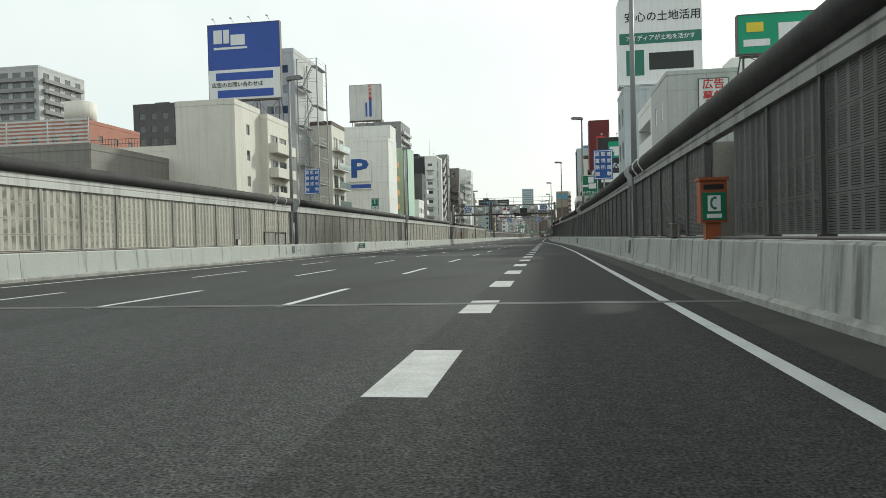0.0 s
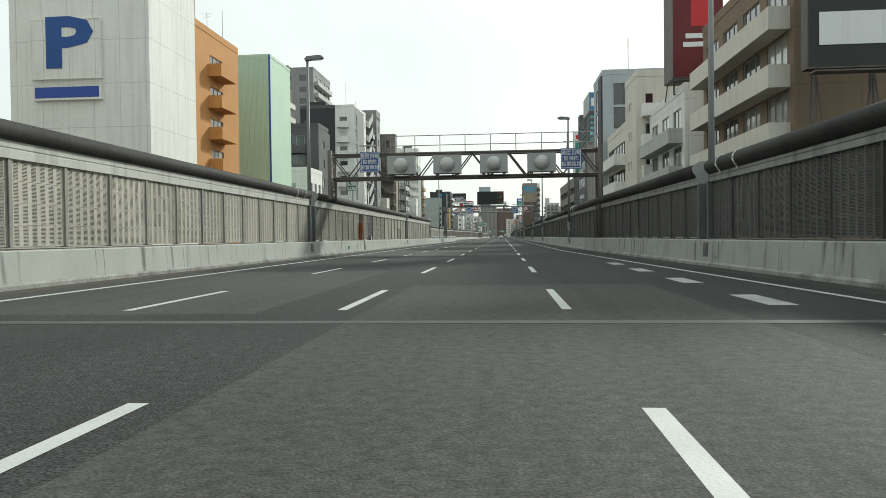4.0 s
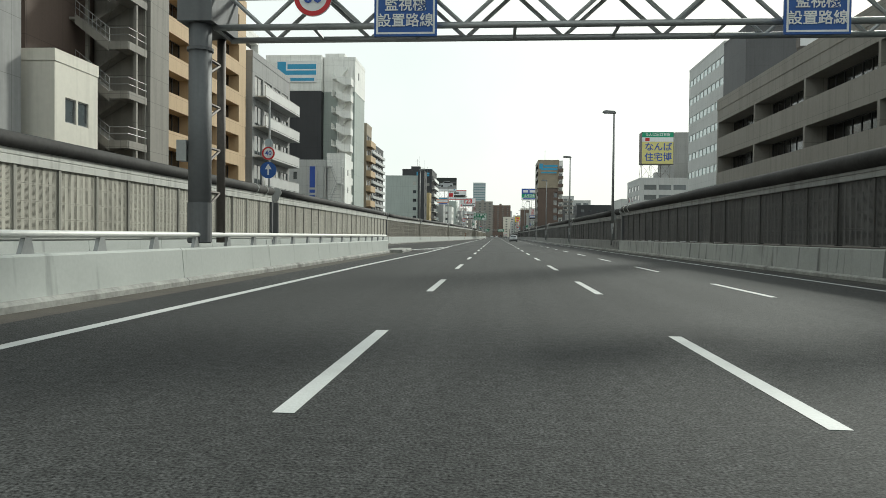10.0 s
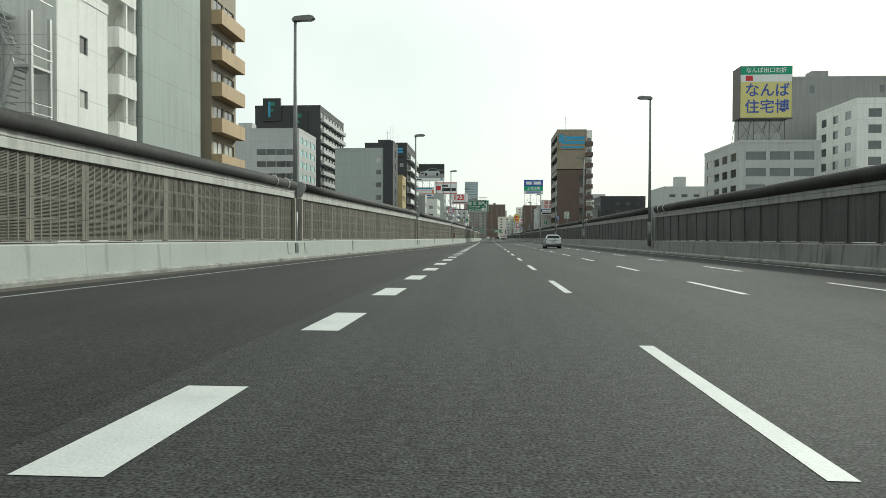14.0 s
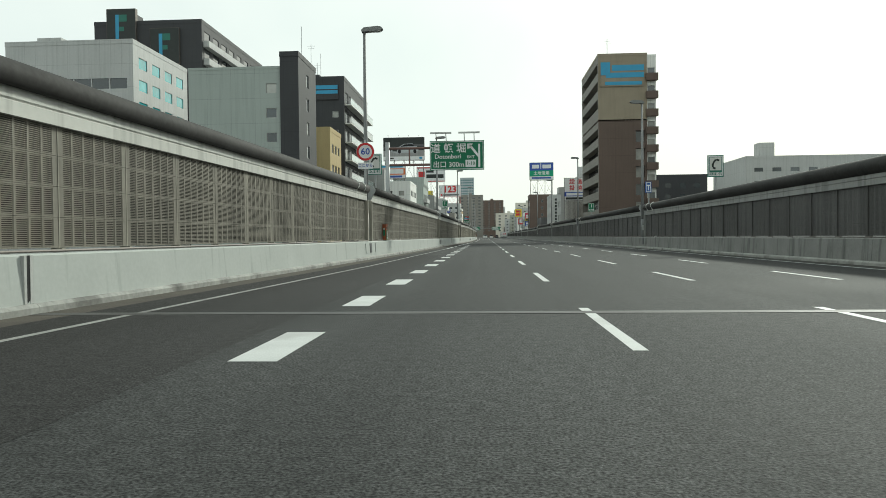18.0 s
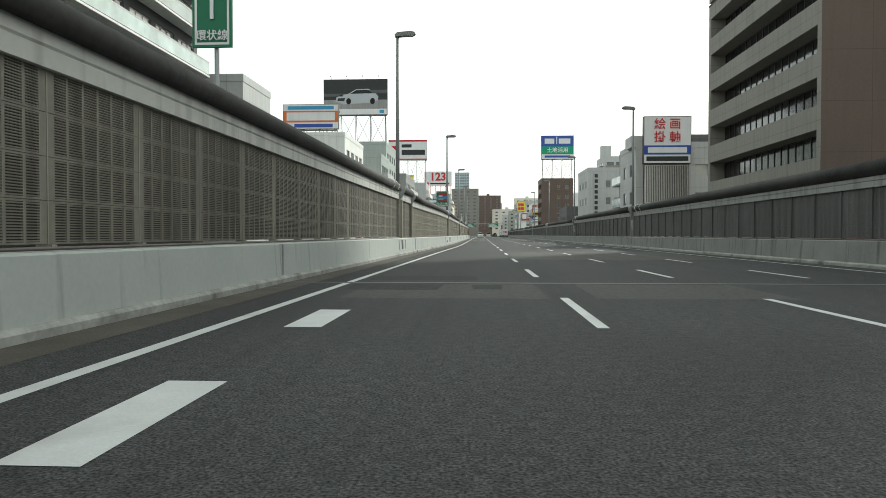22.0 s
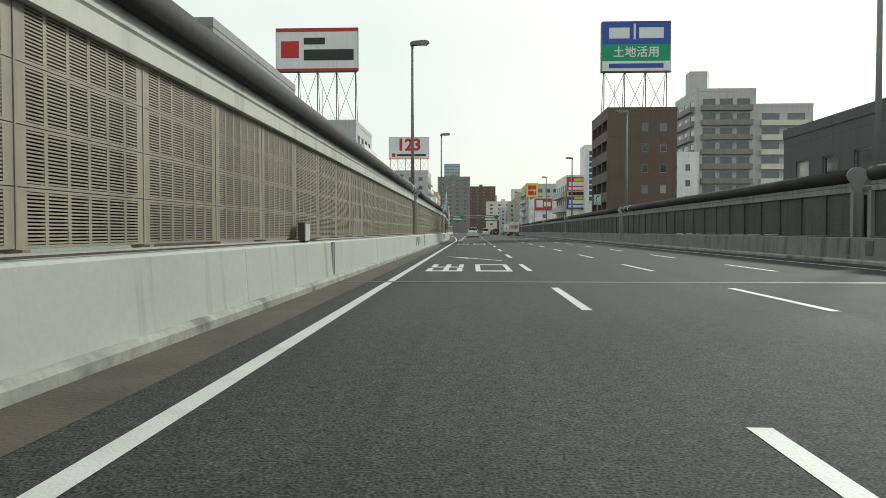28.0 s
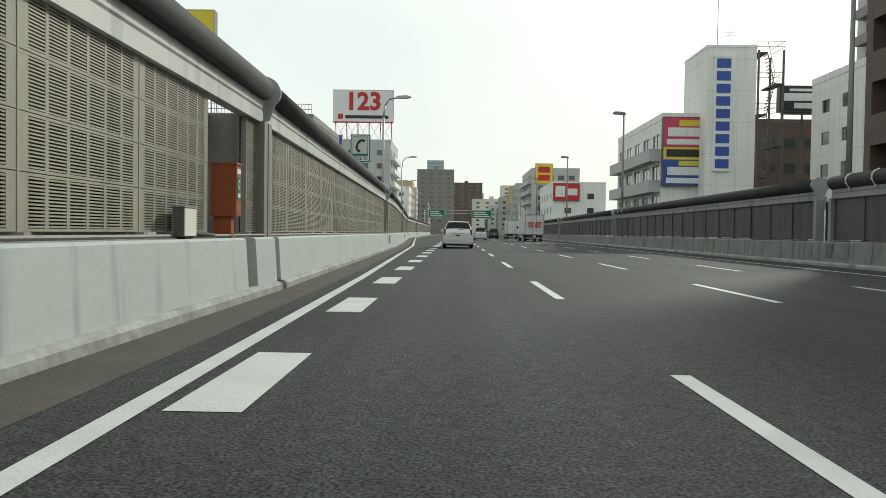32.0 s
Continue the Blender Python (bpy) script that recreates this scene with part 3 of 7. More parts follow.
for y in JOINTS:
    x0 = along(RAMP_EDGE, y) if y > 250 else along(LEFT_EDGE, y)
    x1 = along(RIGHT_EDGE, y)
    coarse = y in (72.0, 129.9)
    if not coarse:
        part("joint_plate", box(x0, x1, y - (0.06 if coarse else 0.14), y + (0.06 if coarse else 0.16), 0.001, 0.007), JOINT, jo)
    part("joint_teeth", COARSE if coarse else FINE, parent=jo, at=(x0 + 2.0, y, 0.005 if coarse else 0.0085))

# gutters
for edge, sgn, ya, yb, m_, lb in ((LEFT_EDGE, 1, -25, 254, GUTTER, "brown dusty gutter strip along the barrier foot"), (RIGHT_EDGE, -1, -25, 1040, GUTTER_DARK, "dark gutter strip along the barrier foot"),
                                  (RAMP_EDGE, 1, 270, 1040, GUTTER, "brown dusty gutter strip along the white barrier")):
    gut, yy = Shape(), ya
    while yy < yb:
        y2 = min(yy + 10, yb)
        xa, xb = along(edge, yy), along(edge, y2)
        gut.quad((xa, yy, 0.003), (xa + sgn * 0.75, yy, 0.003), (xb + sgn * 0.75, y2, 0.003), (xb, y2, 0.003))
        yy = y2
    tagged(part("gutter", gut, m_), lb, "gutter", kind="structure")

# noise walls ----------------------------------------------------------------
BAY = 2.1


def louvre_mesh(height, slat=0.02, strip_w=0.085, cols=6, edge=0.05):
    """One bay of four stacked louvre panels: thin slats between plain upright strips, plain margins and fine seams between the panels."""
    rows = 4
    h = height / rows
    n = 14
    s = Shape()
    for r in range(rows):
        z0, z1 = r * h + 0.004, (r + 1) * h - 0.004
        pitch = (z1 - z0 - 0.05) / n
        for k in range(n):
            z = z0 + 0.025 + (k + 0.5) * pitch - slat / 2
            s.box(edge, BAY - edge, 0.003, 0.03, z, z + slat)
        s.box(0.0, BAY, 0.0, 0.035, z0, z0 + 0.025)
        s.box(0.0, BAY, 0.0, 0.035, z1 - 0.025, z1)
        for c in range(cols + 1):
            x = edge + c * (BAY - 2 * edge) / cols
            w = strip_w / 2 if 0 < c < cols else edge
            s.box(max(0.0, x - w), min(BAY, x + w), 0.001, 0.032, z0 + 0.025, z1 - 0.025)
    return s


def hash_of(name):
    return sum(ord(c) * (i + 1) for i, c in enumerate(name))


def turn(me):
    """Local x of a bay (its length) laid along +y, its depth towards -x."""
    me.transform(Matrix(((0, -1, 0, 0), (1, 0, 0, 0), (0, 0, 1, 0), (0, 0, 0, 1))))
    return me


def wall_run(name, label, edge, ya, yb, side, hp, hb, hc, louvre, back, beam, conc, hconc=0.92, breaks=(), gaps=(), seg=5.0, post=None, pw=0.06, proud=0.07, slat=0.02, strip_w=0.085, edge_w=0.05, zones=(), ends=None, seam=0.012, slots=()):
    """One noise wall: concrete barrier with its foot, posts, louvre bays, coping and the dark round cover on top.
    side -1: stands left of the road; +1: right. breaks: y of the lamp bays, where the wall is interrupted."""
    root = thing(name, label, "noise wall", kind="structure", at=(along(edge, ya), ya, 0))
    root.location = (0, 0, 0)
    off = 0.38 * side                                   # wall plane behind the barrier's face
    z0 = hconc + 0.08
    lm = louvre_mesh(hp - z0, slat, strip_w, edge=edge_w)
    post = post or POST
    lme = turn(lm.mesh("louvre_panel", louvre))
    if side > 0:
        lme.transform(Matrix.Diagonal((-1, 1, 1, 1)))
        lme.flip_normals()
    kinds = []
    for g0, g1, m_ in zones:
        zme = lme.copy()
        zme.materials[0] = m_
        kinds.append((g0, g1, zme))
    pme = Shape().box(min(-proud * side, 0.07 * side), max(-proud * side, 0.07 * side), -pw, pw, 0, hp - z0 + 0.02).box(-0.1, 0.1, -0.05, 0.05, -0.01, 0.02).tube((-0.14 * side * -1, 0.12, -0.06), (-0.14 * side * -1, 0.12, 0.1), 0.025, 6).mesh("post", post)
    # barrier segments
    prof = [(0.0, 0.12), (0.05 * side, hconc - 0.03), (0.09 * side, hconc), (0.55 * side, hconc), (0.55 * side, 0.0), (0.0, 0.0)]
    foot = [(-0.10 * side, 0.0), (-0.10 * side, 0.10), (-0.05 * side, 0.15), (0.06 * side, 0.16), (0.06 * side, 0.0)]
    y = ya
    while y < yb - 0.3:
        y2 = min([y + seg, yb] + [g0 for g0, g1 in slots if g0 > y + 0.01])
        st = [(along(edge, y), y + seam, 1, 0), (along(edge, y2), y2 - seam, 1, 0)]
        part("barrier_block", Shape().sweep(prof, st), conc, root)
        part("barrier_foot", Shape().sweep(foot, [(a_, b_, c_, d_) for a_, b_, c_, d_ in st]), FOOT, root)
        y = next((g1 for g0, g1 in slots if g0 == y2), y2)
    for g0, g1 in slots:                                # open slots through the barrier, closed by its outer skin
        xs = along(edge, g0)
        part("slot_back", box(min(xs + 0.5 * side, xs + 0.55 * side), max(xs + 0.5 * side, xs + 0.55 * side), g0 - 0.01, g1 + 0.01, 0.0, hconc - 0.02), CONC_DARK, root)
        part("barrier_foot", Shape().sweep(foot, [(along(edge, g0), g0 - seam, 1, 0), (along(edge, g1), g1 + seam, 1, 0)]), FOOT, root)
    # runs between breaks
    cuts = [ya] + [b for b in breaks if ya + 3 < b < yb - 3] + [yb]
    for ca, cb in zip(cuts, cuts[1:]):
        a_, b_ = ca + (0.55 if ca != ya else 0), cb - (0.55 if cb != yb else 0)
        lo, hi = next(((g0, g1) for g0, g1 in gaps if a_ < g0 < b_), (None, None))
        runs = ((a_, b_),) if lo is None else ((a_, lo), (hi, b_))
        for s0, s1 in runs:
            n = max(1, round((s1 - s0) / BAY))
            step = (s1 - s0) / n
            for i in range(n):
                y = s0 + i * step
                xx, x2 = along(edge, y) + off, along(edge, y + step) + off
                rot = Matrix.Rotation(-math.atan2(x2 - xx, step), 4, "Z")
                sc = Matrix.Diagonal((1, step / BAY, 1, 1))
                part("louvre_panel", next((z_ for g0, g1, z_ in kinds if g0 <= y + step / 2 < g1), lme), parent=root, at=Matrix.Translation((xx - 0.02 * side, y, z0)) @ rot @ sc)
                part("post", pme, parent=root, at=Matrix.Translation((xx, y, z0 - 0.02)))
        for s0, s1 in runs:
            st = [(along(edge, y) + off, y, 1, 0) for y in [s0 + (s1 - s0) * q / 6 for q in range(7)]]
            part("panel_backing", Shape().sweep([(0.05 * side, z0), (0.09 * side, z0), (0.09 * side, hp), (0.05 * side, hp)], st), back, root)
        if lo is not None:
            xg = along(edge, lo) + off
            part("recess_back", box(xg + 0.62 * side - 0.03, xg + 0.62 * side + 0.03, lo - 0.1, hi + 0.1, 0.4, hp), CONC_DARK, root)
            for yy in (lo, hi):
                part("recess_side", box(min(xg + 0.1 * side, xg + 0.6 * side), max(xg + 0.1 * side, xg + 0.6 * side), yy - 0.04, yy + 0.04, 0.86, hp), POST, root)
        st = [(along(edge, y) + off, y, 1, 0) for y in [a_ + (b_ - a_) * q / 6 for q in range(7)]]
        bp = [(-0.10 * side, hp - 0.02), (-0.10 * side, (hp + hb) / 2 - 0.02), (-0.075 * side, (hp + hb) / 2), (-0.10 * side, (hp + hb) / 2 + 0.03), (-0.10 * side, hb), (0.10 * side, hb), (0.10 * side, hp - 0.02)]
        part("coping", Shape().sweep(bp, st), beam, root)
        zc, r = hc - 0.27, 0.27
        arc_ = [(1.12 * r * math.cos(q * math.pi / 12), zc + r * math.sin(q * math.pi / 12)) for q in range(-3, 16)]
        cp = [(0.02 * side + o * side, z) for o, z in [(0.15, hb - 0.06)] + arc_ + [(-0.15, hb - 0.02)]]
        part("round_cover", Shape().sweep(cp, st), RUBBER, root, smooth=True)
        # white brackets and rounded end plates
        for y in (b_ - 2.9, b_ - 1.3):
            if b_ - a_ < 12:
                break
            x = along(edge, y) + off
            s = Shape()
            arc = [(x - 0.13 * side, hb - 0.12), (x - 0.17 * side, hb)] + [(x + 0.02 * side - side * (r * 1.12 + 0.02) * math.cos(q), zc + (r + 0.02) * math.sin(q)) for q in (-0.7, -0.1, 0.4, 0.9, 1.4)]
            for p0, p1 in zip(arc, arc[1:]):
                s.tube((p0[0], y, p0[1]), (p1[0], y + 0.02, p1[1]), 0.03, 6)
            part("cover_strap", s, RAIL_WHITE, root, smooth=True)
        st = [(along(edge, y) + off - 0.14 * side, y, 1, 0) for y in [a_ + (b_ - a_) * q / 6 for q in range(7)]]
        part("conduit", Shape().sweep([(0.025 * math.cos(q * math.tau / 6), z0 - 0.045 + 0.025 * math.sin(q * math.tau / 6)) for q in range(6)], st), STEEL_DARK, root)
        for y, d in ((a_, 1), (b_, -1)):
            x = along(edge, y) + off
            if d > 0:
                pl = [(x + 0.16 * side, hb - 0.34)] + [(x + 0.02 * side + 1.25 * r * 1.1 * math.cos(q * math.pi / 12) * side, zc + 1.12 * r * math.sin(q * math.pi / 12)) for q in range(-3, 16)] + [(x - 0.14 * side, hb - 0.34)]
                part("end_plate", Shape().prism(pl, "y", y - 0.03, y + 0.03), GALV, root)
            part("end_post", box(x - 0.16, x + 0.16, y - 0.1, y + 0.1, 0.4, hp), ends or STEEL_GREY, root)
    for b in cuts[1:-1]:
        x = along(edge, b) + off
        part("lamp_bay_panel", box(x + 0.42 * side - 0.04, x + 0.42 * side + 0.04, b - 0.75, b + 0.75, 0.5, hp - 0.12), louvre, root)
        part("lamp_bay_cap", Shape().tube((x + 0.42 * side, b - 0.75, hp - 0.1), (x + 0.42 * side, b + 0.75, hp - 0.1), 0.075, 8), beam, root)
        for d0, d1, m_ in ((-2.3, -1.75, conc), (-1.2, -0.75, STEEL_GREY), (0.3, 0.75, conc)):
            part("barrier_cabinet", Shape().sweep([(-0.012 * side, 0.34), (0.012 * side, 0.82), (0.08 * side, 0.82), (0.08 * side, 0.34)], [(along(edge, b + d0), b + d0, 1, 0), (along(edge, b + d1), b + d1, 1, 0)]), m_, root)
    return root


R_LAMPS = (28, 67.5, 107, 147.4, 187, 219.6, 270.2, 305, 345, 386, 427, 468.5, 508.5, 547, 590, 630, 671, 708, 745, 785, 825)
L_LAMPS = (6, 45.2, 83.2, 122.9, 165.3)
L_LAMPS2 = (324.0, 364.4, 404.9, 445.6, 485.2, 525.2, 565.5, 606, 644.5)
wall_run("wall_left_1", "beige louvred noise wall on stained concrete barrier with dark round top", LEFT_EDGE, -20, 193, -1, 3.14, 3.57, 4.04, PANEL_PALE, PANEL_PALE_BACK, BEAM, CONC_L, slat=0.019, strip_w=0.14, edge_w=0.08, zones=((78.0, 80.0, PANEL_DARK), (45.5, 83.5, PANEL_MID), (142.0, 144.1, PANEL_DARK), (123.5, 150.0, PANEL_MID)), breaks=L_LAMPS, slots=((137.65, 138.25),), gaps=((137.25, 139.1),))
wall_run("wall_left_2", "beige louvred noise wall beyond the merging ramp", RAMP_EDGE, 150, 294, -1, 3.1, 3.54, 4.0, PANEL_PALE, PANEL_PALE_BACK, BEAM, CONC_WHITE, slat=0.019, strip_w=0.14, edge_w=0.08, breaks=(176, 216, 250))
wall_run("wall_left_3", "beige louvred noise wall on white painted concrete barrier", RAMP_EDGE, 294.3, 490.3, -1, 3.08, 3.52, 3.94, PANEL_DEEP, PANEL_BACK, BEAM, CONC_WHITE, slat=0.016, strip_w=0.05, edge_w=0.07, breaks=L_LAMPS2, seg=12.0, seam=0.004, ends=POST_PALE, post=POST_PALE, pw=0.012, proud=0.026)
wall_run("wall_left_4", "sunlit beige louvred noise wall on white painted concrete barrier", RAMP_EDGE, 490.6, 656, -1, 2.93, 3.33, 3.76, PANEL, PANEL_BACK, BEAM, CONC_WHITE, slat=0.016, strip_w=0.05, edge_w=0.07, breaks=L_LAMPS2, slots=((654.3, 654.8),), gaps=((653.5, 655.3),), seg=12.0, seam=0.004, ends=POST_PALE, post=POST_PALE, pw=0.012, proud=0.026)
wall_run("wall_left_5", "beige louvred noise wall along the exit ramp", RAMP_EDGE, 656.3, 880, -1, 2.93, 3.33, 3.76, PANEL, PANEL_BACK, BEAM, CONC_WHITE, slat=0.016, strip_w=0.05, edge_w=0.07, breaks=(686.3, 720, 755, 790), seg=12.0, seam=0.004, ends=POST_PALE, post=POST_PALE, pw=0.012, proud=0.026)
wall_run("wall_right_1", "grey louvred noise wall darkened for shade, on streaked concrete barrier", RIGHT_EDGE, -20, 266.7, 1, 2.98, 3.26, 3.78, PANEL_SHADED, PANEL_SHADED_BACK, BEAM_SHADED, CONC, post=POST_SHADED, pw=0.035, strip_w=0.09, breaks=R_LAMPS, gaps=((13.4, 15.6),))
wall_run("wall_right_2", "grey louvred noise wall darkened for shade, on weathered concrete barrier", RIGHT_EDGE, 267.0, 547, 1, 2.75, 3.12, 3.66, PANEL_SHADED, PANEL_SHADED_BACK, BEAM_SHADED, CONC_DARK, ends=BEAM_SHADED, post=POST_SHADED, pw=0.035, strip_w=0.09, breaks=R_LAMPS)
wall_run("wall_right_3", "grey louvred noise wall darkened for shade, on concrete barrier towards the far bend", RIGHT_EDGE, 547.3, 880, 1, 2.55, 2.9, 3.4, PANEL_SHADED, PANEL_SHADED_BACK, BEAM_SHADED, CONC_DARK, ends=BEAM_SHADED, post=POST_SHADED, pw=0.035, strip_w=0.09, breaks=R_LAMPS)

# steel covers over the barrier joints, wall hatches
for y in JOINTS:
    if 300 < y < 645:
        x = along(RAMP_EDGE, y)
        r_ = thing("barrier_joint", "dark steel joint plates in the white barrier", "joint plate", kind="structure", at=(x, y, 0))
        for dy in (-0.1, 0.04):
            part("joint_strip", box(x - 0.07, x + 0.004, y + dy, y + dy + 0.06, 0.16, 0.9), GALV_LIGHT, r_)
        part("joint_gap", box(x - 0.07, x - 0.004, y - 0.04, y + 0.04, 0.16, 0.9), BLACK, r_)
for ya, yb, za, zb, x in ((40.2, 43.7, 0.95, 1.75, -2.145), (158.3, 160.3, 1.0, 2.05, -2.25)):
    r_ = thing("wall_hatch", "dark framed access hatch in the louvred wall", "hatch", kind="structure", at=(x, ya, za))
    ym = (ya + yb) / 2
    for y0, y1, z0, z1 in ((ya, yb, zb - 0.05, zb), (ya, ya + 0.06, za, zb - 0.05), (ym - 0.03, ym + 0.03, za, zb - 0.05), (yb - 0.06, yb, za, zb - 0.05)):
        part("hatch_bar", box(x - 0.03, x + 0.04, y0, y1, z0, z1), STEEL_DARK, r_)
    part("hatch_leaf", box(x - 0.03, x + 0.012, ya + 0.06, ym - 0.03, za, zb - 0.05), POST, r_)

# low parapet with a tube rail between road and ramp
root = thing("parapet", "white painted concrete parapet with a steel tube rail", "parapet", kind="structure")
y = 193
while y < 253:
    y2 = min(y + 6.0, 253.3)
    xa, xb = along(LEFT_EDGE, y), along(LEFT_EDGE, y2)
    part("parapet_block", Shape().sweep([(0, 0), (0, 0.12), (-0.06, 0.78), (-0.1, 0.82), (-0.42, 0.82), (-0.46, 0.0)], [(xa, y + 0.012, 1, 0), (xb, y2 - 0.012, 1, 0)]), CONC_WHITE, root)
    part("parapet_foot", Shape().sweep([(0.12, 0), (0.12, 0.1), (0.06, 0.16), (-0.05, 0.17), (-0.05, 0)], [(xa, y + 0.012, 1, 0), (xb, y2 - 0.012, 1, 0)]), FOOT, root)
    y = y2
part("tube_rail", Shape().tube((along(LEFT_EDGE, 193.1) - 0.2, 193.1, 1.12), (along(LEFT_EDGE, 253) - 0.2, 253, 1.12), 0.065, 10), RAIL_WHITE, root, smooth=True)
part("tube_rail", Shape().tube((along(LEFT_EDGE, 193.1) - 1.0, 193.1, 1.05), (along(LEFT_EDGE, 253) - 1.0, 253, 1.05), 0.055, 10), RAIL_WHITE, root, smooth=True)
y = 194.0
while y < 253:
    x = along(LEFT_EDGE, y) - 0.2
    part("rail_bracket", Shape().prism([(y - 0.16, 0.8), (y + 0.16, 0.8), (y + 0.08, 1.08), (y - 0.05, 1.08)], "x", x - 0.04, x + 0.04), GALV, root)
    y += 2.0
part("nose_kerb", Shape().sweep([(0.75, 0), (0.75, 0.12), (0.68, 0.2), (-0.6, 0.2), (-0.7, 0)], [(-1.97, 253.35, 1, 0), (-2.05, 259.4, 0.9, 0), (-2.1, 260.6, 0.8, 0), (-2.1, 261.1, 0.55, 0)]), FOOT, root)


# lamp posts -----------------------------------------------------------------
def lamp_post(side):
    """Tapered pole with a flat lantern reaching over the road; side +1 stands on the right."""
    root = thing("street_lamp", "grey steel lamp post with a flat rectangular lantern", "street lamp", "lamp posts along the walls")
    part("pole", Shape().tube((0, 0, 0.5), (0, 0, 12.05), 0.13, 12, 0.075), POLE, root, smooth=True)
    part("base_sleeve", Shape().tube((0, 0, 0.5), (0, 0, 2.4), 0.14, 12, 0.132), POLE, root, smooth=True)
    part("service_hatch", box(-0.05, 0.05, -0.16, -0.13, 1.5, 1.9), GALV_LIGHT, root)
    d = -side
    lan = Shape().prism([(-0.12 * d, 12.02), (-0.15 * d, 12.12), (0.0, 12.26), (0.75 * d, 12.32), (0.95 * d, 12.26), (1.0 * d, 12.18), (0.9 * d, 12.1)], "y", -0.17, 0.17)
    ln = part("lantern", lan, POLE, root)
    part("lens", box(min(0.15 * d, 0.85 * d), max(0.15 * d, 0.85 * d), -0.14, 0.14, 12.05, 12.09), GALV_LIGHT, ln)
    return root


R_POLES = [(28, 18.3), (67.5, 18.3), (107, 17.1), (147.4, 15.75), (187, 15.5), (219.6, 15.3), (305, 14.95), (345, 14.6), (386, 15.0), (468.5, 15.3), (547, 15.4), (590, 16.0), (630, 16.1), (671, 16.9), (708, 17.0), (745, 17.8), (830, 18.5)]
first = {}
for side, ys_, edge in ((1, R_LAMPS, RIGHT_EDGE), (-1, L_LAMPS, LEFT_EDGE), (-1, L_LAMPS2, RAMP_EDGE), (-1, (211.6,), LEFT_EDGE)):
    for y in ys_:
        x = along(edge, y) - 0.42 if side < 0 else along(R_POLES, y)
        if side not in first:
            first[side] = lamp_post(side)
            first[side].location = (x, y, 0)
        else:
            copy_thing(first[side], Matrix.Translation((x, y, 0)))


def arm_lamp(x, y, h, side, k=1.0):
    root = thing("street_lamp", "slim grey lamp post with a curved arm and a cobra-head lantern", "street lamp", "curved lamp posts on the ramps", at=(x, y, 0))
    part("pole", Shape().tube((x, y, 0.5), (x, y, h - 1.2), 0.09, 10, 0.06), GALV, root, smooth=True)
    pts = [(x, y, h - 1.2), (x + 0.15 * k * side, y, h - 0.5), (x + 0.6 * k * side, y, h - 0.12), (x + 1.6 * k * side, y, h)]
    s = Shape()
    for a_, b_ in zip(pts, pts[1:]):
        s.tube(a_, b_, 0.05, 8, 0.045)
    part("arm", s, GALV, root, smooth=True)
    part("lantern", Shape().prism([(x + (1.6 * k + q) * side, h + v) for q, v in ((-0.1, -0.06), (-0.1, 0.07), (0.5, 0.13), (0.8, 0.04), (0.6, -0.05))], "y", y - 0.14, y + 0.14), GALV_LIGHT, root)
    return root


for x, y, h, sd in ((-2.7, 686.3, 9.2, 1), (-4.2, 720, 9.2, 1), (-6.2, 755, 9.2, 1), (-7.0, 790, 9.2, 1), (-9.0, 176, 8.6, 1), (-9.0, 216, 8.6, 1)):
    arm_lamp(x, y, h, sd, 0.55 if y > 600 else 0.15)


# buildings ------------------------------------------------------------------
GZ = -9.0


def spec(n=0, w=1.6, h=1.3, st=3.0, edge=0.8, top=1.0, low=1.0, sill=0.9, glass=GLASS, frame=FRAME, bal=None, rail=None, deep=1.1, skip=(), lo=0.0, hi=1.0, ac=False, rec=0.16):
    """Openings of one face: n columns w wide and h high on each storey, from z = low to the top; bal: material of balconies; rec: how far the openings are set back."""
    return dict(n=n, w=w, h=h, st=st, edge=edge, top=top, low=low, sill=sill, glass=glass, frame=frame, bal=bal, rail=rail, deep=deep, skip=skip, lo=lo, hi=hi, ac=ac, rec=rec)


def face_openings(sp, width, z1):
    if not sp or not sp["n"]:
        return [], []
    a, b = sp["lo"] * width + sp["edge"], sp["hi"] * width - sp["edge"]
    pitch = (b - a) / sp["n"]
    w = min(sp["w"], pitch - 0.15)
    cols = [(a + (i + 0.5) * pitch - w / 2, a + (i + 0.5) * pitch + w / 2) for i in range(sp["n"])]
    rows, z = [], z1 - sp["top"] - sp["st"]
    while z > sp["low"] - 0.01:
        rows.append((z + sp["sill"], min(z + sp["sill"] + sp["h"], z + sp["st"] - 0.25)))
        z -= sp["st"]
    return cols, rows


def cells(shape, pt, width, z0, z1, cols, rows, depth=0.16):
    """A wall face with real openings and reveals."""
    us = sorted({0.0, width, *[u for c in cols for u in c]})
    vs = sorted({z0, z1, *[v for r in rows for v in r]})
    holes = {(round(c[0], 4), round(r[0], 4)) for c in cols for r in rows}
    for u0, u1 in zip(us, us[1:]):
        for v0, v1 in zip(vs, vs[1:]):
            if (round(u0, 4), round(v0, 4)) in holes:
                o = [(u0, v0), (u1, v0), (u1, v1), (u0, v1)]
                for (p0, p1) in zip(o, o[1:] + o[:1]):
                    shape.quad(pt(*p0, 0), pt(*p1, 0), pt(*p1, depth), pt(*p0, depth))
                shape.quad(pt(u0, v0, depth), pt(u1, v0, depth), pt(u1, v1, depth), pt(u0, v1, depth))
            else:
                shape.quad(pt(u0, v0, 0), pt(u1, v0, 0), pt(u1, v1, 0), pt(u0, v1, 0))


def tray(a, b, d, lo=-0.14, hi=1.05, t=0.1):
    """Balcony slab with solid parapets on three sides, in one piece."""
    s = Shape()
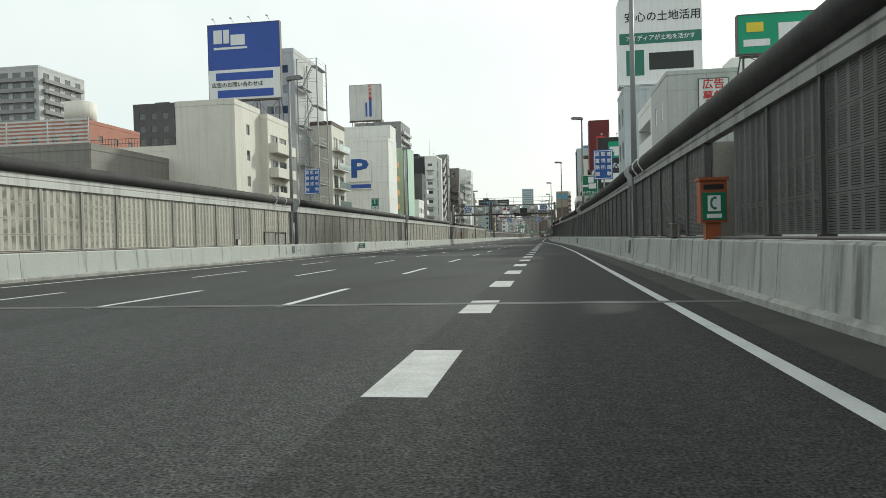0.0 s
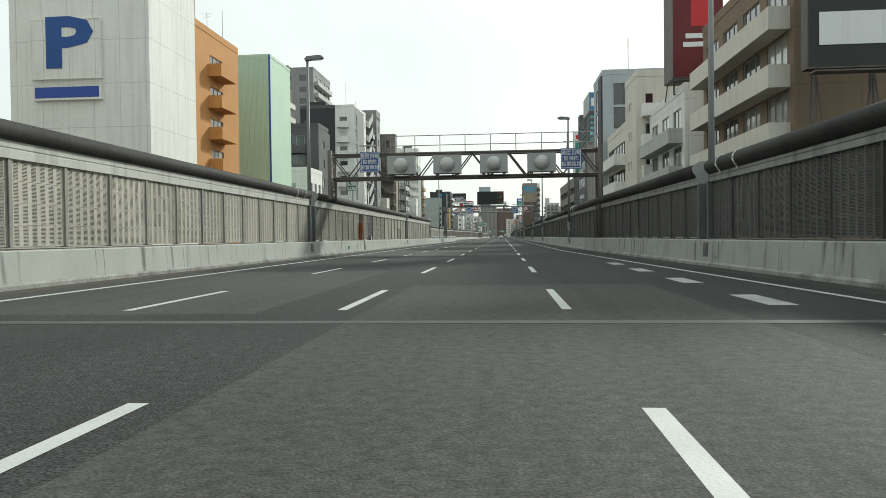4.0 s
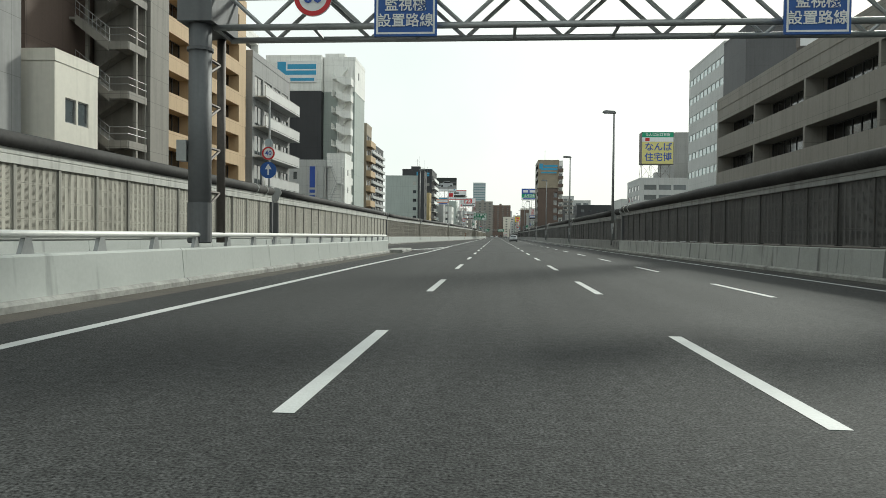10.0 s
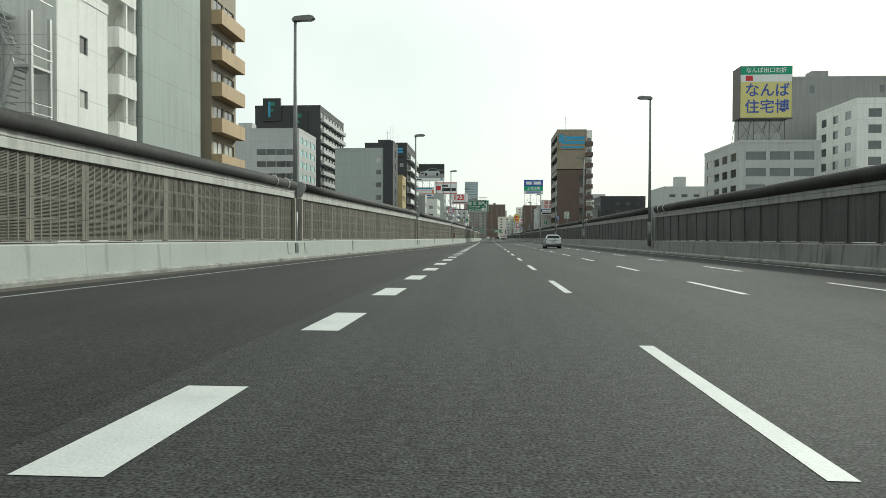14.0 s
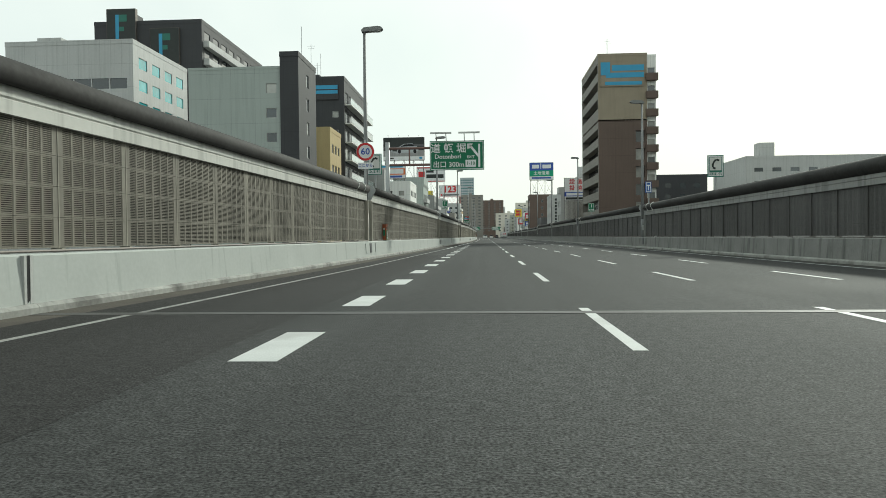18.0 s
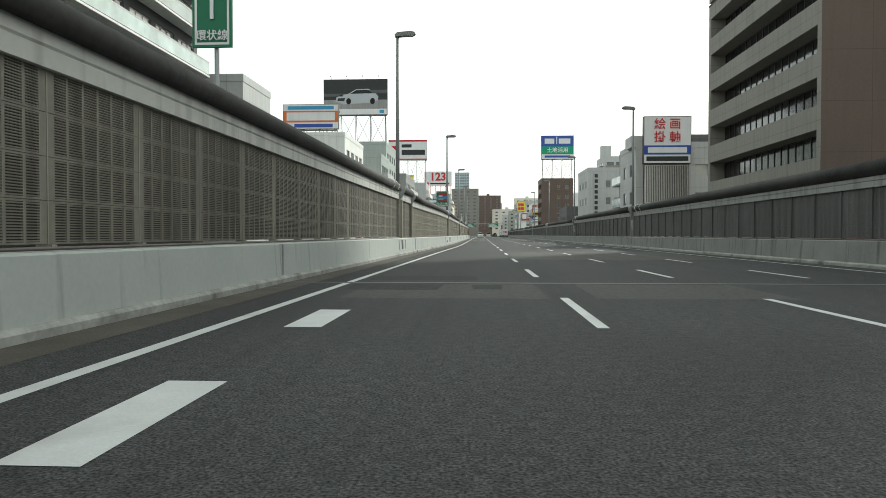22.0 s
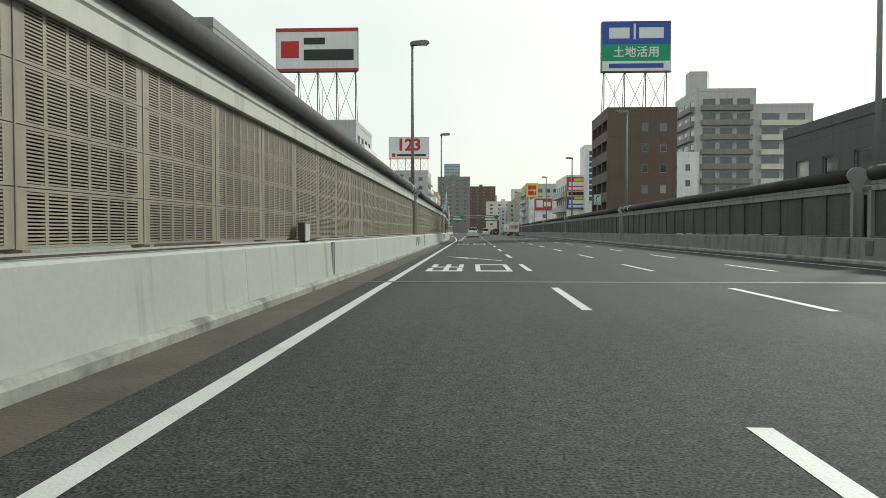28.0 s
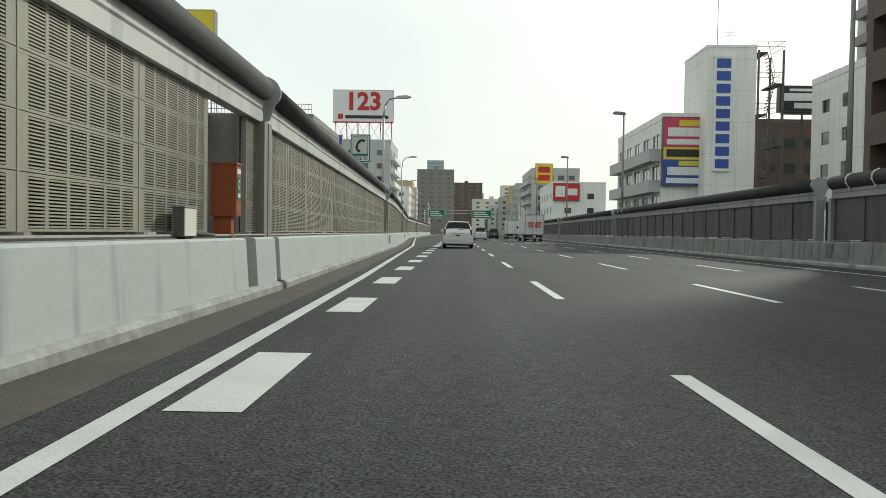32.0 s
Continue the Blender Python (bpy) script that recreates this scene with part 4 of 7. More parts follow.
    out, inn = [(a, 0), (a, d), (b, d), (b, 0)], [(a + t, 0), (a + t, d - t), (b - t, d - t), (b - t, 0)]
    for (p0, p1), (q0, q1) in zip(zip(out, out[1:]), zip(inn, inn[1:])):
        s.quad((*p0, lo), (*p1, lo), (*p1, hi), (*p0, hi)).quad((*p0, hi), (*p1, hi), (*q1, hi), (*q0, hi)).quad((*q0, hi), (*q1, hi), (*q1, 0), (*q0, 0))
    for k in (0, 3):
        s.quad((*out[k], lo), (*inn[k], lo), (*inn[k], hi), (*out[k], hi))
    return s.quad(*[(*p, lo) for p in out]).quad(*[(*p, 0) for p in inn])


def dress(root, m, sp, cols, rows, wall):
    """Windows, balconies and outdoor units of one face; m takes (along, out, up) to the world."""
    w, h = cols[0][1] - cols[0][0], rows[0][1] - rows[0][0]
    fr = Shape()
    t = 0.06
    k = max(1, round(w / 1.1))
    cuts = [0.0, t] + [w * i / k + q for i in range(1, k) for q in (-0.03, 0.03)] + [w - t, w]
    for n_, (a, b) in enumerate(zip(cuts, cuts[1:])):
        fr.box(a, b, -0.15, -0.07, 0, t).box(a, b, -0.15, -0.07, h - t, h)
        if n_ % 2 == 0:
            fr.box(a, b, -0.15, -0.07, t, h - t)
    fme = fr.mesh("window", sp["frame"], weld=True)
    gme = box(t, w - t, -0.135, -0.115, t, h - t).mesh("pane", sp["glass"])
    cme = box(t, w - t, -0.135, -0.115, t, h - t).mesh("pane", CURTAIN) if sp["glass"] is GLASS else gme
    for ci, (u0, u1) in enumerate(cols):
        for ri, (v0, v1) in enumerate(rows):
            o = m @ Matrix.Translation((u0, 0, v0))
            wob = part("window", fme, parent=root, at=o)
            part("pane", cme if random.random() < 0.3 else gme, parent=wob, at=o)
    if sp["bal"]:
        a, b = cols[0][0] - 0.4, cols[-1][1] + 0.4
        d = sp["deep"]
        bme = (Shape().box(a, b, 0.0, d, -0.14, 0.0) if sp["rail"] else tray(a, b, d)).mesh("balcony", sp["bal"], weld=True)
        if sp["rail"]:
            rs = Shape().box(a, b, d - 0.05, d - 0.02, 0.06, 1.0).mesh("balustrade", sp["rail"])
            rt = Shape().box(a, b, d - 0.08, d, 1.0, 1.07)
            q = a
            while q < b:
                rt.box(q, q + 0.05, d - 0.07, d - 0.03, 0, 1.0)
                q += 1.3
            rtm = rt.mesh("handrail", FRAME)
        am = Shape().box(0, 0.75, 0.25, 0.55, 0.02, 0.6).mesh("outdoor_unit", AC)
        for v0, v1 in rows:
            o = m @ Matrix.Translation((0, 0, v0 - sp["sill"]))
            ob = part("balcony", bme, parent=root, at=o)
            if sp["rail"]:
                for nm, me in (("balustrade", rs), ("handrail", rtm)):
                    part(nm, me, parent=ob, at=o)
            if sp["ac"]:
                part("outdoor_unit", am, parent=ob, at=o @ Matrix.Translation((a + 0.5 + random.random() * max(0.1, b - a - 2.2), 0, 0)))


def far_windows(root, m, sp, cols, rows):
    """Windows of a distant face, joined."""
    s = Shape()
    for u0, u1 in cols:
        for v0, v1 in rows:
            s.box(u0, u1, -0.14, -0.1, v0, v1)
    me = s.mesh("window_glazing", sp["glass"])
    tagged(part("window_glazing", me, parent=root, at=m), kind="stuff")
    if sp["bal"]:
        b = Shape()
        for v0, v1 in rows:
            b.box(cols[0][0] - 0.4, cols[-1][1] + 0.4, 0.0, 1.0, v0 - sp["sill"] - 0.1, v0 - sp["sill"] + 1.0)
        tagged(part("balcony_front", b, sp["bal"], root, at=m), kind="stuff")


def ring_wall(x0, x1, y0, y1, z0, z1, t):
    s = Shape()
    o = [(x0, y0), (x1, y0), (x1, y1), (x0, y1)]
    i = [(x0 + t, y0 + t), (x1 - t, y0 + t), (x1 - t, y1 - t), (x0 + t, y1 - t)]
    for k in range(4):
        a, b, c, d = o[k], o[(k + 1) % 4], i[(k + 1) % 4], i[k]
        s.quad((*a, z0), (*b, z0), (*b, z1), (*a, z1)).quad((*a, z1), (*b, z1), (*c, z1), (*d, z1)).quad((*d, z1), (*c, z1), (*c, z0), (*d, z0)).quad((*a, z0), (*b, z0), (*c, z0), (*d, z0))
    return s


def building(label, side, x0, x1, y0, y1, z1, wall, front=None, flank=None, top=None, name="building", parapet=0.5, mast=False, trim=None, category="building", far=False, base=GZ, flank_wall=None):
    """A flat-roofed block on the city ground; front faces back along the road, flank faces the road."""
    root = thing(name, label, category, at=((x0 + x1) / 2, (y0 + y1) / 2, base))
    fx = x1 if side < 0 else x0
    w, d = x1 - x0, y1 - y0
    s = Shape()
    fc, frw = face_openings(front, w, z1)
    kc, krw = face_openings(flank, d, z1)
    cells(s, lambda u, v, q: (x0 + u, y0 + q, v), w, base, z1, fc, frw, front["rec"] if front else 0.16)
    s2 = Shape() if flank_wall else s
    cells(s2, lambda u, v, q: (fx + q * side, y0 + u, v), d, base, z1, kc, krw, flank["rec"] if flank else 0.16)
    if flank_wall:
        part("flank_wall", s2.mesh("flank_wall", flank_wall, weld=True), None, root)
    bx = x0 if side < 0 else x1
    s.quad((bx, y0, base), (bx, y1, base), (bx, y1, z1), (bx, y0, z1))
    s.quad((x0, y1, base), (x1, y1, base), (x1, y1, z1), (x0, y1, z1))
    part("wall", s.mesh("wall", wall, weld=True), None, root)
    t = trim or wall
    p = ring_wall(x0 - 0.04, x1 + 0.04, y0 - 0.04, y1 + 0.04, z1 - 0.12, z1 + parapet, 0.24)
    part("parapet", p.mesh("parapet", t, weld=True), None, root)
    part("roof", box(x0 + 0.2, x1 - 0.2, y0 + 0.2, y1 - 0.2, z1 - 0.1, z1), ROOF, root)
    if fc and frw:
        fm = Matrix(((1, 0, 0, x0), (0, -1, 0, y0), (0, 0, 1, 0), (0, 0, 0, 1))) @ Matrix.Translation((0, 0.16 - front["rec"], 0))
        far_windows(root, fm, front, fc, frw) if far else dress(root, fm, front, fc, frw, wall)
    if kc and krw:
        km = Matrix(((0, -side, 0, fx), (1, 0, 0, y0), (0, 0, 1, 0), (0, 0, 0, 1))) @ Matrix.Translation((0, 0.16 - flank["rec"], 0))
        far_windows(root, km, flank, kc, krw) if far else dress(root, km, flank, kc, krw, wall)
    if top:
        u, v, h = top
        cx, cy = x0 + (x1 - x0) * u, y0 + (y1 - y0) * v
        part("roof_house", box(cx - 1.8, cx + 1.8, cy - 1.6, cy + 1.6, z1, z1 + h), wall, root)
    if not far and z1 > 17 and base < 0 and hash_of(label) % 2:
        cx, cy = x0 + w * (0.2 + hash_of(label) % 7 / 10), y0 + d * 0.4
        part("lightning_rod", Shape().tube((cx, cy, z1 - 0.1), (cx, cy, z1 + 3.5 + hash_of(label) % 4), 0.035, 5), GALV, root)
        part("television_aerial", Shape().tube((cx + 1.2, cy, z1 - 0.1), (cx + 1.2, cy, z1 + 2.2), 0.025, 5).tube((cx + 0.7, cy, z1 + 2.0), (cx + 1.7, cy, z1 + 2.0), 0.015, 4).tube((cx + 0.8, cy, z1 + 1.7), (cx + 1.6, cy, z1 + 1.7), 0.015, 4).tube((cx + 1.2, cy - 0.5, z1 + 1.85), (cx + 1.2, cy + 0.5, z1 + 1.85), 0.015, 4), GALV, root)
    if mast:
        cx, cy = x0 + w * 0.4, y0 + d * 0.5
        ms = Shape().tube((cx, cy, z1), (cx, cy, z1 + 5.5), 0.05, 6)
        ms.tube((cx - 0.7, cy, z1 + 4.6), (cx + 0.7, cy, z1 + 4.6), 0.02, 5).tube((cx - 0.5, cy, z1 + 5.0), (cx + 0.5, cy, z1 + 5.0), 0.02, 5)
        part("mast", ms, GALV, root)
    return root


def parapet_stair(label, m, w, d, z0, z1, st, face, side, rise=0.56, ph=1.0, rails=None):
    """Stair tower in its own frame (u along, v deep, z up): outer flights that all climb the same way between landings, with solid parapets or rails."""
    root = thing("outside_staircase", label, "staircase", at=m @ Vector((w / 2, d / 2, GZ)))
    lw = 0.36 * w
    part("stair_core", box(0.1, w, d - 0.2, d, GZ, z1), side, root, at=m)
    for u in (0.1, w - 0.1):
        part("stair_post", box(u - 0.09, u + 0.09, d * 0.4, d * 0.4 + 0.18, GZ, z1), side, root, at=m)
    z = z0
    while z + st < z1 + 0.5:
        r = st * rise
        l = Shape().box(0, lw, 0.04, d - 0.2, z - 0.16, z).box(0, lw, -0.06, 0.04, z - 0.3, z + ph).box(-0.04, 0.06, 0.04, d - 0.2, z - 0.3, z + ph)
        part("stair_landing", l, side, root, at=m)
        f = Shape().prism([(lw, z - 0.42), (w, z + r - 0.42), (w, z + r + ph), (lw, z + ph)], "y", -0.09, 0.06)
        fl = part("stair_flight", f, face, root, at=m)
        part("tread_slab", Shape().prism([(lw, z + 0.1), (w, z + r + 0.1), (w, z + r - 0.1), (lw, z - 0.1)], "y", 0.06, 1.1), side, fl, at=m)
        part("mid_landing", Shape().box(w, w + 0.9, 0.0, d, z + r - 0.15, z + r).box(w + 0.82, w + 0.9, 0.0, d, z + r, z + r + max(ph, 0.3)), side, root, at=m)
        part("inner_flight", Shape().prism([(lw, z + st), (w, z + r), (w, z + r - 0.2), (lw, z + st - 0.2)], "y", 1.2, d - 0.3), side, root, at=m)
        if rails:
            q = Shape()
            for hh in (ph + 0.4, ph + 0.8):
                q.tube((0, 0, z + hh), (lw, 0, z + hh), 0.02, 5).tube((lw, 0, z + hh), (w, 0, z + r + hh), 0.02, 5).tube((0, 0, z + hh), (0, d - 0.2, z + hh), 0.02, 5)
            for i in range(9):
                u = lw + (w - lw) * i / 8
                q.tube((u, 0, z + r * i / 8), (u, 0, z + r * i / 8 + ph + 0.8), 0.014, 4)
            tagged(part("stair_rail", q, rails, root, at=m), kind="stuff")
        z += st
    return root


def outside_stair(x0, x1, y0, y1, z1, steel, solid=None, st=2.9, label="grey steel outside staircase with many landings", flank=False):
    """Zigzag flights between landings, on a front; flank: along the road instead, facing it from the left.
    solid: material of sloping parapets in place of rails."""
    root = thing("outside_staircase", label, "staircase", at=((x0 + x1) / 2, (y0 + y1) / 2, GZ))
    if flank:
        m, w, d = Matrix(((0, -1, 0, x1), (1, 0, 0, y0), (0, 0, 1, 0), (0, 0, 0, 1))), y1 - y0, x1 - x0
    else:
        m, w, d = Matrix.Translation((x0, y0, 0)), x1 - x0, y1 - y0
    z, flip = 1.0, 0
    for u in (0.09, w - 0.09):
        for v in (0.09, d - 0.09):
            part("stair_post", box(u - 0.08, u + 0.08, v - 0.08, v + 0.08, GZ, z1), steel, root, at=m)
    while z + st < z1 + 0.5:
        a, b = (0.9, w - 0.9) if not flip else (w - 0.9, 0.9)
        s, treads = Shape(), Shape()
        for i in range(9):
            xa, xb = a + (b - a) * i / 9, a + (b - a) * (i + 1) / 9
            treads.box(min(xa, xb), max(xa, xb), 0.1, 1.0, z + st * i / 9 + 0.1, z + st * i / 9 + 0.16)
        s.prism([(a, z), (b, z + st), (b, z + st - 0.25), (a, z - 0.25)], "y", 0.04, 0.1)
        if solid:
            s.prism([(a, z - 0.25), (b, z + st - 0.25), (b, z + st + 0.95), (a, z + 0.95)], "y", -0.06, 0.03)
        fl = part("stair_flight", s, solid or steel, root, at=m)
        tagged(part("treads", treads, solid or steel, fl, at=m), kind="stuff")
        l0, l1 = (b, w) if not flip else (0, b)
        l = Shape().box(l0, l1, 0, d, z + st - 0.12, z + st)
        if solid:
            l.box(l0, l1, -0.06, 0.03, z + st - 0.25, z + st + 0.95)
            l.box(l1 - 0.09 if not flip else l0, l1 if not flip else l0 + 0.09, 0.03, d, z + st - 0.25, z + st + 0.95)
        part("stair_landing", l, solid or steel, root, at=m)
        if not solid:
            r = Shape()
            for q in (0.5, 1.0):
                r.tube((0, 0, z + st + q), (w, 0, z + st + q), 0.025, 5)
                r.tube((w, 0, z + st + q), (w, d, z + st + q), 0.025, 5).tube((0, 0, z + st + q), (0, d, z + st + q), 0.025, 5)
            r.tube((a, 0.06, z + 0.95), (b, 0.06, z + st + 0.95), 0.025, 5)
            tagged(part("stair_rail", r, steel, root, at=m), kind="stuff")
        z += st
        flip = 1 - flip
    return root


# left of the road, from the start onwards
building("olive grey low block with a lattice screen on the roof", -1, -42, -27.5, 60, 74, 10.4, W_TAUPE, spec(2, 2.4, 1.4, lo=0.1, hi=0.8), None)
building("salmon pink block behind a cream water tank", -1, -84, -63, 110, 125, 22.6, W_PINK, spec(5, 1.2, 1.2), spec(3, 1.2, 1.2), far=True)
building("tall grey apartment tower with balconies", -1, -150, -128, 180, 200, 53, W_LGREY, spec(5, 2.6, 1.8, bal=W_GREY, low=14), spec(4, 2.4, 1.8, bal=W_GREY, low=14), top=(0.5, 0.5, 3), far=True)
building("cream rendered apartment block with a flat roof terrace", -1, -41, -26.5, 73.6, 92, 11.9, W_CREAM, spec(3, 1.7, 1.3, edge=2), None)
building("cream rendered stair tower with a blank front", -1, -26.5, -19.4, 73.6, 80.4, 16.8, W_CREAM, None, spec(1, 0.9, 1.2, low=2), mast=False)
building("cream apartment block with rounded white balconies", -1, -27, -18.4, 80.4, 87.2, 16.2, W_CREAM, None, spec(2, 2.3, 2.0, sill=0.1, bal=W_CREAM, edge=0.5, ac=True), top=(0.4, 0.5, 1.5))
building("dark grey apartment block behind the rooftops", -1, -80, -61, 150, 165, 33.5, W_DGREY, spec(6, 1.4, 1.4, low=12), None, top=(0.2, 0.5, 2), far=True)
building("pale concrete office block beside an outside staircase", -1, -33, -21.6, 98.5, 112, 29.2, W_LGREY, spec(3, 1.2, 1.2, lo=0.55), None, top=(0.3, 0.4, 2.5))
outside_stair(-21.4, -18.2, 99.0, 103.6, 28.2, GALV)
building("cream apartment block with glass fronted balconies", -1, -30, -18.2, 105.2, 112.2, 19.4, W_CREAM, None, spec(2, 2.2, 2.0, sill=0.1, bal=W_CREAM, rail=GLASS_PALE, edge=0.4), trim=W_BROWN)
building("white tiled parking tower with a blank front", -1, -23.8, -13.9, 125.8, 132.8, 19.6, W_WHITE, None, None, parapet=0.3)
building("white tiled upper storey of the parking tower", -1, -22.9, -13.95, 127.85, 132.7, 22.4, W_WHITE, None, spec(2, 0.8, 0.9, low=19), parapet=0.2, base=19.9)
building("orange rendered block with stepped balconies", -1, -26, -18.2, 141.4, 152.6, 20.8, W_ORANGE, None, spec(1, 3.0, 1.8, sill=0.2, bal=W_ORANGE, deep=1.3), name="building")
ribbed = building("pale green ribbed metal clad block with blue corner trims", -1, -27, -17.2, 160, 167.6, 22.4, W_GREEN, None, None, parapet=0.2)
ribs = Shape()
for k in range(33):
    ribs.box(-26.95 + k * 0.295, -26.86 + k * 0.295, 159.93, 160.0, GZ, 22.3)
tagged(part("cladding_ribs", ribs, W_GREEN, ribbed), kind="stuff")
for x in (-27.0, -17.35):
    part("corner_trim", box(x - 0.02, x + 0.17, 159.9, 160.02, GZ, 22.5), NAVY, ribbed)
building("white two storey annex with small windows", -1, -28, -18.4, 179.6, 187.2, 11.0, W_WHITE, spec(2, 1.8, 1.3), spec(3, 1.3, 1.4, edge=0.4))
building("brown tiled apartment house with white balconies", -1, -52, -36, 214, 230, 33, W_BROWN, spec(3, 2.2, 1.6, bal=W_BROWN), spec(4, 2.2, 1.7, bal=W_CREAM), top=(0.4, 0.5, 2), far=True)
building("tall grey apartment tower behind brown house", -1, -58, -40, 262, 280, 46, W_GREY, spec(4, 1.8, 1.5, low=12), spec(4, 2.2, 1.7, bal=W_LGREY, low=12), top=(0.4, 0.5, 3), far=True)
building("grey apartment block with railed balconies", -1, -29, -19.6, 276.2, 288.8, 19.0, W_GREY, spec(2, 2.0, 1.8, bal=W_LGREY, rail=GALV_LIGHT, lo=0.3), spec(4, 2.4, 2.0, sill=0.2, bal=W_LGREY, rail=GALV_LIGHT, edge=0.4, deep=1.3))
building("white apartment block with long balconies and dark recesses", -1, -56, -39.2, 300, 334, 37, W_WHITE, spec(1, 2.6, 1.8, bal=W_WHITE, lo=0.5), spec(4, 8.1, 1.75, sill=1.05, edge=0.3, glass=GLASS_DARK_SHADE, rec=1.4), far=True)
building("light grey clad workshop with small windows", -1, -33.6, -24.0, 322.4, 329.4, 13.4, W_LGREY, spec(3, 0.7, 1.3), None, parapet=0.2)
building("white stair block of the workshop", -1, -23.9, -20.8, 324.5, 329.4, 14.4, W_WHITE, None, spec(1, 0.8, 1.0))
outside_stair(-23.8, -20.9, 322.6, 324.3, 12.4, GALV_LIGHT, label="light grey open staircase of the workshop")
building("black tiled slab of a tall apartment tower", -1, -37.4, -27.2, 333.2, 341, 27.4, W_DARK, None, None, parapet=0.2, trim=W_WHITE)
building("white sign storey on top of the black tower", -1, -37.5, -27.2, 333.1, 341.1, 33.6, W_WHITE, None, None, parapet=0.2, base=27.4)
building("grey tiled flank tower with a white sign storey", -1, -27.1, -21.3, 334.6, 344, 27.4, W_SAGE, None, None, parapet=0.0)
building("white top storey of the flank tower", -1, -27.1, -21.25, 334.55, 344.05, 33.2, W_WHITE, None, spec(1, 1.0, 1.4, st=2.9, sill=0.8, lo=0.2, hi=0.5, low=27.4), base=27.4, top=(0.3, 0.3, 1.5))
building("beige tiled apartment block with recessed balconies", -1, -30, -21.2, 346, 351.6, 23.0, W_TAN, spec(2, 1.3, 1.3, lo=0.3), spec(2, 2.2, 2.0, sill=0.2, bal=W_BEIGE, edge=0.3, deep=0.9))
building("white office block with a blue corner logo", -1, -62.7, -44.9, 459, 476, 27.6, W_LGREY, spec(4, 2.6, 1.4, lo=0.35, top=4), spec(4, 2.4, 1.5, glass=GLASS_TEAL), top=(0.1, 0.5, 3), far=True)
building("charcoal apartment tower with stacked balconies", -1, -64.5, -45.7, 484, 516, 38, W_DARK, None, spec(8, 2.6, 1.9, bal=W_LGREY, edge=0.4), top=(0.15, 0.2, 3.5), far=True)
building("sage grey blank office block", -1, -34.3, -22.8, 452, 461, 22.0, W_SAGE, spec(1, 1.3, 1.2, lo=0.8, hi=1.0, edge=0.1), None, parapet=0.2)
building("dark stair core of the sage office block", -1, -22.8, -20.5, 451.8, 460.5, 23.4, W_DARK, None, spec(1, 1.2, 1.6), top=None)
building("ochre rendered house with white framed windows", -1, -27, -20.1, 467, 474.6, 16.6, W_YELLOW, spec(1, 1.4, 1.2), spec(3, 1.2, 1.3))
building("charcoal apartment block with white balcony fronts", -1, -32, -20.4, 479, 501, 26.6, W_DARK, spec(1, 1.0, 1.0, lo=0.75), spec(6, 2.8, 2.0, sill=0.15, bal=W_WHITE, rail=GLASS_PALE, edge=0.3), top=(0.4, 0.3, 2), mast=True)
building("small grey flat roofed house", -1, -26, -17.6, 503.5, 511, 13.9, W_LGREY, spec(2, 1.2, 1.0), spec(2, 1.4, 1.1))
building("low white shop building", -1, -27, -16.5, 541, 556, 14.6, W_WHITE, spec(3, 1.4, 1.2), spec(4, 2.2, 1.4))
building("grey block under a billboard", -1, -27, -16.2, 574, 584, 15.5, W_SAGE, spec(2, 1.4, 1.2), spec(3, 2.2, 1.6, bal=W_LGREY))
building("sage grey block carrying a car billboard", -1, -27, -17.2, 588, 604, 19.6, W_SAGE, spec(2, 1.2, 1.2), spec(4, 2.0, 1.5))
building("grey concrete block with dark windows", -1, -28, -15.8, 612, 634, 15.2, W_GREY, spec(2, 1.6, 1.3), spec(6, 2.0, 1.5, bal=W_LGREY))
building("pale concrete block carrying a billboard frame", -1, -26, -15.4, 668, 684, 17.2, W_LGREY, spec(2, 1.4, 1.2), spec(4, 2.0, 1.6, bal=W_WHITE))
building("pinkish grey house with roof railings", -1, -26, -13.2, 716, 732, 12.6, W_TAUPE, spec(3, 1.5, 1.3), spec(4, 1.8, 1.4))
building("white house below the billboard", -1, -24, -13.0, 752, 772, 10.5, W_WHITE, spec(3, 1.5, 1.3), spec(4, 1.8, 1.4), far=True)
building("pale grey block carrying a tall billboard", -1, -25, -13.4, 803, 822, 21.5, W_LGREY, spec(3, 1.4, 1.2), spec(5, 2.0, 1.6, bal=W_WHITE), far=True)

building("charcoal tiled apartment block with small windows", -1, -34, -18.6, 186.2, 192.2, 18.4, W_DGREY, spec(2, 2.6, 1.8, bal=W_DGREY, lo=0.2), spec(1, 1.2, 1.2, edge=1.2), top=(0.3, 0.5, 2))
building("charcoal balcony bay with white balcony fronts", -1, -26, -19.4, 192.3, 196.4, 18.0, W_DGREY, None, spec(1, 2.4, 1.9, sill=0.1, bal=W_WHITE, edge=0.3, deep=0.9))
building("charcoal rendered slab of an apartment block", -1, -29.1, -22.4, 212.4, 221.4, 26.2, W_DARK, spec(1, 0.9, 0.7, lo=0.0, hi=0.3), None, trim=W_DGREY, top=(0.4, 0.4, 1.6))
building("white bay with boxed balconies and a glazed corner", -1, -22.35, -18.6, 212.5, 221.4, 26.4, W_WHITE, spec(1, 1.5, 1.9, st=2.83, top=1.15, sill=0.1, bal=W_WHITE, lo=0.0, hi=0.86, edge=0.5, deep=0.9),
         spec(1, 2.0, 2.3, st=2.83, top=1.15, sill=0.25, glass=GLASS_PALE, lo=0.05, hi=0.33, edge=0.15), flank_wall=W_GREY, parapet=0.3)
building("white end wall with small windows", -1, -24, -18.6, 221.5, 223.7, 26.6, W_WHITE, None, spec(1, 0.7, 1.2, sill=1.0), parapet=0.3)
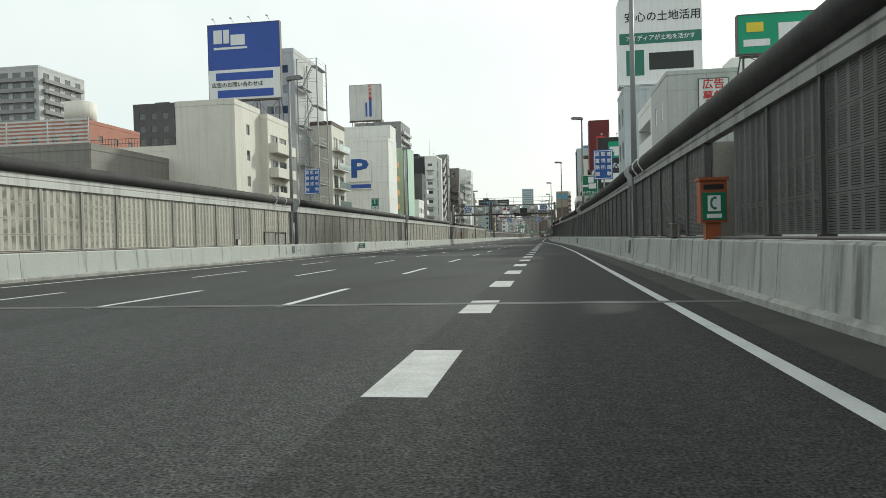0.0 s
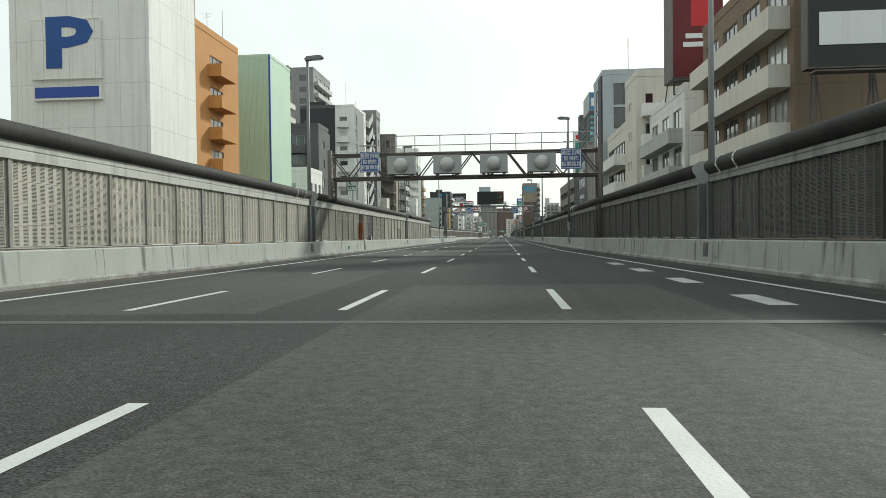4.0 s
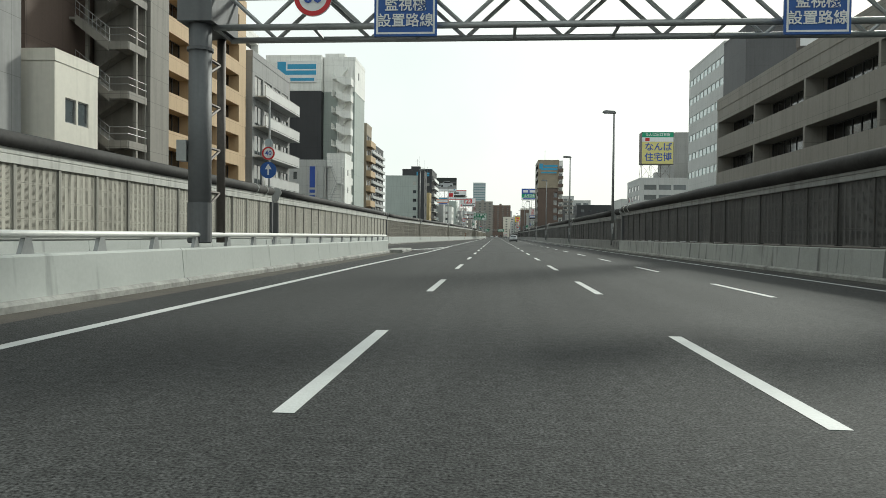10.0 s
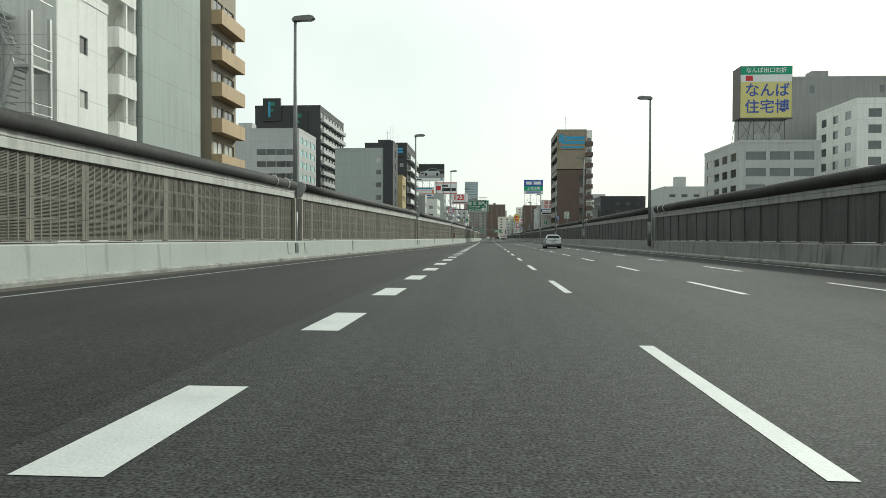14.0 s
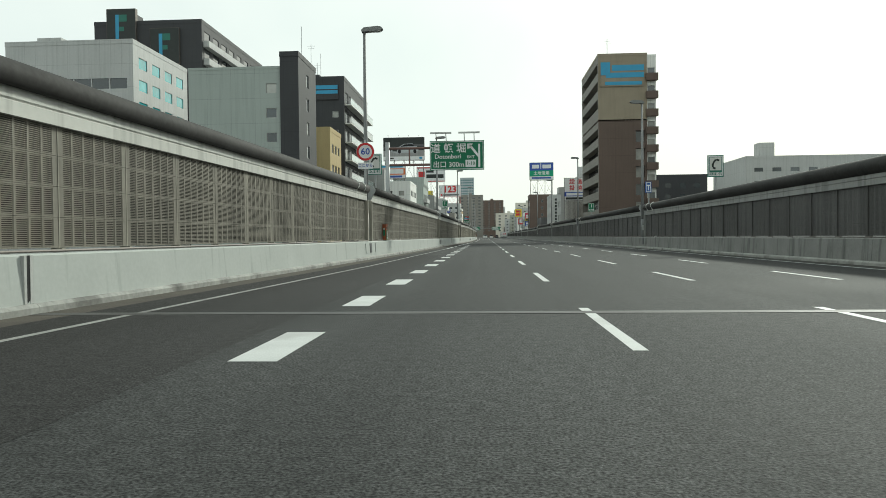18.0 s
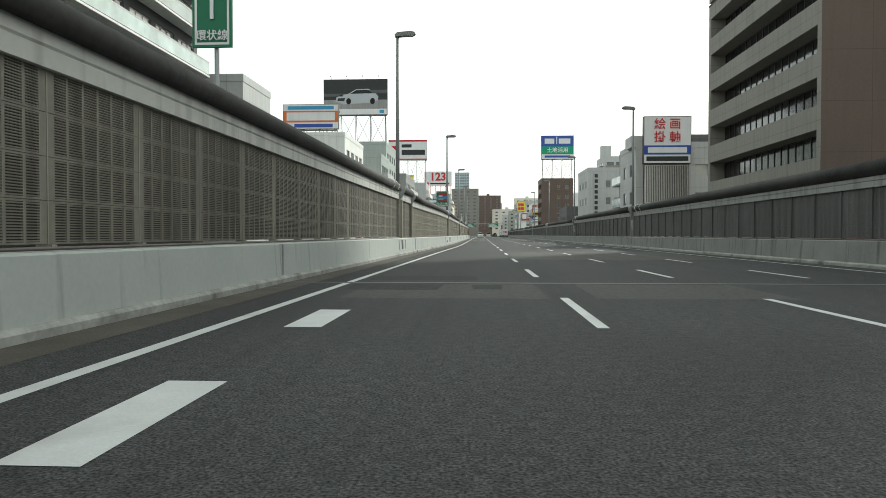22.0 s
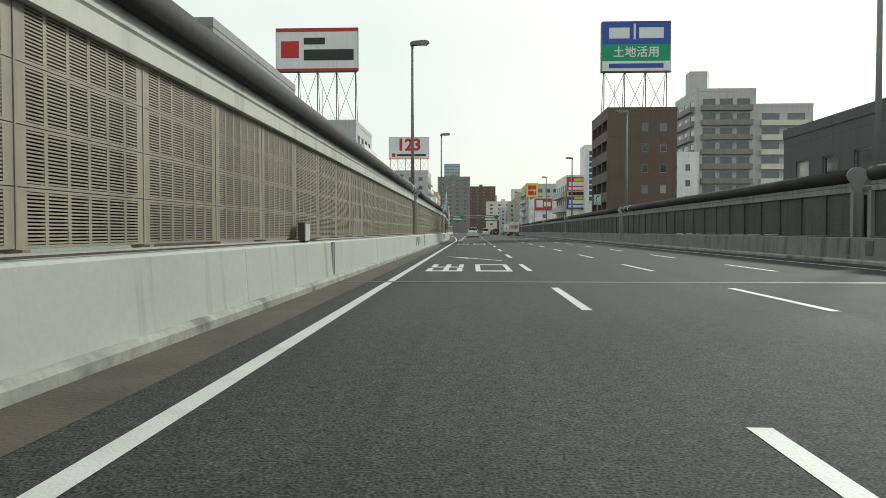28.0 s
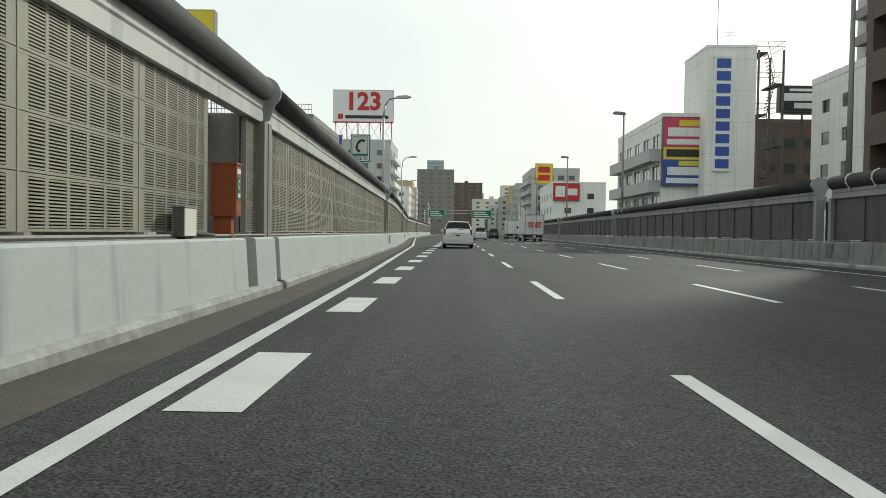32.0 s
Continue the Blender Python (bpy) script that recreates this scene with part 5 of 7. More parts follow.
FLANK = Matrix(((0, -1, 0, -18.6), (1, 0, 0, 224.1), (0, 0, 1, 0), (0, 0, 0, 1)))
parapet_stair("outside staircase with pale tiled zigzag parapets", FLANK, 7.6, 3.2, 1.4, 27.4, 2.9, W_LGREY, W_TAUPE, rise=0.9)
building("dark recessed balcony bay of an apartment tower", -1, -24, -20.2, 232.6, 236.1, 27.0, W_DGREY, None, spec(1, 2.4, 2.0, sill=0.15, bal=W_DGREY, rail=GLASS, edge=0.2, deep=1.4))
tw = building("grey tiled apartment tower with an arched roof", -1, -23.4, -18.6, 236.2, 240.8, 28.2, W_GREY, spec(1, 1.2, 1.5, top=3.0, lo=0.0, hi=0.6), spec(1, 0.8, 1.4, edge=1.2), parapet=0.1)
arch = [(-23.44, 28.1)] + [(-23.44 + 2.2 * (1 - math.cos(q * math.pi / 12)), 28.4 + 1.5 * math.sin(q * math.pi / 12)) for q in range(7)] + [(-18.56, 29.9), (-18.56, 28.1)]
part("arched_gable", Shape().prism(arch, "y", 236.1, 240.9), W_GREY, tw)
building("brown tiled apartment tower", -1, -33, -20.1, 243.2, 251.1, 26.0, W_BROWN, spec(1, 1.2, 1.2, lo=0.75), None, top=(0.5, 0.5, 1.5))
building("brown lift house above a staircase", -1, -20.0, -16.4, 249.4, 251.8, 26.2, W_TAUPE, spec(1, 1.2, 1.8, low=22), None, parapet=0.2)
parapet_stair("outside staircase with rounded landings and grey railings", Matrix.Translation((-20.0, 247.0, 0)) @ Matrix(((-1, 0, 0, 3.5), (0, 1, 0, 0), (0, 0, 1, 0), (0, 0, 0, 1))), 3.2, 2.3, 0.6, 21.5, 2.87, W_TAUPE, W_TAUPE, ph=0.15, rails=GALV)
building("beige tiled apartment block with deep balconies", -1, -31, -19.7, 252.0, 274.6, 23.2, W_BEIGE, None, spec(4, 4.9, 1.65, st=2.87, sill=1.0, edge=0.3, glass=GLASS_DARK_SHADE, frame=FRAME_D, hi=0.94, rec=1.1), top=(0.4, 0.7, 1.6))
building("small cream house with an outside stair", -1, -23, -17.4, 241.6, 245.4, 9.9, W_CREAM, spec(1, 1.2, 1.2), spec(2, 1.2, 1.3))
parapet_stair("outside staircase with rounded white parapets", Matrix.Translation((-24.9, 331.9, 0)) @ Matrix(((-1, 0, 0, 3.4), (0, 1, 0, 0), (0, 0, 1, 0), (0, 0, 0, 1))), 2.6, 2.4, 1.4, 31.8, 3.0, W_WHITE, W_WHITE, rise=0.3)

# right of the road
building("taupe stone office with teal ribbon windows on its flank", 1, 25.6, 35.4, 215, 233.6, 18.4, W_TAUPE, None, spec(1, 13.6, 2.0, st=3.2, top=1.25, sill=0.02, low=0, glass=GLASS_SKY_TINT, frame=FRAME_D, edge=0.0, lo=0.19, hi=0.92), parapet=0.15, flank_wall=W_DGREY)
building("dark grey tower carrying a blue rooftop sign", 1, 26.2, 35.2, 232.2, 235.8, 26.4, W_DGREY, None, None)
building("taupe ribbed concrete depot with long open galleries", 1, 25.4, 40, 238, 275, 13.2, W_TAUPE, spec(2, 5.4, 1.6, st=3.2, edge=0.4, bal=W_TAUPE, deep=0.5), spec(4, 8.9, 1.55, st=3.2, sill=1.5, edge=0.2, rec=1.5, glass=GLASS_DARK_SHADE, frame=FRAME_D), parapet=0.9)
building("taupe stair tower of the parking deck", 1, 27.4, 34, 238.4, 244, 17.0, W_TAUPE, spec(1, 0.8, 1.2, low=13), None, parapet=0.3, base=13.2, top=(0.5, 0.5, 1.6))
building("white office with long open galleries", 1, 24.6, 40, 58, 76, 13.2, W_WHITE, spec(3, 2.0, 1.4, lo=0.3), spec(1, 8.4, 1.5, st=3.1, sill=1.2, glass=GLASS_DARK_SHADE, frame=FRAME_D, lo=0.5, hi=1.0, edge=0.2, rec=1.6), top=(0.5, 0.3, 2.5))
building("white wing with small dark windows", 1, 24.55, 30, 57.9, 66.2, 13.8, W_LGREY, None, spec(2, 0.9, 1.5, st=3.2, edge=1.0, glass=GLASS_DARK_SHADE), parapet=0.2)
building("white office carrying a green billboard", 1, 30, 52, 36, 54, 12.0, W_WHITE, spec(4, 1.6, 1.3), spec(3, 1.8, 1.3))
building("pale blue grey panelled office tower carrying a tall billboard", 1, 24.7, 34.2, 90, 97.6, 19.2, W_BLUEGREY, None, spec(2, 1.9, 2.2, st=4.2, edge=0.3, ac=False), parapet=0.3)
bb = building("tan brown apartment block with cream balconies and a sloping wing", 1, 24.4, 30.6, 118, 134, 15.8, W_UMBER, None, spec(4, 2.8, 1.9, bal=W_CREAM, edge=0.3))
part("sloping_wing", Shape().prism([(30.62, GZ), (36.5, GZ), (35.4, 5.0), (32.0, 13.0), (30.62, 15.2)], "y", 118.05, 134), W_UMBER, bb)
building("white apartment block with grey balconies", 1, 23.8, 34, 137, 150, 12.5, W_WHITE, spec(2, 1.2, 1.2), spec(3, 2.6, 1.9, bal=W_LGREY, edge=0.3))
building("white apartment block with wide balconies", 1, 22.7, 31, 156.5, 169.8, 12.7, W_CREAM, None, spec(1, 11.6, 2.3, st=2.95, sill=0.2, glass=GLASS_DARK_SHADE, frame=FRAME_D, bal=W_WHITE, edge=0.4, deep=1.2))
building("cream stair wing with small slot windows", 1, 22.6, 31, 150.4, 156.4, 16.65, W_CREAM, spec(1, 1.6, 2.0, st=2.95, sill=0.2, glass=GLASS_DARK_SHADE, lo=0.0, hi=0.3, bal=W_WHITE), spec(3, 0.42, 0.9, st=2.95, sill=0.9, glass=GLASS_DARK_SHADE, lo=0.25, hi=0.95))
slim = building("pale blue panelled slim tower with a dark glazed side", 1, 22.2, 32, 170.2, 178.5, 21.4, W_BLUEGREY, spec(3, 2.8, 2.7, sill=0.1, lo=0.1, hi=1.0, edge=0.3, frame=FRAME_D, glass=GLASS_DARK_SHADE), spec(2, 1.35, 2.7, sill=0.1, st=3.0, lo=0.34, hi=0.73, edge=0.1, frame=FRAME_D, glass=GLASS_DARK_SHADE, rec=0.06), mast=True)
part("corner_column", box(22.02, 22.2, 170.3, 173.0, GZ, 21.2), W_DARK, slim, "dark blue-grey corner column")
building("teal glazed upper storeys of the stone office", 1, 26.0, 35.2, 214.9, 232, 24.4, W_DGREY, spec(9, 0.94, 1.0, st=1.06, sill=0.03, low=18.6, top=0.2, edge=0.03, glass=GLASS_TEAL, frame=FRAME_D), spec(8, 1.9, 1.0, st=1.06, sill=0.03, glass=GLASS_TEAL, low=18.6, top=0.2, edge=0.03), parapet=0.2, base=18.5)
building("grey panelled office tower with ribbon windows", 1, 46, 66, 339, 362, 37.0, W_LGREY, None, spec(9, 2.9, 1.35, st=3.9, sill=1.3, glass=GLASS_PALE, edge=0.2), top=(0.6, 0.5, 3), parapet=0.3, far=True)
building("dark grey panelled lift tower of the ribbon window office", 1, 45.9, 66, 327.6, 338.9, 36.5, W_DGREY, None, None, parapet=0.2)
building("white office below a yellow billboard", 1, 47.6, 62, 419.5, 440, 18.6, W_LGREY, spec(3, 3.6, 1.5, glass=GLASS), spec(4, 3.0, 1.5), top=(0.5, 0.3, 2.5), far=True)
building("large grey concrete block with a roof terrace frame", 1, 64, 95, 446, 470, 36, W_GREY, spec(2, 1.0, 1.6, low=30), spec(3, 1.2, 1.4, low=30), top=(0.4, 0.3, 3), far=True)
building("white rounded office block", 1, 70.5, 92, 424, 440, 27, W_WHITE, spec(4, 2.4, 1.6), spec(3, 2.2, 1.6), far=True)
building("brown and tan tiled tall apartment tower with recessed balconies", 1, 21.3, 29.4, 487.4, 507, 20.4, W_BROWN, spec(1, 1.5, 1.9, sill=0.4, lo=0.72, hi=1.0, edge=0.2, rec=0.7), spec(1, 18.6, 1.7, st=3.0, sill=1.15, edge=0.35, rec=1.3, glass=GLASS_DARK_SHADE, frame=FRAME_D), parapet=0.0, flank_wall=W_TAUPE)
building("tan tiled upper storeys of the tall apartment tower", 1, 21.3, 29.4, 487.35, 507, 31.4, W_TAN, None, spec(1, 18.6, 1.7, st=3.0, sill=1.15, low=20.6, edge=0.35, rec=1.3, glass=GLASS_DARK_SHADE, frame=FRAME_D), parapet=0.3, mast=True, base=20.6, flank_wall=W_TAUPE)
building("cream end bay of the tall tower with rounded balconies", 1, 29.4, 31.0, 487.8, 506, 31.2, W_WHITE, spec(1, 1.2, 1.9, sill=0.2, edge=0.1, bal=W_BROWN, deep=0.9), None, parapet=0.3)
building("black flat block with pale windows", 1, 45, 62, 560, 576, 16.8, W_DARK, spec(4, 1.6, 1.3), spec(3, 1.6, 1.3), far=True)
building("low white civic hall with a stair house", 1, 62, 100, 532, 555, 18.4, W_LGREY, spec(9, 2.0, 0.9, top=1.0), None, top=(0.2, 0.4, 4.5), far=True)
building("white gallery block with slatted front", 1, 18.8, 27.5, 523, 531.5, 10.6, W_LGREY, spec(1, 1.4, 1.2, lo=0.6), spec(2, 1.4, 1.4), top=(0.15, 0.2, 1.2))
building("dark grey small apartment block", 1, 29, 37, 538, 540.2, 13.5, W_DGREY, spec(2, 1.4, 1.2), None)
building("grey apartment block with glass fronted balconies", 1, 21.8, 29, 540.6, 547.4, 12.0, W_GREY, spec(2, 2.4, 2.1, sill=0.15, bal=W_LGREY, rail=GLASS_PALE, edge=0.4), spec(2, 2.6, 2.1, sill=0.15, bal=W_LGREY, rail=GLASS_PALE, edge=0.3))
building("white shop block below a white sign box", 1, 26, 36, 553.4, 562, 9.4, W_WHITE, spec(6, 1.0, 1.6, glass=GLASS_DARK_SHADE), spec(3, 1.8, 1.4))
building("pale grey school block with vertical lettering", 1, 21.2, 29.3, 572.4, 585, 12.6, W_LGREY, spec(3, 0.9, 1.3, lo=0.25), spec(3, 1.4, 1.3))
building("white shop block with roof railings", 1, 34, 50, 578, 596, 12.0, W_WHITE, spec(4, 1.8, 1.3), spec(4, 1.8, 1.3))
building("grey apartment block with balconies", 1, 35, 45, 566, 574, 12.0, W_GREY, spec(2, 2.2, 1.7, bal=W_LGREY), spec(2, 2.8, 1.9, bal=W_LGREY, edge=0.3))
building("dark grey warehouse with tall windows", 1, 20.0, 34, 593, 606.5, 6.6, W_DGREY, spec(2, 1.6, 1.8), spec(4, 1.5, 1.8, sill=0.4, top=0.8), parapet=0.4)
building("brown tiled apartment block with recessed balconies", 1, 20.9, 30.6, 664.4, 677, 18.2, W_BROWN, spec(2, 0.9, 1.2, st=2.9, lo=0.35, edge=0.6), spec(3, 3.6, 1.6, sill=1.15, st=2.9, rec=1.2, glass=GLASS_DARK_SHADE, frame=FRAME_D, edge=0.3), parapet=0.4, mast=False)
building("white block with grey vertical stripes", 1, 36, 45, 700, 712, 15.8, W_WHITE, spec(3, 0.9, 1.2), spec(3, 1.4, 1.2), far=True)
building("beige apartment tower with stepped balconies", 1, 48, 60, 711, 726, 30, W_LGREY, spec(3, 2.6, 1.5, bal=W_TAUPE), spec(3, 2.6, 1.5, bal=W_TAUPE), top=(0.15, 0.4, 5), mast=True, far=True)
building("beige apartment wing with long balconies", 1, 60, 72, 712, 730, 27, W_LGREY, spec(2, 3.6, 1.6, bal=W_CREAM), None, far=True)
building("white apartment block below the pink sign", 1, 21.6, 27.0, 711.6, 730, 12.4, W_WHITE, None, spec(5, 2.4, 1.7, bal=W_LGREY, edge=0.3))
building("white sign tower with vertical lettering", 1, 25.0, 29.6, 709.6, 716, 18.8, W_WHITE, None, None, parapet=0.1)
outside_stair(29.9, 32.4, 710, 713, 18.6, STEEL_DARK, label="dark steel outside staircase")
building("brown brick apartment block with white bands", 1, 38, 52, 730, 748, 15, W_BROWN, spec(5, 1.4, 1.2), spec(4, 1.4, 1.2), far=True)
building("white roadside block with a red banner", 1, 22, 33, 790, 812, 11.5, W_WHITE, spec(2, 1.4, 1.2), spec(4, 1.6, 1.3), far=True)
building("grey apartment slab far along the road", 1, 24, 38, 850, 880, 20, W_LGREY, spec(4, 1.8, 1.4), spec(6, 2.2, 1.6, bal=W_LGREY), far=True)

# the city beyond
rng = random.Random(7)
walls = (W_WHITE, W_LGREY, W_GREY, W_CREAM, W_BEIGE, W_BROWN, W_DGREY, W_SAGE, W_TAUPE)
words = {W_WHITE: "white", W_LGREY: "light grey", W_GREY: "grey", W_CREAM: "cream", W_BEIGE: "beige", W_BROWN: "brown", W_DGREY: "dark grey", W_SAGE: "sage grey", W_TAUPE: "taupe"}
for k in range(26):
    sd = -1 if k % 2 else 1
    y = 850 + (k // 2) * 24 + rng.uniform(-4, 4)
    w, d, h = rng.uniform(9, 16), rng.uniform(12, 20), rng.uniform(9, 24)
    x = (-15 - rng.uniform(0, 10) - w) if sd < 0 else 22 + rng.uniform(0, 8)
    wl_ = rng.choice(walls)
    building(words[wl_] + " distant city block with rows of windows", sd, x, x + w, y, y + d, h, wl_, spec(3, 1.6, 1.3, low=3.5), spec(3, 2.2, 1.4, low=3.5), far=True)
for k in range(18):
    x = rng.uniform(-130, 150)
    y = 1180 + k * 22
    w, h = rng.uniform(16, 34), rng.uniform(16, 52)
    wl_ = rng.choice(walls)
    building(words[wl_] + " far high-rise block on the skyline", -1 if x < 0 else 1, x, x + w, y, y + 18, h, wl_, spec(4, 2.6, 1.5, st=3.6, low=6), None, top=(0.5, 0.5, 3), far=True)
building("pale blue glass high-rise at the end of the road", -1, -52, -22, 1900, 1930, 130, W_BLUEGREY, spec(6, 3.6, 2.2, st=6, low=60, glass=GLASS_TEAL), None, far=True)


# signs ----------------------------------------------------------------------
UPRIGHT = Matrix.Rotation(radians(90), 4, "X")


def board(label, x0, x1, y, z0, z1, base, name="billboard", bands=(), bars=(), texts=(), legs=None, deep=0.6, lamps=0, category="billboard", frame=STEEL_DARK):
    """A sign box whose face looks back along the road; bands, bars and letters are placed in shares of its width and height."""
    w, h = x1 - x0, z1 - z0
    root = thing(name, label, category, at=((x0 + x1) / 2, y, z0))
    part("sign_panel", box(x0, x1, y, y + deep, z0, z1), base, root)
    part("sign_edge", Shape().box(x0 - 0.05, x0, y - 0.03, y + deep, z0, z1).box(x1, x1 + 0.05, y - 0.03, y + deep, z0, z1).box(x0 - 0.05, x1 + 0.05, y - 0.03, y + deep, z0 - 0.06, z0).box(x0 - 0.05, x1 + 0.05, y - 0.03, y + deep, z1, z1 + 0.06), frame, root)
    for v0, v1, m in bands:
        part("colour_band", box(x0, x1, y - 0.012, y, z0 + v0 * h, z0 + v1 * h), m, root)
    for n_, (u0, u1, v0, v1, m) in enumerate(bars):
        part("lettering_bar", box(x0 + u0 * w, x0 + u1 * w, y - 0.022 - 0.004 * n_, y - 0.012, z0 + v0 * h, z0 + v1 * h), m, root)
    for s, u, v, size, m in texts:
        lettering("lettering", s, size, Matrix.Translation((x0 + u * w, y - 0.024 - 0.004 * len(bars), z0 + v * h)) @ UPRIGHT, m, root)
    if legs is not None:
        n = max(2, round(w / 3.0) + 1)
        for i in range(n):
            x = x0 + 0.4 + (w - 0.8) * i / (n - 1)
            part("support_leg", Shape().tube((x, y + deep * 0.5, legs), (x, y + deep * 0.5, z0), 0.07, 6).tube((x, y + deep + 1.6, legs), (x, y + deep * 0.6, z0 + h * 0.3), 0.05, 6), frame, root)
            if i:
                xp = x0 + 0.4 + (w - 0.8) * (i - 1) / (n - 1)
                part("support_brace", Shape().tube((xp, y + deep * 0.5, legs), (x, y + deep * 0.5, z0), 0.035, 5).tube((x, y + deep * 0.5, legs), (xp, y + deep * 0.5, z0), 0.035, 5), frame, root)
        part("catwalk", box(x0, x1, y - 0.75, y - 0.05, z0 - 0.35, z0 - 0.28), frame, root)
    for i in range(lamps):
        x = x0 + w * (i + 0.5) / lamps
        part("sign_lamp", Shape().tube((x, y, z1), (x, y - 0.9, z1 + 0.5), 0.025, 5).box(x - 0.14, x + 0.14, y - 1.1, y - 0.85, z1 + 0.42, z1 + 0.56), GALV_LIGHT, root)
    return root


board("blue and white rooftop billboard with white logo blocks", -29.4, -19.4, 87.6, 20.2, 30.2, NAVY, bands=((0, 0.4, WHITE),), legs=16.2, lamps=4,
      bars=((0.08, 0.2, 0.75, 0.93, WHITE), (0.22, 0.3, 0.75, 0.93, WHITE), (0.32, 0.52, 0.72, 0.86, WHITE), (0.08, 0.55, 0.67, 0.7, WHITE), (0.1, 0.9, 0.26, 0.36, NAVY), (0.12, 0.9, 0.03, 0.13, NAVY)),
      texts=(("広告のお問い合わせは", 0.4, 0.195, 0.72, DARKSIGN),))
board("tall white rooftop billboard with a column of red letters", -22.4, -16.2, 130.6, 24.2, 31.0, OFFWHITE, legs=22.4, bars=((0.62, 0.7, 0.1, 0.62, NAVY), (0.5, 0.56, 0.1, 0.5, NAVY)),
      texts=(("広\n告\n募\n集", 0.66, 0.79, 0.72, RED),))
board("white and green rooftop billboard on a grey tower", 24.5, 34.6, 92, 20.2, 31.0, WHITE, legs=19.2, lamps=3, frame=WHITE, deep=3.5,
      bands=((0.47, 0.6, DGREEN),), bars=((0.08, 0.3, 0.1, 0.4, DGREEN), (0.36, 0.9, 0.16, 0.36, DARKSIGN)),
      texts=(("安心の土地活用", 0.53, 0.78, 1.35, DARKSIGN), ("アイディアが土地を活かす", 0.5, 0.535, 0.72, WHITE)))
board("wide green billboard with white lettering", 28.5, 35.6, 52, 13.6, 16.3, GREEN_L, legs=12.0, bars=((0.05, 0.3, 0.18, 0.36, WHITE), (0.38, 0.95, 0.2, 0.75, WHITE), (0.08, 0.24, 0.55, 0.8, YELLOW)))
board("white notice board with red letters", 27.0, 29.2, 57.8, 10.3, 13.2, WHITE, name="notice_board", category="sign", deep=0.3, bars=((0.08, 0.92, 0.14, 0.3, RED),), texts=(("広告\n募集", 0.5, 0.68, 0.85, RED),))
board("maroon billboard with a red emblem and white letters", 23.2, 27.0, 138, 13.6, 23.2, MAROON, legs=12.5, deep=3.0, bars=((0.36, 0.82, 0.42, 0.68, RED), (0.25, 0.85, 0.32, 0.36, WHITE), (0.2, 0.9, 0.25, 0.29, WHITE)))
board("black green billboard with a white bird emblem", 23.0, 28.8, 113, 8.4, 16.4, DARKSIGN, legs=-9.0, lamps=5,
      bars=((0.28, 0.74, 0.6, 0.92, GREEN_L), (0.32, 0.7, 0.72, 0.82, WHITE), (0.44, 0.58, 0.64, 0.74, WHITE), (0.08, 0.92, 0.12, 0.3, WHITE)), texts=(("株式会社", 0.5, 0.44, 0.85, WHITE),))
board("pale blue rooftop sign with raised white lettering bar", 26.1, 35.1, 215.4, 24.64, 28.2, SKYBLUE, deep=9.0, frame=W_LGREY, bars=tuple((0.04 + k * 0.155, 0.165 + k * 0.155, 0.28, 0.72, WHITE) for k in range(6)))
board("tall slim white sign with green characters", 27.9, 30.0, 263.4, 16.0, 27.9, WHITE, legs=13.2, bars=((0.3, 0.7, 0.84, 0.93, RED), (0.2, 0.8, 0.62, 0.76, GREEN_L), (0.2, 0.8, 0.43, 0.57, GREEN_L), (0.2, 0.8, 0.24, 0.38, GREEN_L), (0.2, 0.8, 0.05, 0.19, GREEN_L)))
board("yellow and green rooftop billboard with purple characters", 48.2, 57.4, 421, 23.4, 32.8, YELLOW_PALE, legs=19.4, deep=4.0,
      bands=((0.84, 1.0, GREEN_L), (0.7, 0.84, WHITE)), bars=((0.1, 0.24, 0.72, 0.82, RED),), texts=(("なんば出口右折", 0.5, 0.92, 1.05, WHITE), ("なんば\n住宅博", 0.52, 0.36, 2.7, NAVY)))
board("light blue logo shapes on a white storey", -35.3, -28.1, 332.9, 28.9, 32.6, WHITE, name="wall_logo", category="sign", deep=0.35, frame=WHITE,
      bars=((0.0, 0.22, 0.45, 0.98, LBLUE), (0.26, 1.0, 0.62, 0.86, LBLUE), (0.12, 1.0, 0.34, 0.55, LBLUE), (0.1, 0.95, 0.04, 0.18, LBLUE)))
board("light blue logo shapes on a tan tower", 21.7, 28.9, 487.2, 26.2, 30.3, W_TAN, name="wall_logo", category="sign", deep=0.35, frame=W_TAN,
      bars=((0.0, 0.22, 0.45, 0.98, LBLUE), (0.26, 1.0, 0.62, 0.86, LBLUE), (0.12, 1.0, 0.34, 0.55, LBLUE), (0.1, 0.95, 0.04, 0.18, LBLUE)))
board("light blue logo shapes on a dark tower", -26.4, -21.4, 478.8, 23.4, 26.0, W_DARK, name="wall_logo", category="sign", deep=0.35, frame=W_DARK,
      bars=((0.0, 0.22, 0.45, 0.98, LBLUE), (0.26, 1.0, 0.62, 0.86, LBLUE), (0.12, 1.0, 0.34, 0.55, LBLUE)))
board("navy square signs with a gold and teal emblem", -62, -57, 483.5, 34.2, 40.4, DARKSIGN, legs=None, deep=0.7, bars=((0.3, 0.42, 0.15, 0.85, LBLUE), (0.42, 0.7, 0.66, 0.85, DGREEN), (0.42, 0.6, 0.4, 0.52, DGREEN)))
board("navy square sign with a gold and teal emblem on a tower", -54.5, -49.5, 483.6, 31.0, 37.0, DARKSIGN, legs=None, deep=0.5, bars=((0.3, 0.42, 0.15, 0.85, LBLUE), (0.42, 0.7, 0.66, 0.85, DGREEN), (0.42, 0.6, 0.4, 0.52, DGREEN)))
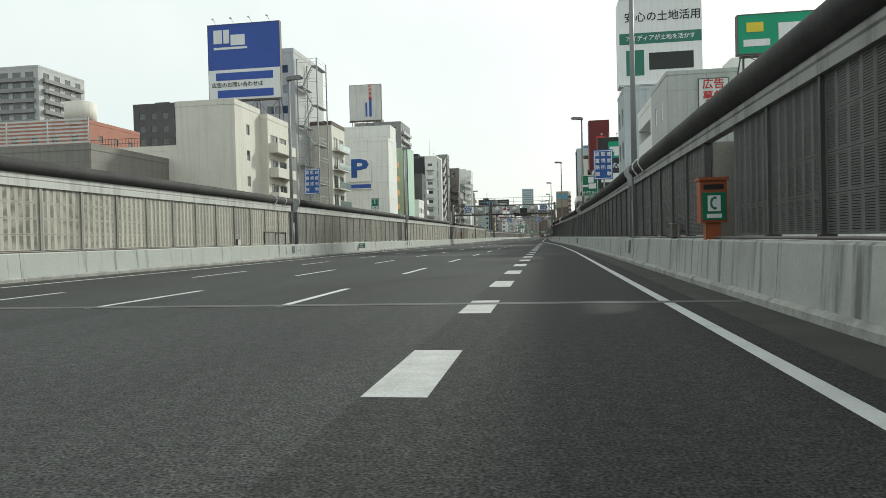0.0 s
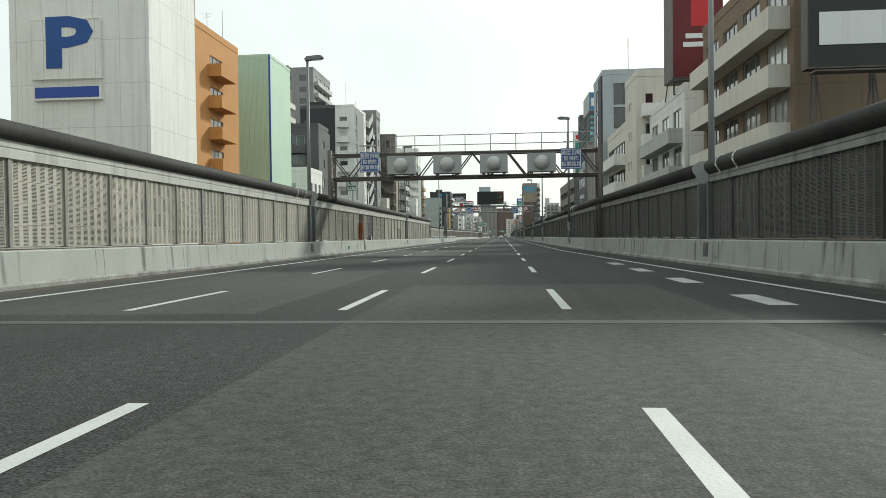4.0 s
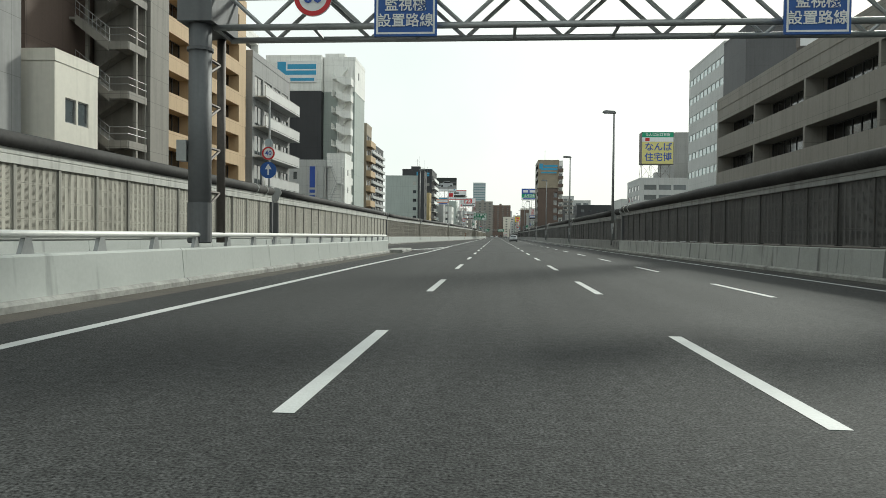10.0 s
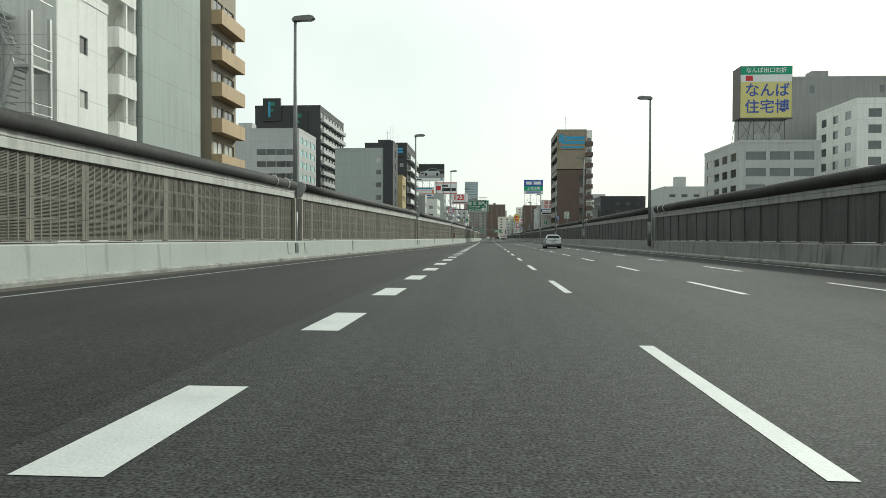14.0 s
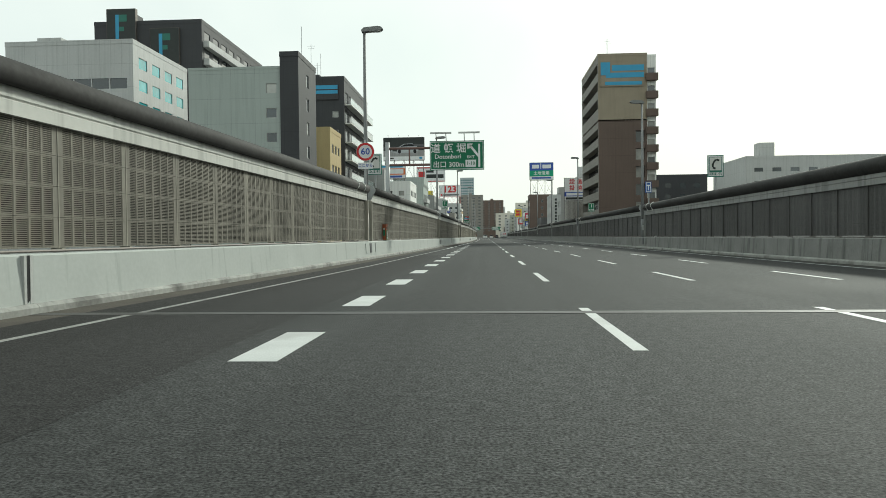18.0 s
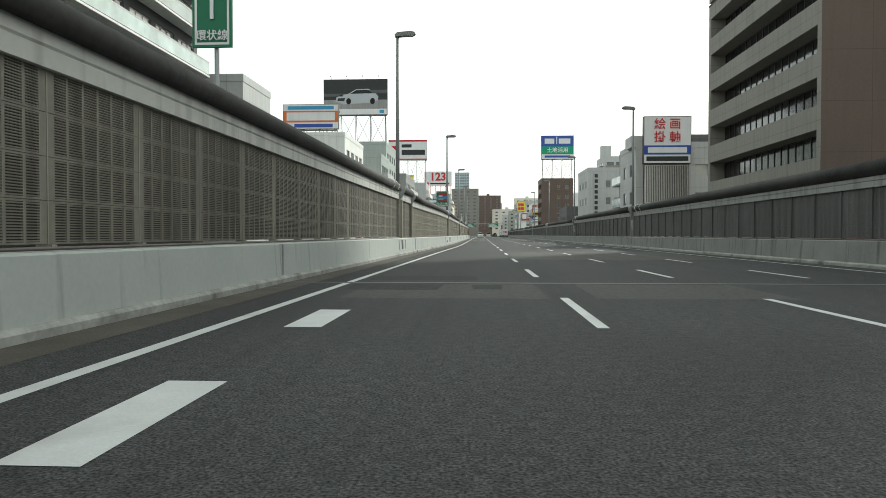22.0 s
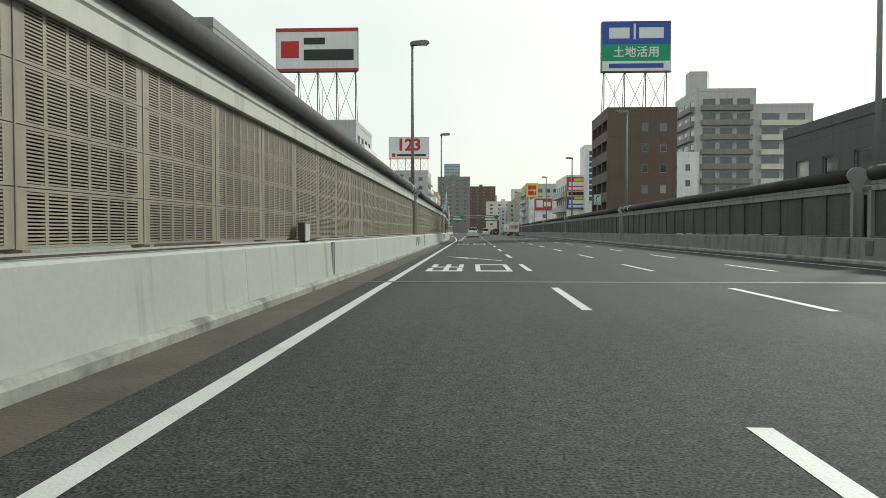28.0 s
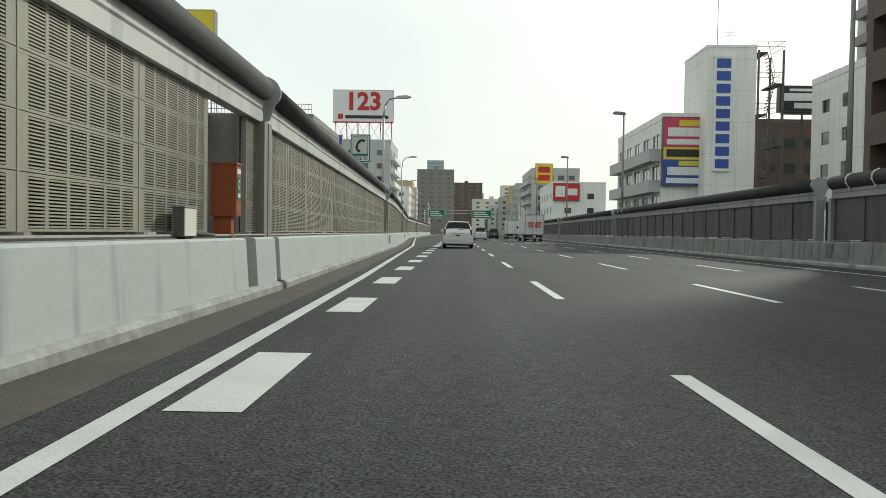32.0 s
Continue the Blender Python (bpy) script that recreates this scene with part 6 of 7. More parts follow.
board("white sign with blue capital letter for parking", -22.0, -17.2, 125.5, 12.1, 16.0, W_WHITE, name="wall_sign", category="sign", deep=0.35, frame=W_WHITE, bars=())
lettering("lettering", "P", 4.6, Matrix.Translation((-19.5, 125.47, 14.3)) @ UPRIGHT @ Matrix.Diagonal((1.45, 1.0, 1.0, 1)), BLUE, bpy.data.objects["wall_sign"])
board("blue lettering bar on a white parking tower", -21.9, -17.2, 125.5, 10.7, 11.6, W_WHITE, name="wall_sign", category="sign", deep=0.35, frame=W_WHITE, bars=((0.02, 0.98, 0.1, 0.9, NAVY),))
board("blue vertical lettering on a grey workshop wall", -26.4, -25.0, 322.0, 4.0, 12.8, W_LGREY, name="wall_sign", category="sign", deep=0.35, frame=W_LGREY, bars=((0.15, 0.8, 0.05, 0.42, NAVY), (0.15, 0.8, 0.46, 0.52, NAVY), (0.15, 0.8, 0.56, 0.96, NAVY)))
board("red and white rooftop sign with lettering bars", -26.1, -18.2, 545, 16.2, 19.6, ORANGE, legs=14.6, bands=((0.74, 1.0, WHITE), (0, 0.26, WHITE)), bars=((0.06, 0.94, 0.34, 0.68, WHITE), (0.2, 0.9, 0.05, 0.2, NAVY), (0.08, 0.92, 0.8, 0.94, LBLUE)))
rb = board("grey billboard picturing a silver saloon on a road", -30.0, -17.0, 588, 25.6, 32.7, DARKSIGN, legs=19.6, lamps=4, bands=((0, 0.16, WHITE), (0.16, 0.42, W_GREY)),
           bars=((0.05, 0.25, 0.05, 0.11, DARKSIGN), (0.88, 0.95, 0.04, 0.13, LBLUE), (0.0, 0.3, 0.52, 0.6, W_DGREY), (0.7, 1.0, 0.6, 0.7, W_DGREY)))
for nm, pts, m_, d_ in (("pictured_body", ((-27.6, 28.2), (-27.4, 29.1), (-26.4, 29.6), (-25.0, 29.8), (-23.4, 30.7), (-20.8, 30.8), (-19.4, 29.9), (-18.8, 29.2), (-18.9, 28.4), (-20.5, 27.9), (-26.0, 27.7)), CAR_SILVER, 0.03),
                        ("pictured_windows", ((-24.6, 29.8), (-23.3, 30.55), (-21.0, 30.6), (-20.0, 29.9)), CAR_GLASS, 0.036),
                        ("pictured_grille", ((-27.2, 28.4), (-27.1, 28.9), (-25.6, 29.0), (-25.8, 28.3)), DARKSIGN, 0.036)):
    part(nm, Shape().prism(pts, "y", 588 - d_, 588 - d_ + 0.012), m_, rb)
for cx in (-24.9, -20.0):
    part("pictured_wheel", Shape().prism([(cx + 0.5 * math.cos(k * math.tau / 16), 28.3 + 0.62 * math.sin(k * math.tau / 16)) for k in range(16)], "y", 587.955, 587.97), TYRE, rb)
board("white rooftop billboard with red bands and a red disc", -27.3, -15.1, 668, 25.0, 31.2, WHITE, legs=17.2, bands=((0.92, 1.0, RED), (0, 0.05, RED)), bars=((0.06, 0.28, 0.3, 0.7, RED), (0.34, 0.6, 0.62, 0.78, DARKSIGN), (0.34, 0.95, 0.24, 0.5, DARKSIGN)))
board("white rooftop billboard with large red numerals", -26.8, -13.0, 804, 26.2, 33.4, WHITE, legs=21.5, frame=RED, bars=((0.08, 0.16, 0.08, 0.24, RED), (0.2, 0.92, 0.1, 0.2, DARKSIGN)), texts=(("123", 0.5, 0.62, 5.6, RED),))
board("blue and green rooftop billboard on steel trestles", 21.5, 31.7, 672, 25.4, 32.8, WHITE, legs=18.4, deep=1.2,
      bands=((0.54, 1.0, NAVY), (0.2, 0.54, GREEN_L)), bars=((0.1, 0.4, 0.66, 0.88, WHITE), (0.46, 0.49, 0.64, 0.96, WHITE), (0.54, 0.9, 0.66, 0.88, WHITE), (0.1, 0.9, 0.06, 0.15, NAVY)), texts=(("土地活用", 0.5, 0.37, 1.75, WHITE),))
board("white gallery billboard with red characters and blue band", 19.5, 24.4, 522.4, 8.8, 13.7, WHITE, legs=None, bands=((0.18, 0.38, NAVY),), bars=((0.08, 0.92, 0.22, 0.34, WHITE), (0.05, 0.95, 0.04, 0.14, DARKSIGN)), texts=(("絵 画\n掛 軸", 0.5, 0.69, 1.25, RED),))
board("slatted white screen below a billboard", 19.6, 24.2, 522.6, 4.5, 8.6, OFFWHITE, name="slat_screen", category="screen", bars=tuple((0.04 + i * 0.04, 0.055 + i * 0.04, 0.02, 0.98, STEEL_DARK) for i in range(24)))
board("white sign box with red and dark logo bars", 26.2, 31.5, 553.4, 9.9, 12.4, WHITE, deep=4.0, frame=WHITE, bars=((0.08, 0.42, 0.55, 0.7, DARKSIGN), (0.08, 0.42, 0.2, 0.42, RED), (0.58, 0.92, 0.3, 0.7, RED)))
board("vertical dark lettering on a school wall", 22.2, 23.0, 572.2, 4.4, 12.2, W_LGREY, name="wall_sign", category="sign", deep=0.35, frame=W_LGREY, bars=tuple((0.15, 0.85, 0.03 + i * 0.122, 0.11 + i * 0.122, DARKSIGN) for i in range(8)))
board("pink and blue letting billboard with yellow panel", 21.6, 26.5, 711.2, 5.9, 12.4, PINK, deep=0.6, bands=((0.38, 0.56, YELLOW), (0, 0.38, NAVY)),
      bars=((0.3, 0.72, 0.87, 0.96, YELLOW), (0.08, 0.92, 0.72, 0.85, WHITE), (0.06, 0.94, 0.6, 0.68, WHITE), (0.06, 0.94, 0.42, 0.53, DARKSIGN), (0.3, 0.72, 0.29, 0.36, YELLOW), (0.08, 0.92, 0.15, 0.27, WHITE), (0.06, 0.94, 0.03, 0.11, WHITE)))
board("blue vertical lettering on a white sign tower", 25.7, 27.3, 709.4, 7.2, 17.8, W_WHITE, name="wall_sign", category="sign", deep=0.35, frame=W_WHITE, bars=tuple((0.1, 0.9, 0.02 + i * 0.11, 0.1 + i * 0.11, NAVY) for i in range(9)))
board("black rooftop sign with white lettering bars", 33.8, 38.6, 714, 13.6, 16.1, DARKSIGN, legs=-9.0, bars=((0.05, 0.95, 0.42, 0.72, WHITE), (0.3, 0.7, 0.12, 0.34, WHITE), (0.2, 0.8, 0.8, 0.9, WHITE)))
board("yellow roadside billboard with a blue letter shape", -27.9, -24.3, 718, 19.6, 24.3, YELLOW, legs=12.6, deep=1.0, bars=((0.3, 0.72, 0.1, 0.6, NAVY),))
board("red slanted banner sign with white brush strokes", 22.0, 27.4, 789.5, 8.1, 11.6, RED, legs=None, bars=((0.08, 0.45, 0.2, 0.85, WHITE), (0.52, 0.92, 0.3, 0.7, WHITE)))
board("yellow pillar sign with red lettering", 21.2, 25.4, 816, 13.4, 18.3, YELLOW, legs=-9.0, bars=((0.15, 0.85, 0.55, 0.85, RED), (0.15, 0.85, 0.15, 0.45, RED)))
board("dark blue shop sign at the roadside", -22.0, -17.5, 760, 14.0, 17.0, NAVY, legs=10.5, bars=((0.1, 0.9, 0.5, 0.85, WHITE), (0.1, 0.6, 0.15, 0.4, WHITE)))
board("white management sign on an ochre house", -26.6, -23.2, 466.7, 12.6, 16.0, WHITE, deep=0.4, name="wall_sign", category="sign", texts=(("管理", 0.5, 0.5, 1.1, DARKSIGN),))


# road signs -----------------------------------------------------------------
def plate(root, x0, x1, y, z0, z1, base, border=WHITE):
    p = part("sign_plate", box(x0, x1, y, y + 0.06, z0, z1), base, root)
    t = 0.045
    part("plate_border", Shape().box(x0 + 0.05, x1 - 0.05, y - 0.006, y, z0 + 0.05, z0 + 0.05 + t).box(x0 + 0.05, x1 - 0.05, y - 0.006, y, z1 - 0.05 - t, z1 - 0.05)
         .box(x0 + 0.05, x0 + 0.05 + t, y - 0.006, y, z0 + 0.05 + t, z1 - 0.05 - t).box(x1 - 0.05 - t, x1 - 0.05, y - 0.006, y, z0 + 0.05 + t, z1 - 0.05 - t), border, root)
    return p


def words_on(root, s, x, y, z, size, m=WHITE):
    return lettering("lettering", s, size, Matrix.Translation((x, y - 0.012, z)) @ UPRIGHT, m, root)


def disc(root, name, x, y, z, r, m, d=0.0, ring=0.0):
    n, s = 32, Shape()
    if ring:
        o = [(x + r * math.cos(k * math.tau / n), z + r * math.sin(k * math.tau / n)) for k in range(n)]
        i = [(x + ring * math.cos(k * math.tau / n), z + ring * math.sin(k * math.tau / n)) for k in range(n)]
        for k in range(n):
            a, b, c, e = o[k], o[(k + 1) % n], i[(k + 1) % n], i[k]
            s.quad((a[0], y - d, a[1]), (b[0], y - d, b[1]), (c[0], y - d, c[1]), (e[0], y - d, e[1]))
    else:
        s.prism([(x + r * math.cos(k * math.tau / n), z + r * math.sin(k * math.tau / n)) for k in range(n)], "y", y - d, y - d + 0.03)
    return part(name, s, m, root)


def speed_sign(root, x, y, z, r, number):
    disc(root, "sign_disc", x, y, z, r, WHITE)
    disc(root, "red_ring", x, y, z, r * 0.98, RED, 0.008, ring=r * 0.74)
    lettering("lettering", number, r * 1.02, Matrix.Translation((x, y - 0.016, z)) @ UPRIGHT, NAVY, root)


def truss(root, x0, x1, y0, y1, z0, z1, m, bay=1.25):
    """Box girder of round tubes: four chords, zigzag diagonals and posts."""
    for y in (y0, y1):
        for z in (z0, z1):
            part("chord", Shape().tube((x0, y, z), (x1, y, z), 0.08, 8), m, root, smooth=True)
    n = max(2, round((x1 - x0) / bay))
    for y in (y0, y1):
        for i in range(n):
            a, b = x0 + (x1 - x0) * i / n, x0 + (x1 - x0) * (i + 1) / n
            za, zb = (z0, z1) if i % 2 else (z1, z0)
            part("diagonal", Shape().tube((a, y, za), (b, y, zb), 0.05, 6), m, root)
    for i in range(0, n + 1, 2):
        a = x0 + (x1 - x0) * i / n
        part("cross_tube", Shape().tube((a, y0, z1), (a, y1, z1), 0.04, 6).tube((a, y0, z0), (a, y1, z0), 0.04, 6), m, root)


def legs_of(root, x, y0, y1, ztop, m):
    for y in (y0, y1):
        part("leg", Shape().tube((x, y, 0.0), (x, y, ztop), 0.17, 12), m, root, smooth=True)
    for k in range(int((ztop - 0.6) / 1.0)):
        z = 0.6 + k
        part("leg_brace", Shape().tube((x, y0, z), (x, y1, z + (0.9 if k % 2 else 0.05)), 0.05, 6).tube((x, y0, z + (0.05 if k % 2 else 0.9)), (x, y1, z + 0.9), 0.04, 6), m, root)


def blue_plate(root, x0, x1, y, z0, z1, size):
    plate(root, x0, x1, y, z0, z1, BLUE)
    words_on(root, "速度自動\n監視機\n設置路線", (x0 + x1) / 2, y - 0.006, (z0 + z1) / 2, size)
    part("plate_lamp", Shape().box(x0 + 0.1, x1 - 0.1, y - 0.75, y - 0.55, z1 + 0.32, z1 + 0.4).tube(((x0 + x1) / 2 - 0.3, y - 0.6, z1 + 0.34), ((x0 + x1) / 2 - 0.3, y + 0.1, z1 - 0.1), 0.03, 6).tube(((x0 + x1) / 2 + 0.3, y - 0.6, z1 + 0.34), ((x0 + x1) / 2 + 0.3, y + 0.1, z1 - 0.1), 0.03, 6), GALV_LIGHT, root)


# speed camera gantry
g1 = thing("speed_camera_gantry", "brown steel gantry with four round camera housings and blue signs", "gantry", at=(7, 130, 0))
truss(g1, -2.6, 16.2, 129.4, 130.6, 5.35, 7.0, STEEL_DARK)
part("catwalk_deck", box(-2.4, 16.0, 129.2, 130.8, 5.22, 5.28), STEEL_DARK, g1)
for z in (7.7, 8.4):
    part("guard_rail", Shape().tube((1.5, 130.6, z), (15.9, 130.6, z), 0.03, 6), GALV, g1)
for i in range(9):
    part("guard_post", Shape().tube((1.5 + i * 1.8, 130.6, 7.0), (1.5 + i * 1.8, 130.6, 8.4), 0.03, 6), GALV, g1)
for x in (-2.6, 16.2):
    legs_of(g1, x, 129.3, 130.7, 7.3, STEEL_DARK)
for x in (2.55, 5.75, 8.95, 12.2):
    h = part("camera_housing", box(x - 0.95, x + 0.95, 128.6, 129.5, 5.5, 6.75), GALV, g1)
    dome = Shape()
    prev = None
    for k in range(5):
        a = k / 4 * math.pi / 2
        r, yy = 0.52 * math.cos(a), 128.58 - 0.42 * math.sin(a)
        if prev:
            dome.tube((x, prev[1], 6.1), (x, yy, 6.1), max(prev[0], 0.01), 16, max(r, 0.01), cap=False)
        prev = (r, yy)
    part("camera_dome", dome, GALV_LIGHT, h, smooth=True)
    part("housing_foot", Shape().box(x - 0.8, x - 0.6, 128.7, 129.4, 5.28, 5.5).box(x + 0.6, x + 0.8, 128.7, 129.4, 5.28, 5.5), STEEL_DARK, h)
blue_plate(g1, -0.35, 1.0, 128.9, 5.7, 7.1, 0.34)
blue_plate(g1, 13.5, 14.9, 128.9, 5.65, 7.05, 0.34)

# message board gantry
g2 = thing("message_gantry", "grey steel truss gantry with an unlit message board and signs", "gantry", at=(7, 225, 0))
truss(g2, -2.0, 16.2, 224.5, 225.6, 6.15, 7.25, GALV)
for x, z0 in ((-2.3, 0.92), (16.4, 0.0)):
    part("leg", Shape().tube((x, 224.4, z0), (x, 224.4, 6.2), 0.27, 20), STEEL_GREY, g2, "stout weathered grey tubular leg", smooth=True)
    part("leg_collar", Shape().tube((x, 224.4, 5.55), (x, 224.4, 5.63), 0.31, 20), STEEL_GREY, g2)
    part("leg_collar", Shape().tube((x, 224.4, 0.95), (x, 224.4, 1.9), 0.285, 20), STEEL_GREY, g2)
    part("leg_head", box(x - 0.42, x + 0.42, 224.05, 225.75, 6.2, 7.35), STEEL_GREY, g2)
    part("rear_leg", Shape().tube((x, 225.7, z0), (x, 225.7, 6.2), 0.11, 12), STEEL_DARK, g2, smooth=True)
    for i in range(9):
        z = 1.1 + i * 0.55
        part("leg_brace", Shape().tube((x, 224.5, z), (x, 225.7, z + (0.6 if i % 2 else 0.0)), 0.04, 6), STEEL_DARK, g2)
    part("switch_box", box(x - 0.5, x - 0.26, 224.2, 224.5, 2.9, 3.4), GALV, g2)
part("board_cabinet", box(4.36, 9.7, 224.6, 225.6, 7.78, 10.3), LED_OFF, g2, "black unlit message board")
part("board_rim", Shape().box(4.3, 9.76, 224.56, 225.64, 7.72, 7.78).box(4.3, 9.76, 224.56, 225.64, 10.3, 10.36).box(4.3, 4.36, 224.56, 225.64, 7.78, 10.3).box(9.7, 9.76, 224.56, 225.64, 7.78, 10.3), STEEL_DARK, g2)
part("board_divider", Shape().box(8.52, 8.55, 224.585, 224.6, 7.78, 10.3).box(8.55, 9.7, 224.585, 224.6, 9.02, 9.05), LED_GREEN, g2)
words_on(g2, "大 堀\nまで", 9.1, 224.59, 9.9, 0.36, LED_RED)
words_on(g2, "15分", 9.15, 224.59, 9.28, 0.4, LED_GREEN)
words_on(g2, "堺\nまで", 9.1, 224.59, 8.62, 0.36, LED_RED)
words_on(g2, "20分", 9.15, 224.59, 8.0, 0.4, LED_GREEN)
part("maintenance_deck", box(-0.8, 10.7, 224.2, 225.9, 7.4, 7.5), STEEL_DARK, g2)
for z in (7.9, 8.3):
    part("guard_rail", Shape().tube((-0.75, 224.25, z), (3.6, 224.25, z), 0.025, 6), STEEL_DARK, g2)
    part("guard_rail", Shape().tube((9.9, 224.25, z), (10.65, 224.25, z), 0.025, 6), STEEL_DARK, g2)
for x in (-0.75, 0.3, 1.4, 2.5, 3.6, 9.95, 10.65):
    part("guard_post", Shape().tube((x, 224.25, 7.5), (x, 224.25, 8.3), 0.025, 6), STEEL_DARK, g2)
part("control_box", box(9.85, 10.3, 224.5, 225.2, 7.55, 8.15), GALV_LIGHT, g2)
blue_plate(g2, 1.97, 3.45, 224.25, 5.83, 7.26, 0.33)
blue_plate(g2, 11.29, 12.74, 224.25, 5.78, 7.21, 0.33)
speed_sign(g2, 0.5, 224.25, 6.78, 0.46, "60")
speed_sign(g2, 14.25, 224.25, 6.72, 0.46, "60")

# exit sign on a cantilever
g3 = thing("exit_sign", "green overhead exit sign on a cantilever arm over the road", "road sign", at=(-5, 418, 0))
part("mast", Shape().tube((-5.0, 418.3, 0.4), (-5.0, 418.3, 8.0), 0.2, 14, 0.15), GALV, g3, smooth=True)
for z in (6.35, 7.55):
    part("arm", Shape().tube((-5.0, 418.3, z), (1.5, 418.3, z), 0.09, 10), STEEL_BROWN, g3, smooth=True)
part("arm_brace", Shape().tube((-3.4, 418.3, 6.35), (-3.4, 418.3, 7.55), 0.06, 8), STEEL_BROWN, g3)
plate(g3, -1.9, 2.0, 418.0, 5.9, 8.0, GREEN)
words_on(g3, "道 頓 堀", -0.55, 417.99, 7.42, 0.72)
words_on(g3, "Dotonbori", -0.6, 417.99, 6.86, 0.44)
words_on(g3, "出口 300m", -0.55, 417.99, 6.28, 0.5)
words_on(g3, "EXIT", 1.05, 417.99, 6.82, 0.27)
part("exit_number_plate", box(0.66, 1.42, 417.985, 417.993, 6.1, 6.62), WHITE, g3)
words_on(g3, "1-10", 1.04, 417.985, 6.36, 0.34, GREEN)
part("exit_arrow", Shape().box(1.58, 1.72, 417.985, 417.993, 6.1, 7.75).quad((1.6, 417.986, 6.75), (1.6, 417.986, 7.0), (1.05, 417.986, 7.72), (0.92, 417.986, 7.6)).quad((0.8, 417.986, 7.78), (0.8, 417.986, 7.4), (1.0, 417.986, 7.45), (1.2, 417.986, 7.78)), WHITE, g3)
for x0 in (-1.8, 0.2):
    part("sign_lamp", Shape().box(x0, x0 + 1.5, 417.2, 417.4, 8.42, 8.52).tube((x0 + 0.4, 417.3, 8.42), (x0 + 0.4, 418.0, 7.95), 0.03, 6).tube((x0 + 1.1, 417.3, 8.42), (x0 + 1.1, 418.0, 7.95), 0.03, 6), GALV_LIGHT, g3)

# speed limit sign on the lamp post
g4 = thing("speed_limit_sign", "round speed limit sign with a small white plate on a post", "road sign", at=(-4.3, 404.5, 4))
part("sign_post", Shape().tube((-4.3, 404.72, 0.6), (-4.3, 404.72, 6.3), 0.06, 10), GALV, g4)
speed_sign(g4, -4.25, 404.5, 5.65, 0.48, "60")
part("small_plate", box(-4.65, -3.85, 404.5, 404.53, 4.75, 5.08), WHITE, g4)
words_on(g4, "ここから", -4.25, 404.5, 4.92, 0.2, NAVY)
g5 = thing("ramp_sign", "round speed limit and blue arrow signs on a tall post", "road sign", at=(-9.4, 250.7, 4))
part("sign_post", Shape().tube((-9.4, 250.9, 0.6), (-9.4, 250.9, 9.5), 0.07, 10), GALV, g5)
speed_sign(g5, -9.4, 250.7, 6.2, 0.42, "40")
disc(g5, "blue_disc", -9.4, 250.7, 5.15, 0.52, BLUE)
part("white_arrow", Shape().box(-9.45, -9.35, 250.685, 250.697, 4.85, 5.3).quad((-9.62, 250.69, 5.2), (-9.18, 250.69, 5.2), (-9.38, 250.69, 5.52), (-9.42, 250.69, 5.52)), WHITE, g5)
disc(g5, "end_disc", -9.4, 250.7, 6.85, 0.26, W_BLUEGREY)


def wall_sign(name, label, x, y, z0, w, h, base, texts=(), shapes=(), post=True):
    """A plate on a bent post that stands behind the noise wall."""
    root = thing(name, label, "road sign", at=(x, y, z0))
    plate(root, x - w / 2, x + w / 2, y, z0, z0 + h, base)
    for s, dx, dz, size, m in texts:
        words_on(root, s, x + dx, y - 0.006, z0 + dz, size, m)
    for n_, (u0, u1, v0, v1, m) in enumerate(shapes):
        part("pictogram", box(x - w / 2 + u0 * w, x - w / 2 + u1 * w, y - 0.012 - 0.004 * n_, y - 0.004, z0 + v0 * h, z0 + v1 * h), m, root)
    if post:
        part("sign_post", Shape().tube((x + 0.05, y + 0.12, 1.0), (x + 0.05, y + 0.12, z0 + h * 0.8), 0.05, 8), GALV, root)
    return root


vert = "速度自動", "監視機", "設置路線"
for x, y in ((-2.35, 49.8), (18.5, 45.6)):
    r_ = wall_sign("speed_camera_sign", "blue sign with columns of white characters above the wall", x, y, 4.6, 1.2, 1.9, BLUE)
    for i, s in enumerate(vert):
        for j, c in enumerate(s):
            words_on(r_, c, x + 0.36 - i * 0.36, y - 0.006, 6.2 - j * 0.42, 0.29)
wall_sign("courtesy_sign", "green sign with a white smiling driver pictogram", 18.75, 64.0, 4.6, 1.5, 1.9, GREEN, texts=(("ゆずりあい", 0, 0.28, 0.27, WHITE),), shapes=((0.4, 0.72, 0.62, 0.9, WHITE), (0.42, 0.85, 0.34, 0.58, WHITE), (0.08, 0.4, 0.42, 0.52, WHITE)))
for x, y, z in ((-2.3, 68.5, 4.2), (15.9, 460, 4.2)):
    wall_sign("route_marker", "green shield route marker with white numeral", x, y, z, 0.8, 1.1, GREEN, texts=(("1", 0, 0.74, 0.6, WHITE), ("環状線", 0, 0.22, 0.22, WHITE)))
wall_sign("route_marker", "green shield route marker with white numeral", -3.3, 460.4, 4.85, 0.8, 1.1, GREEN, texts=(("1", 0, 0.74, 0.6, WHITE), ("環状線", 0, 0.22, 0.22, WHITE)))
wall_sign("collision_warning_sign", "green sign with a red burst and two blue cars", -2.0, 520.2, 4.1, 1.3, 1.6, GREEN, texts=(("追突注意", 0, 0.26, 0.27, WHITE),),
          shapes=((0.2, 0.85, 0.38, 0.88, RED), (0.1, 0.6, 0.48, 0.62, LBLUE), (0.18, 0.52, 0.62, 0.74, LBLUE), (0.6, 0.9, 0.5, 0.68, LBLUE), (0.2, 0.5, 0.64, 0.71, WHITE), (0.12, 0.6, 0.46, 0.5, WHITE)))
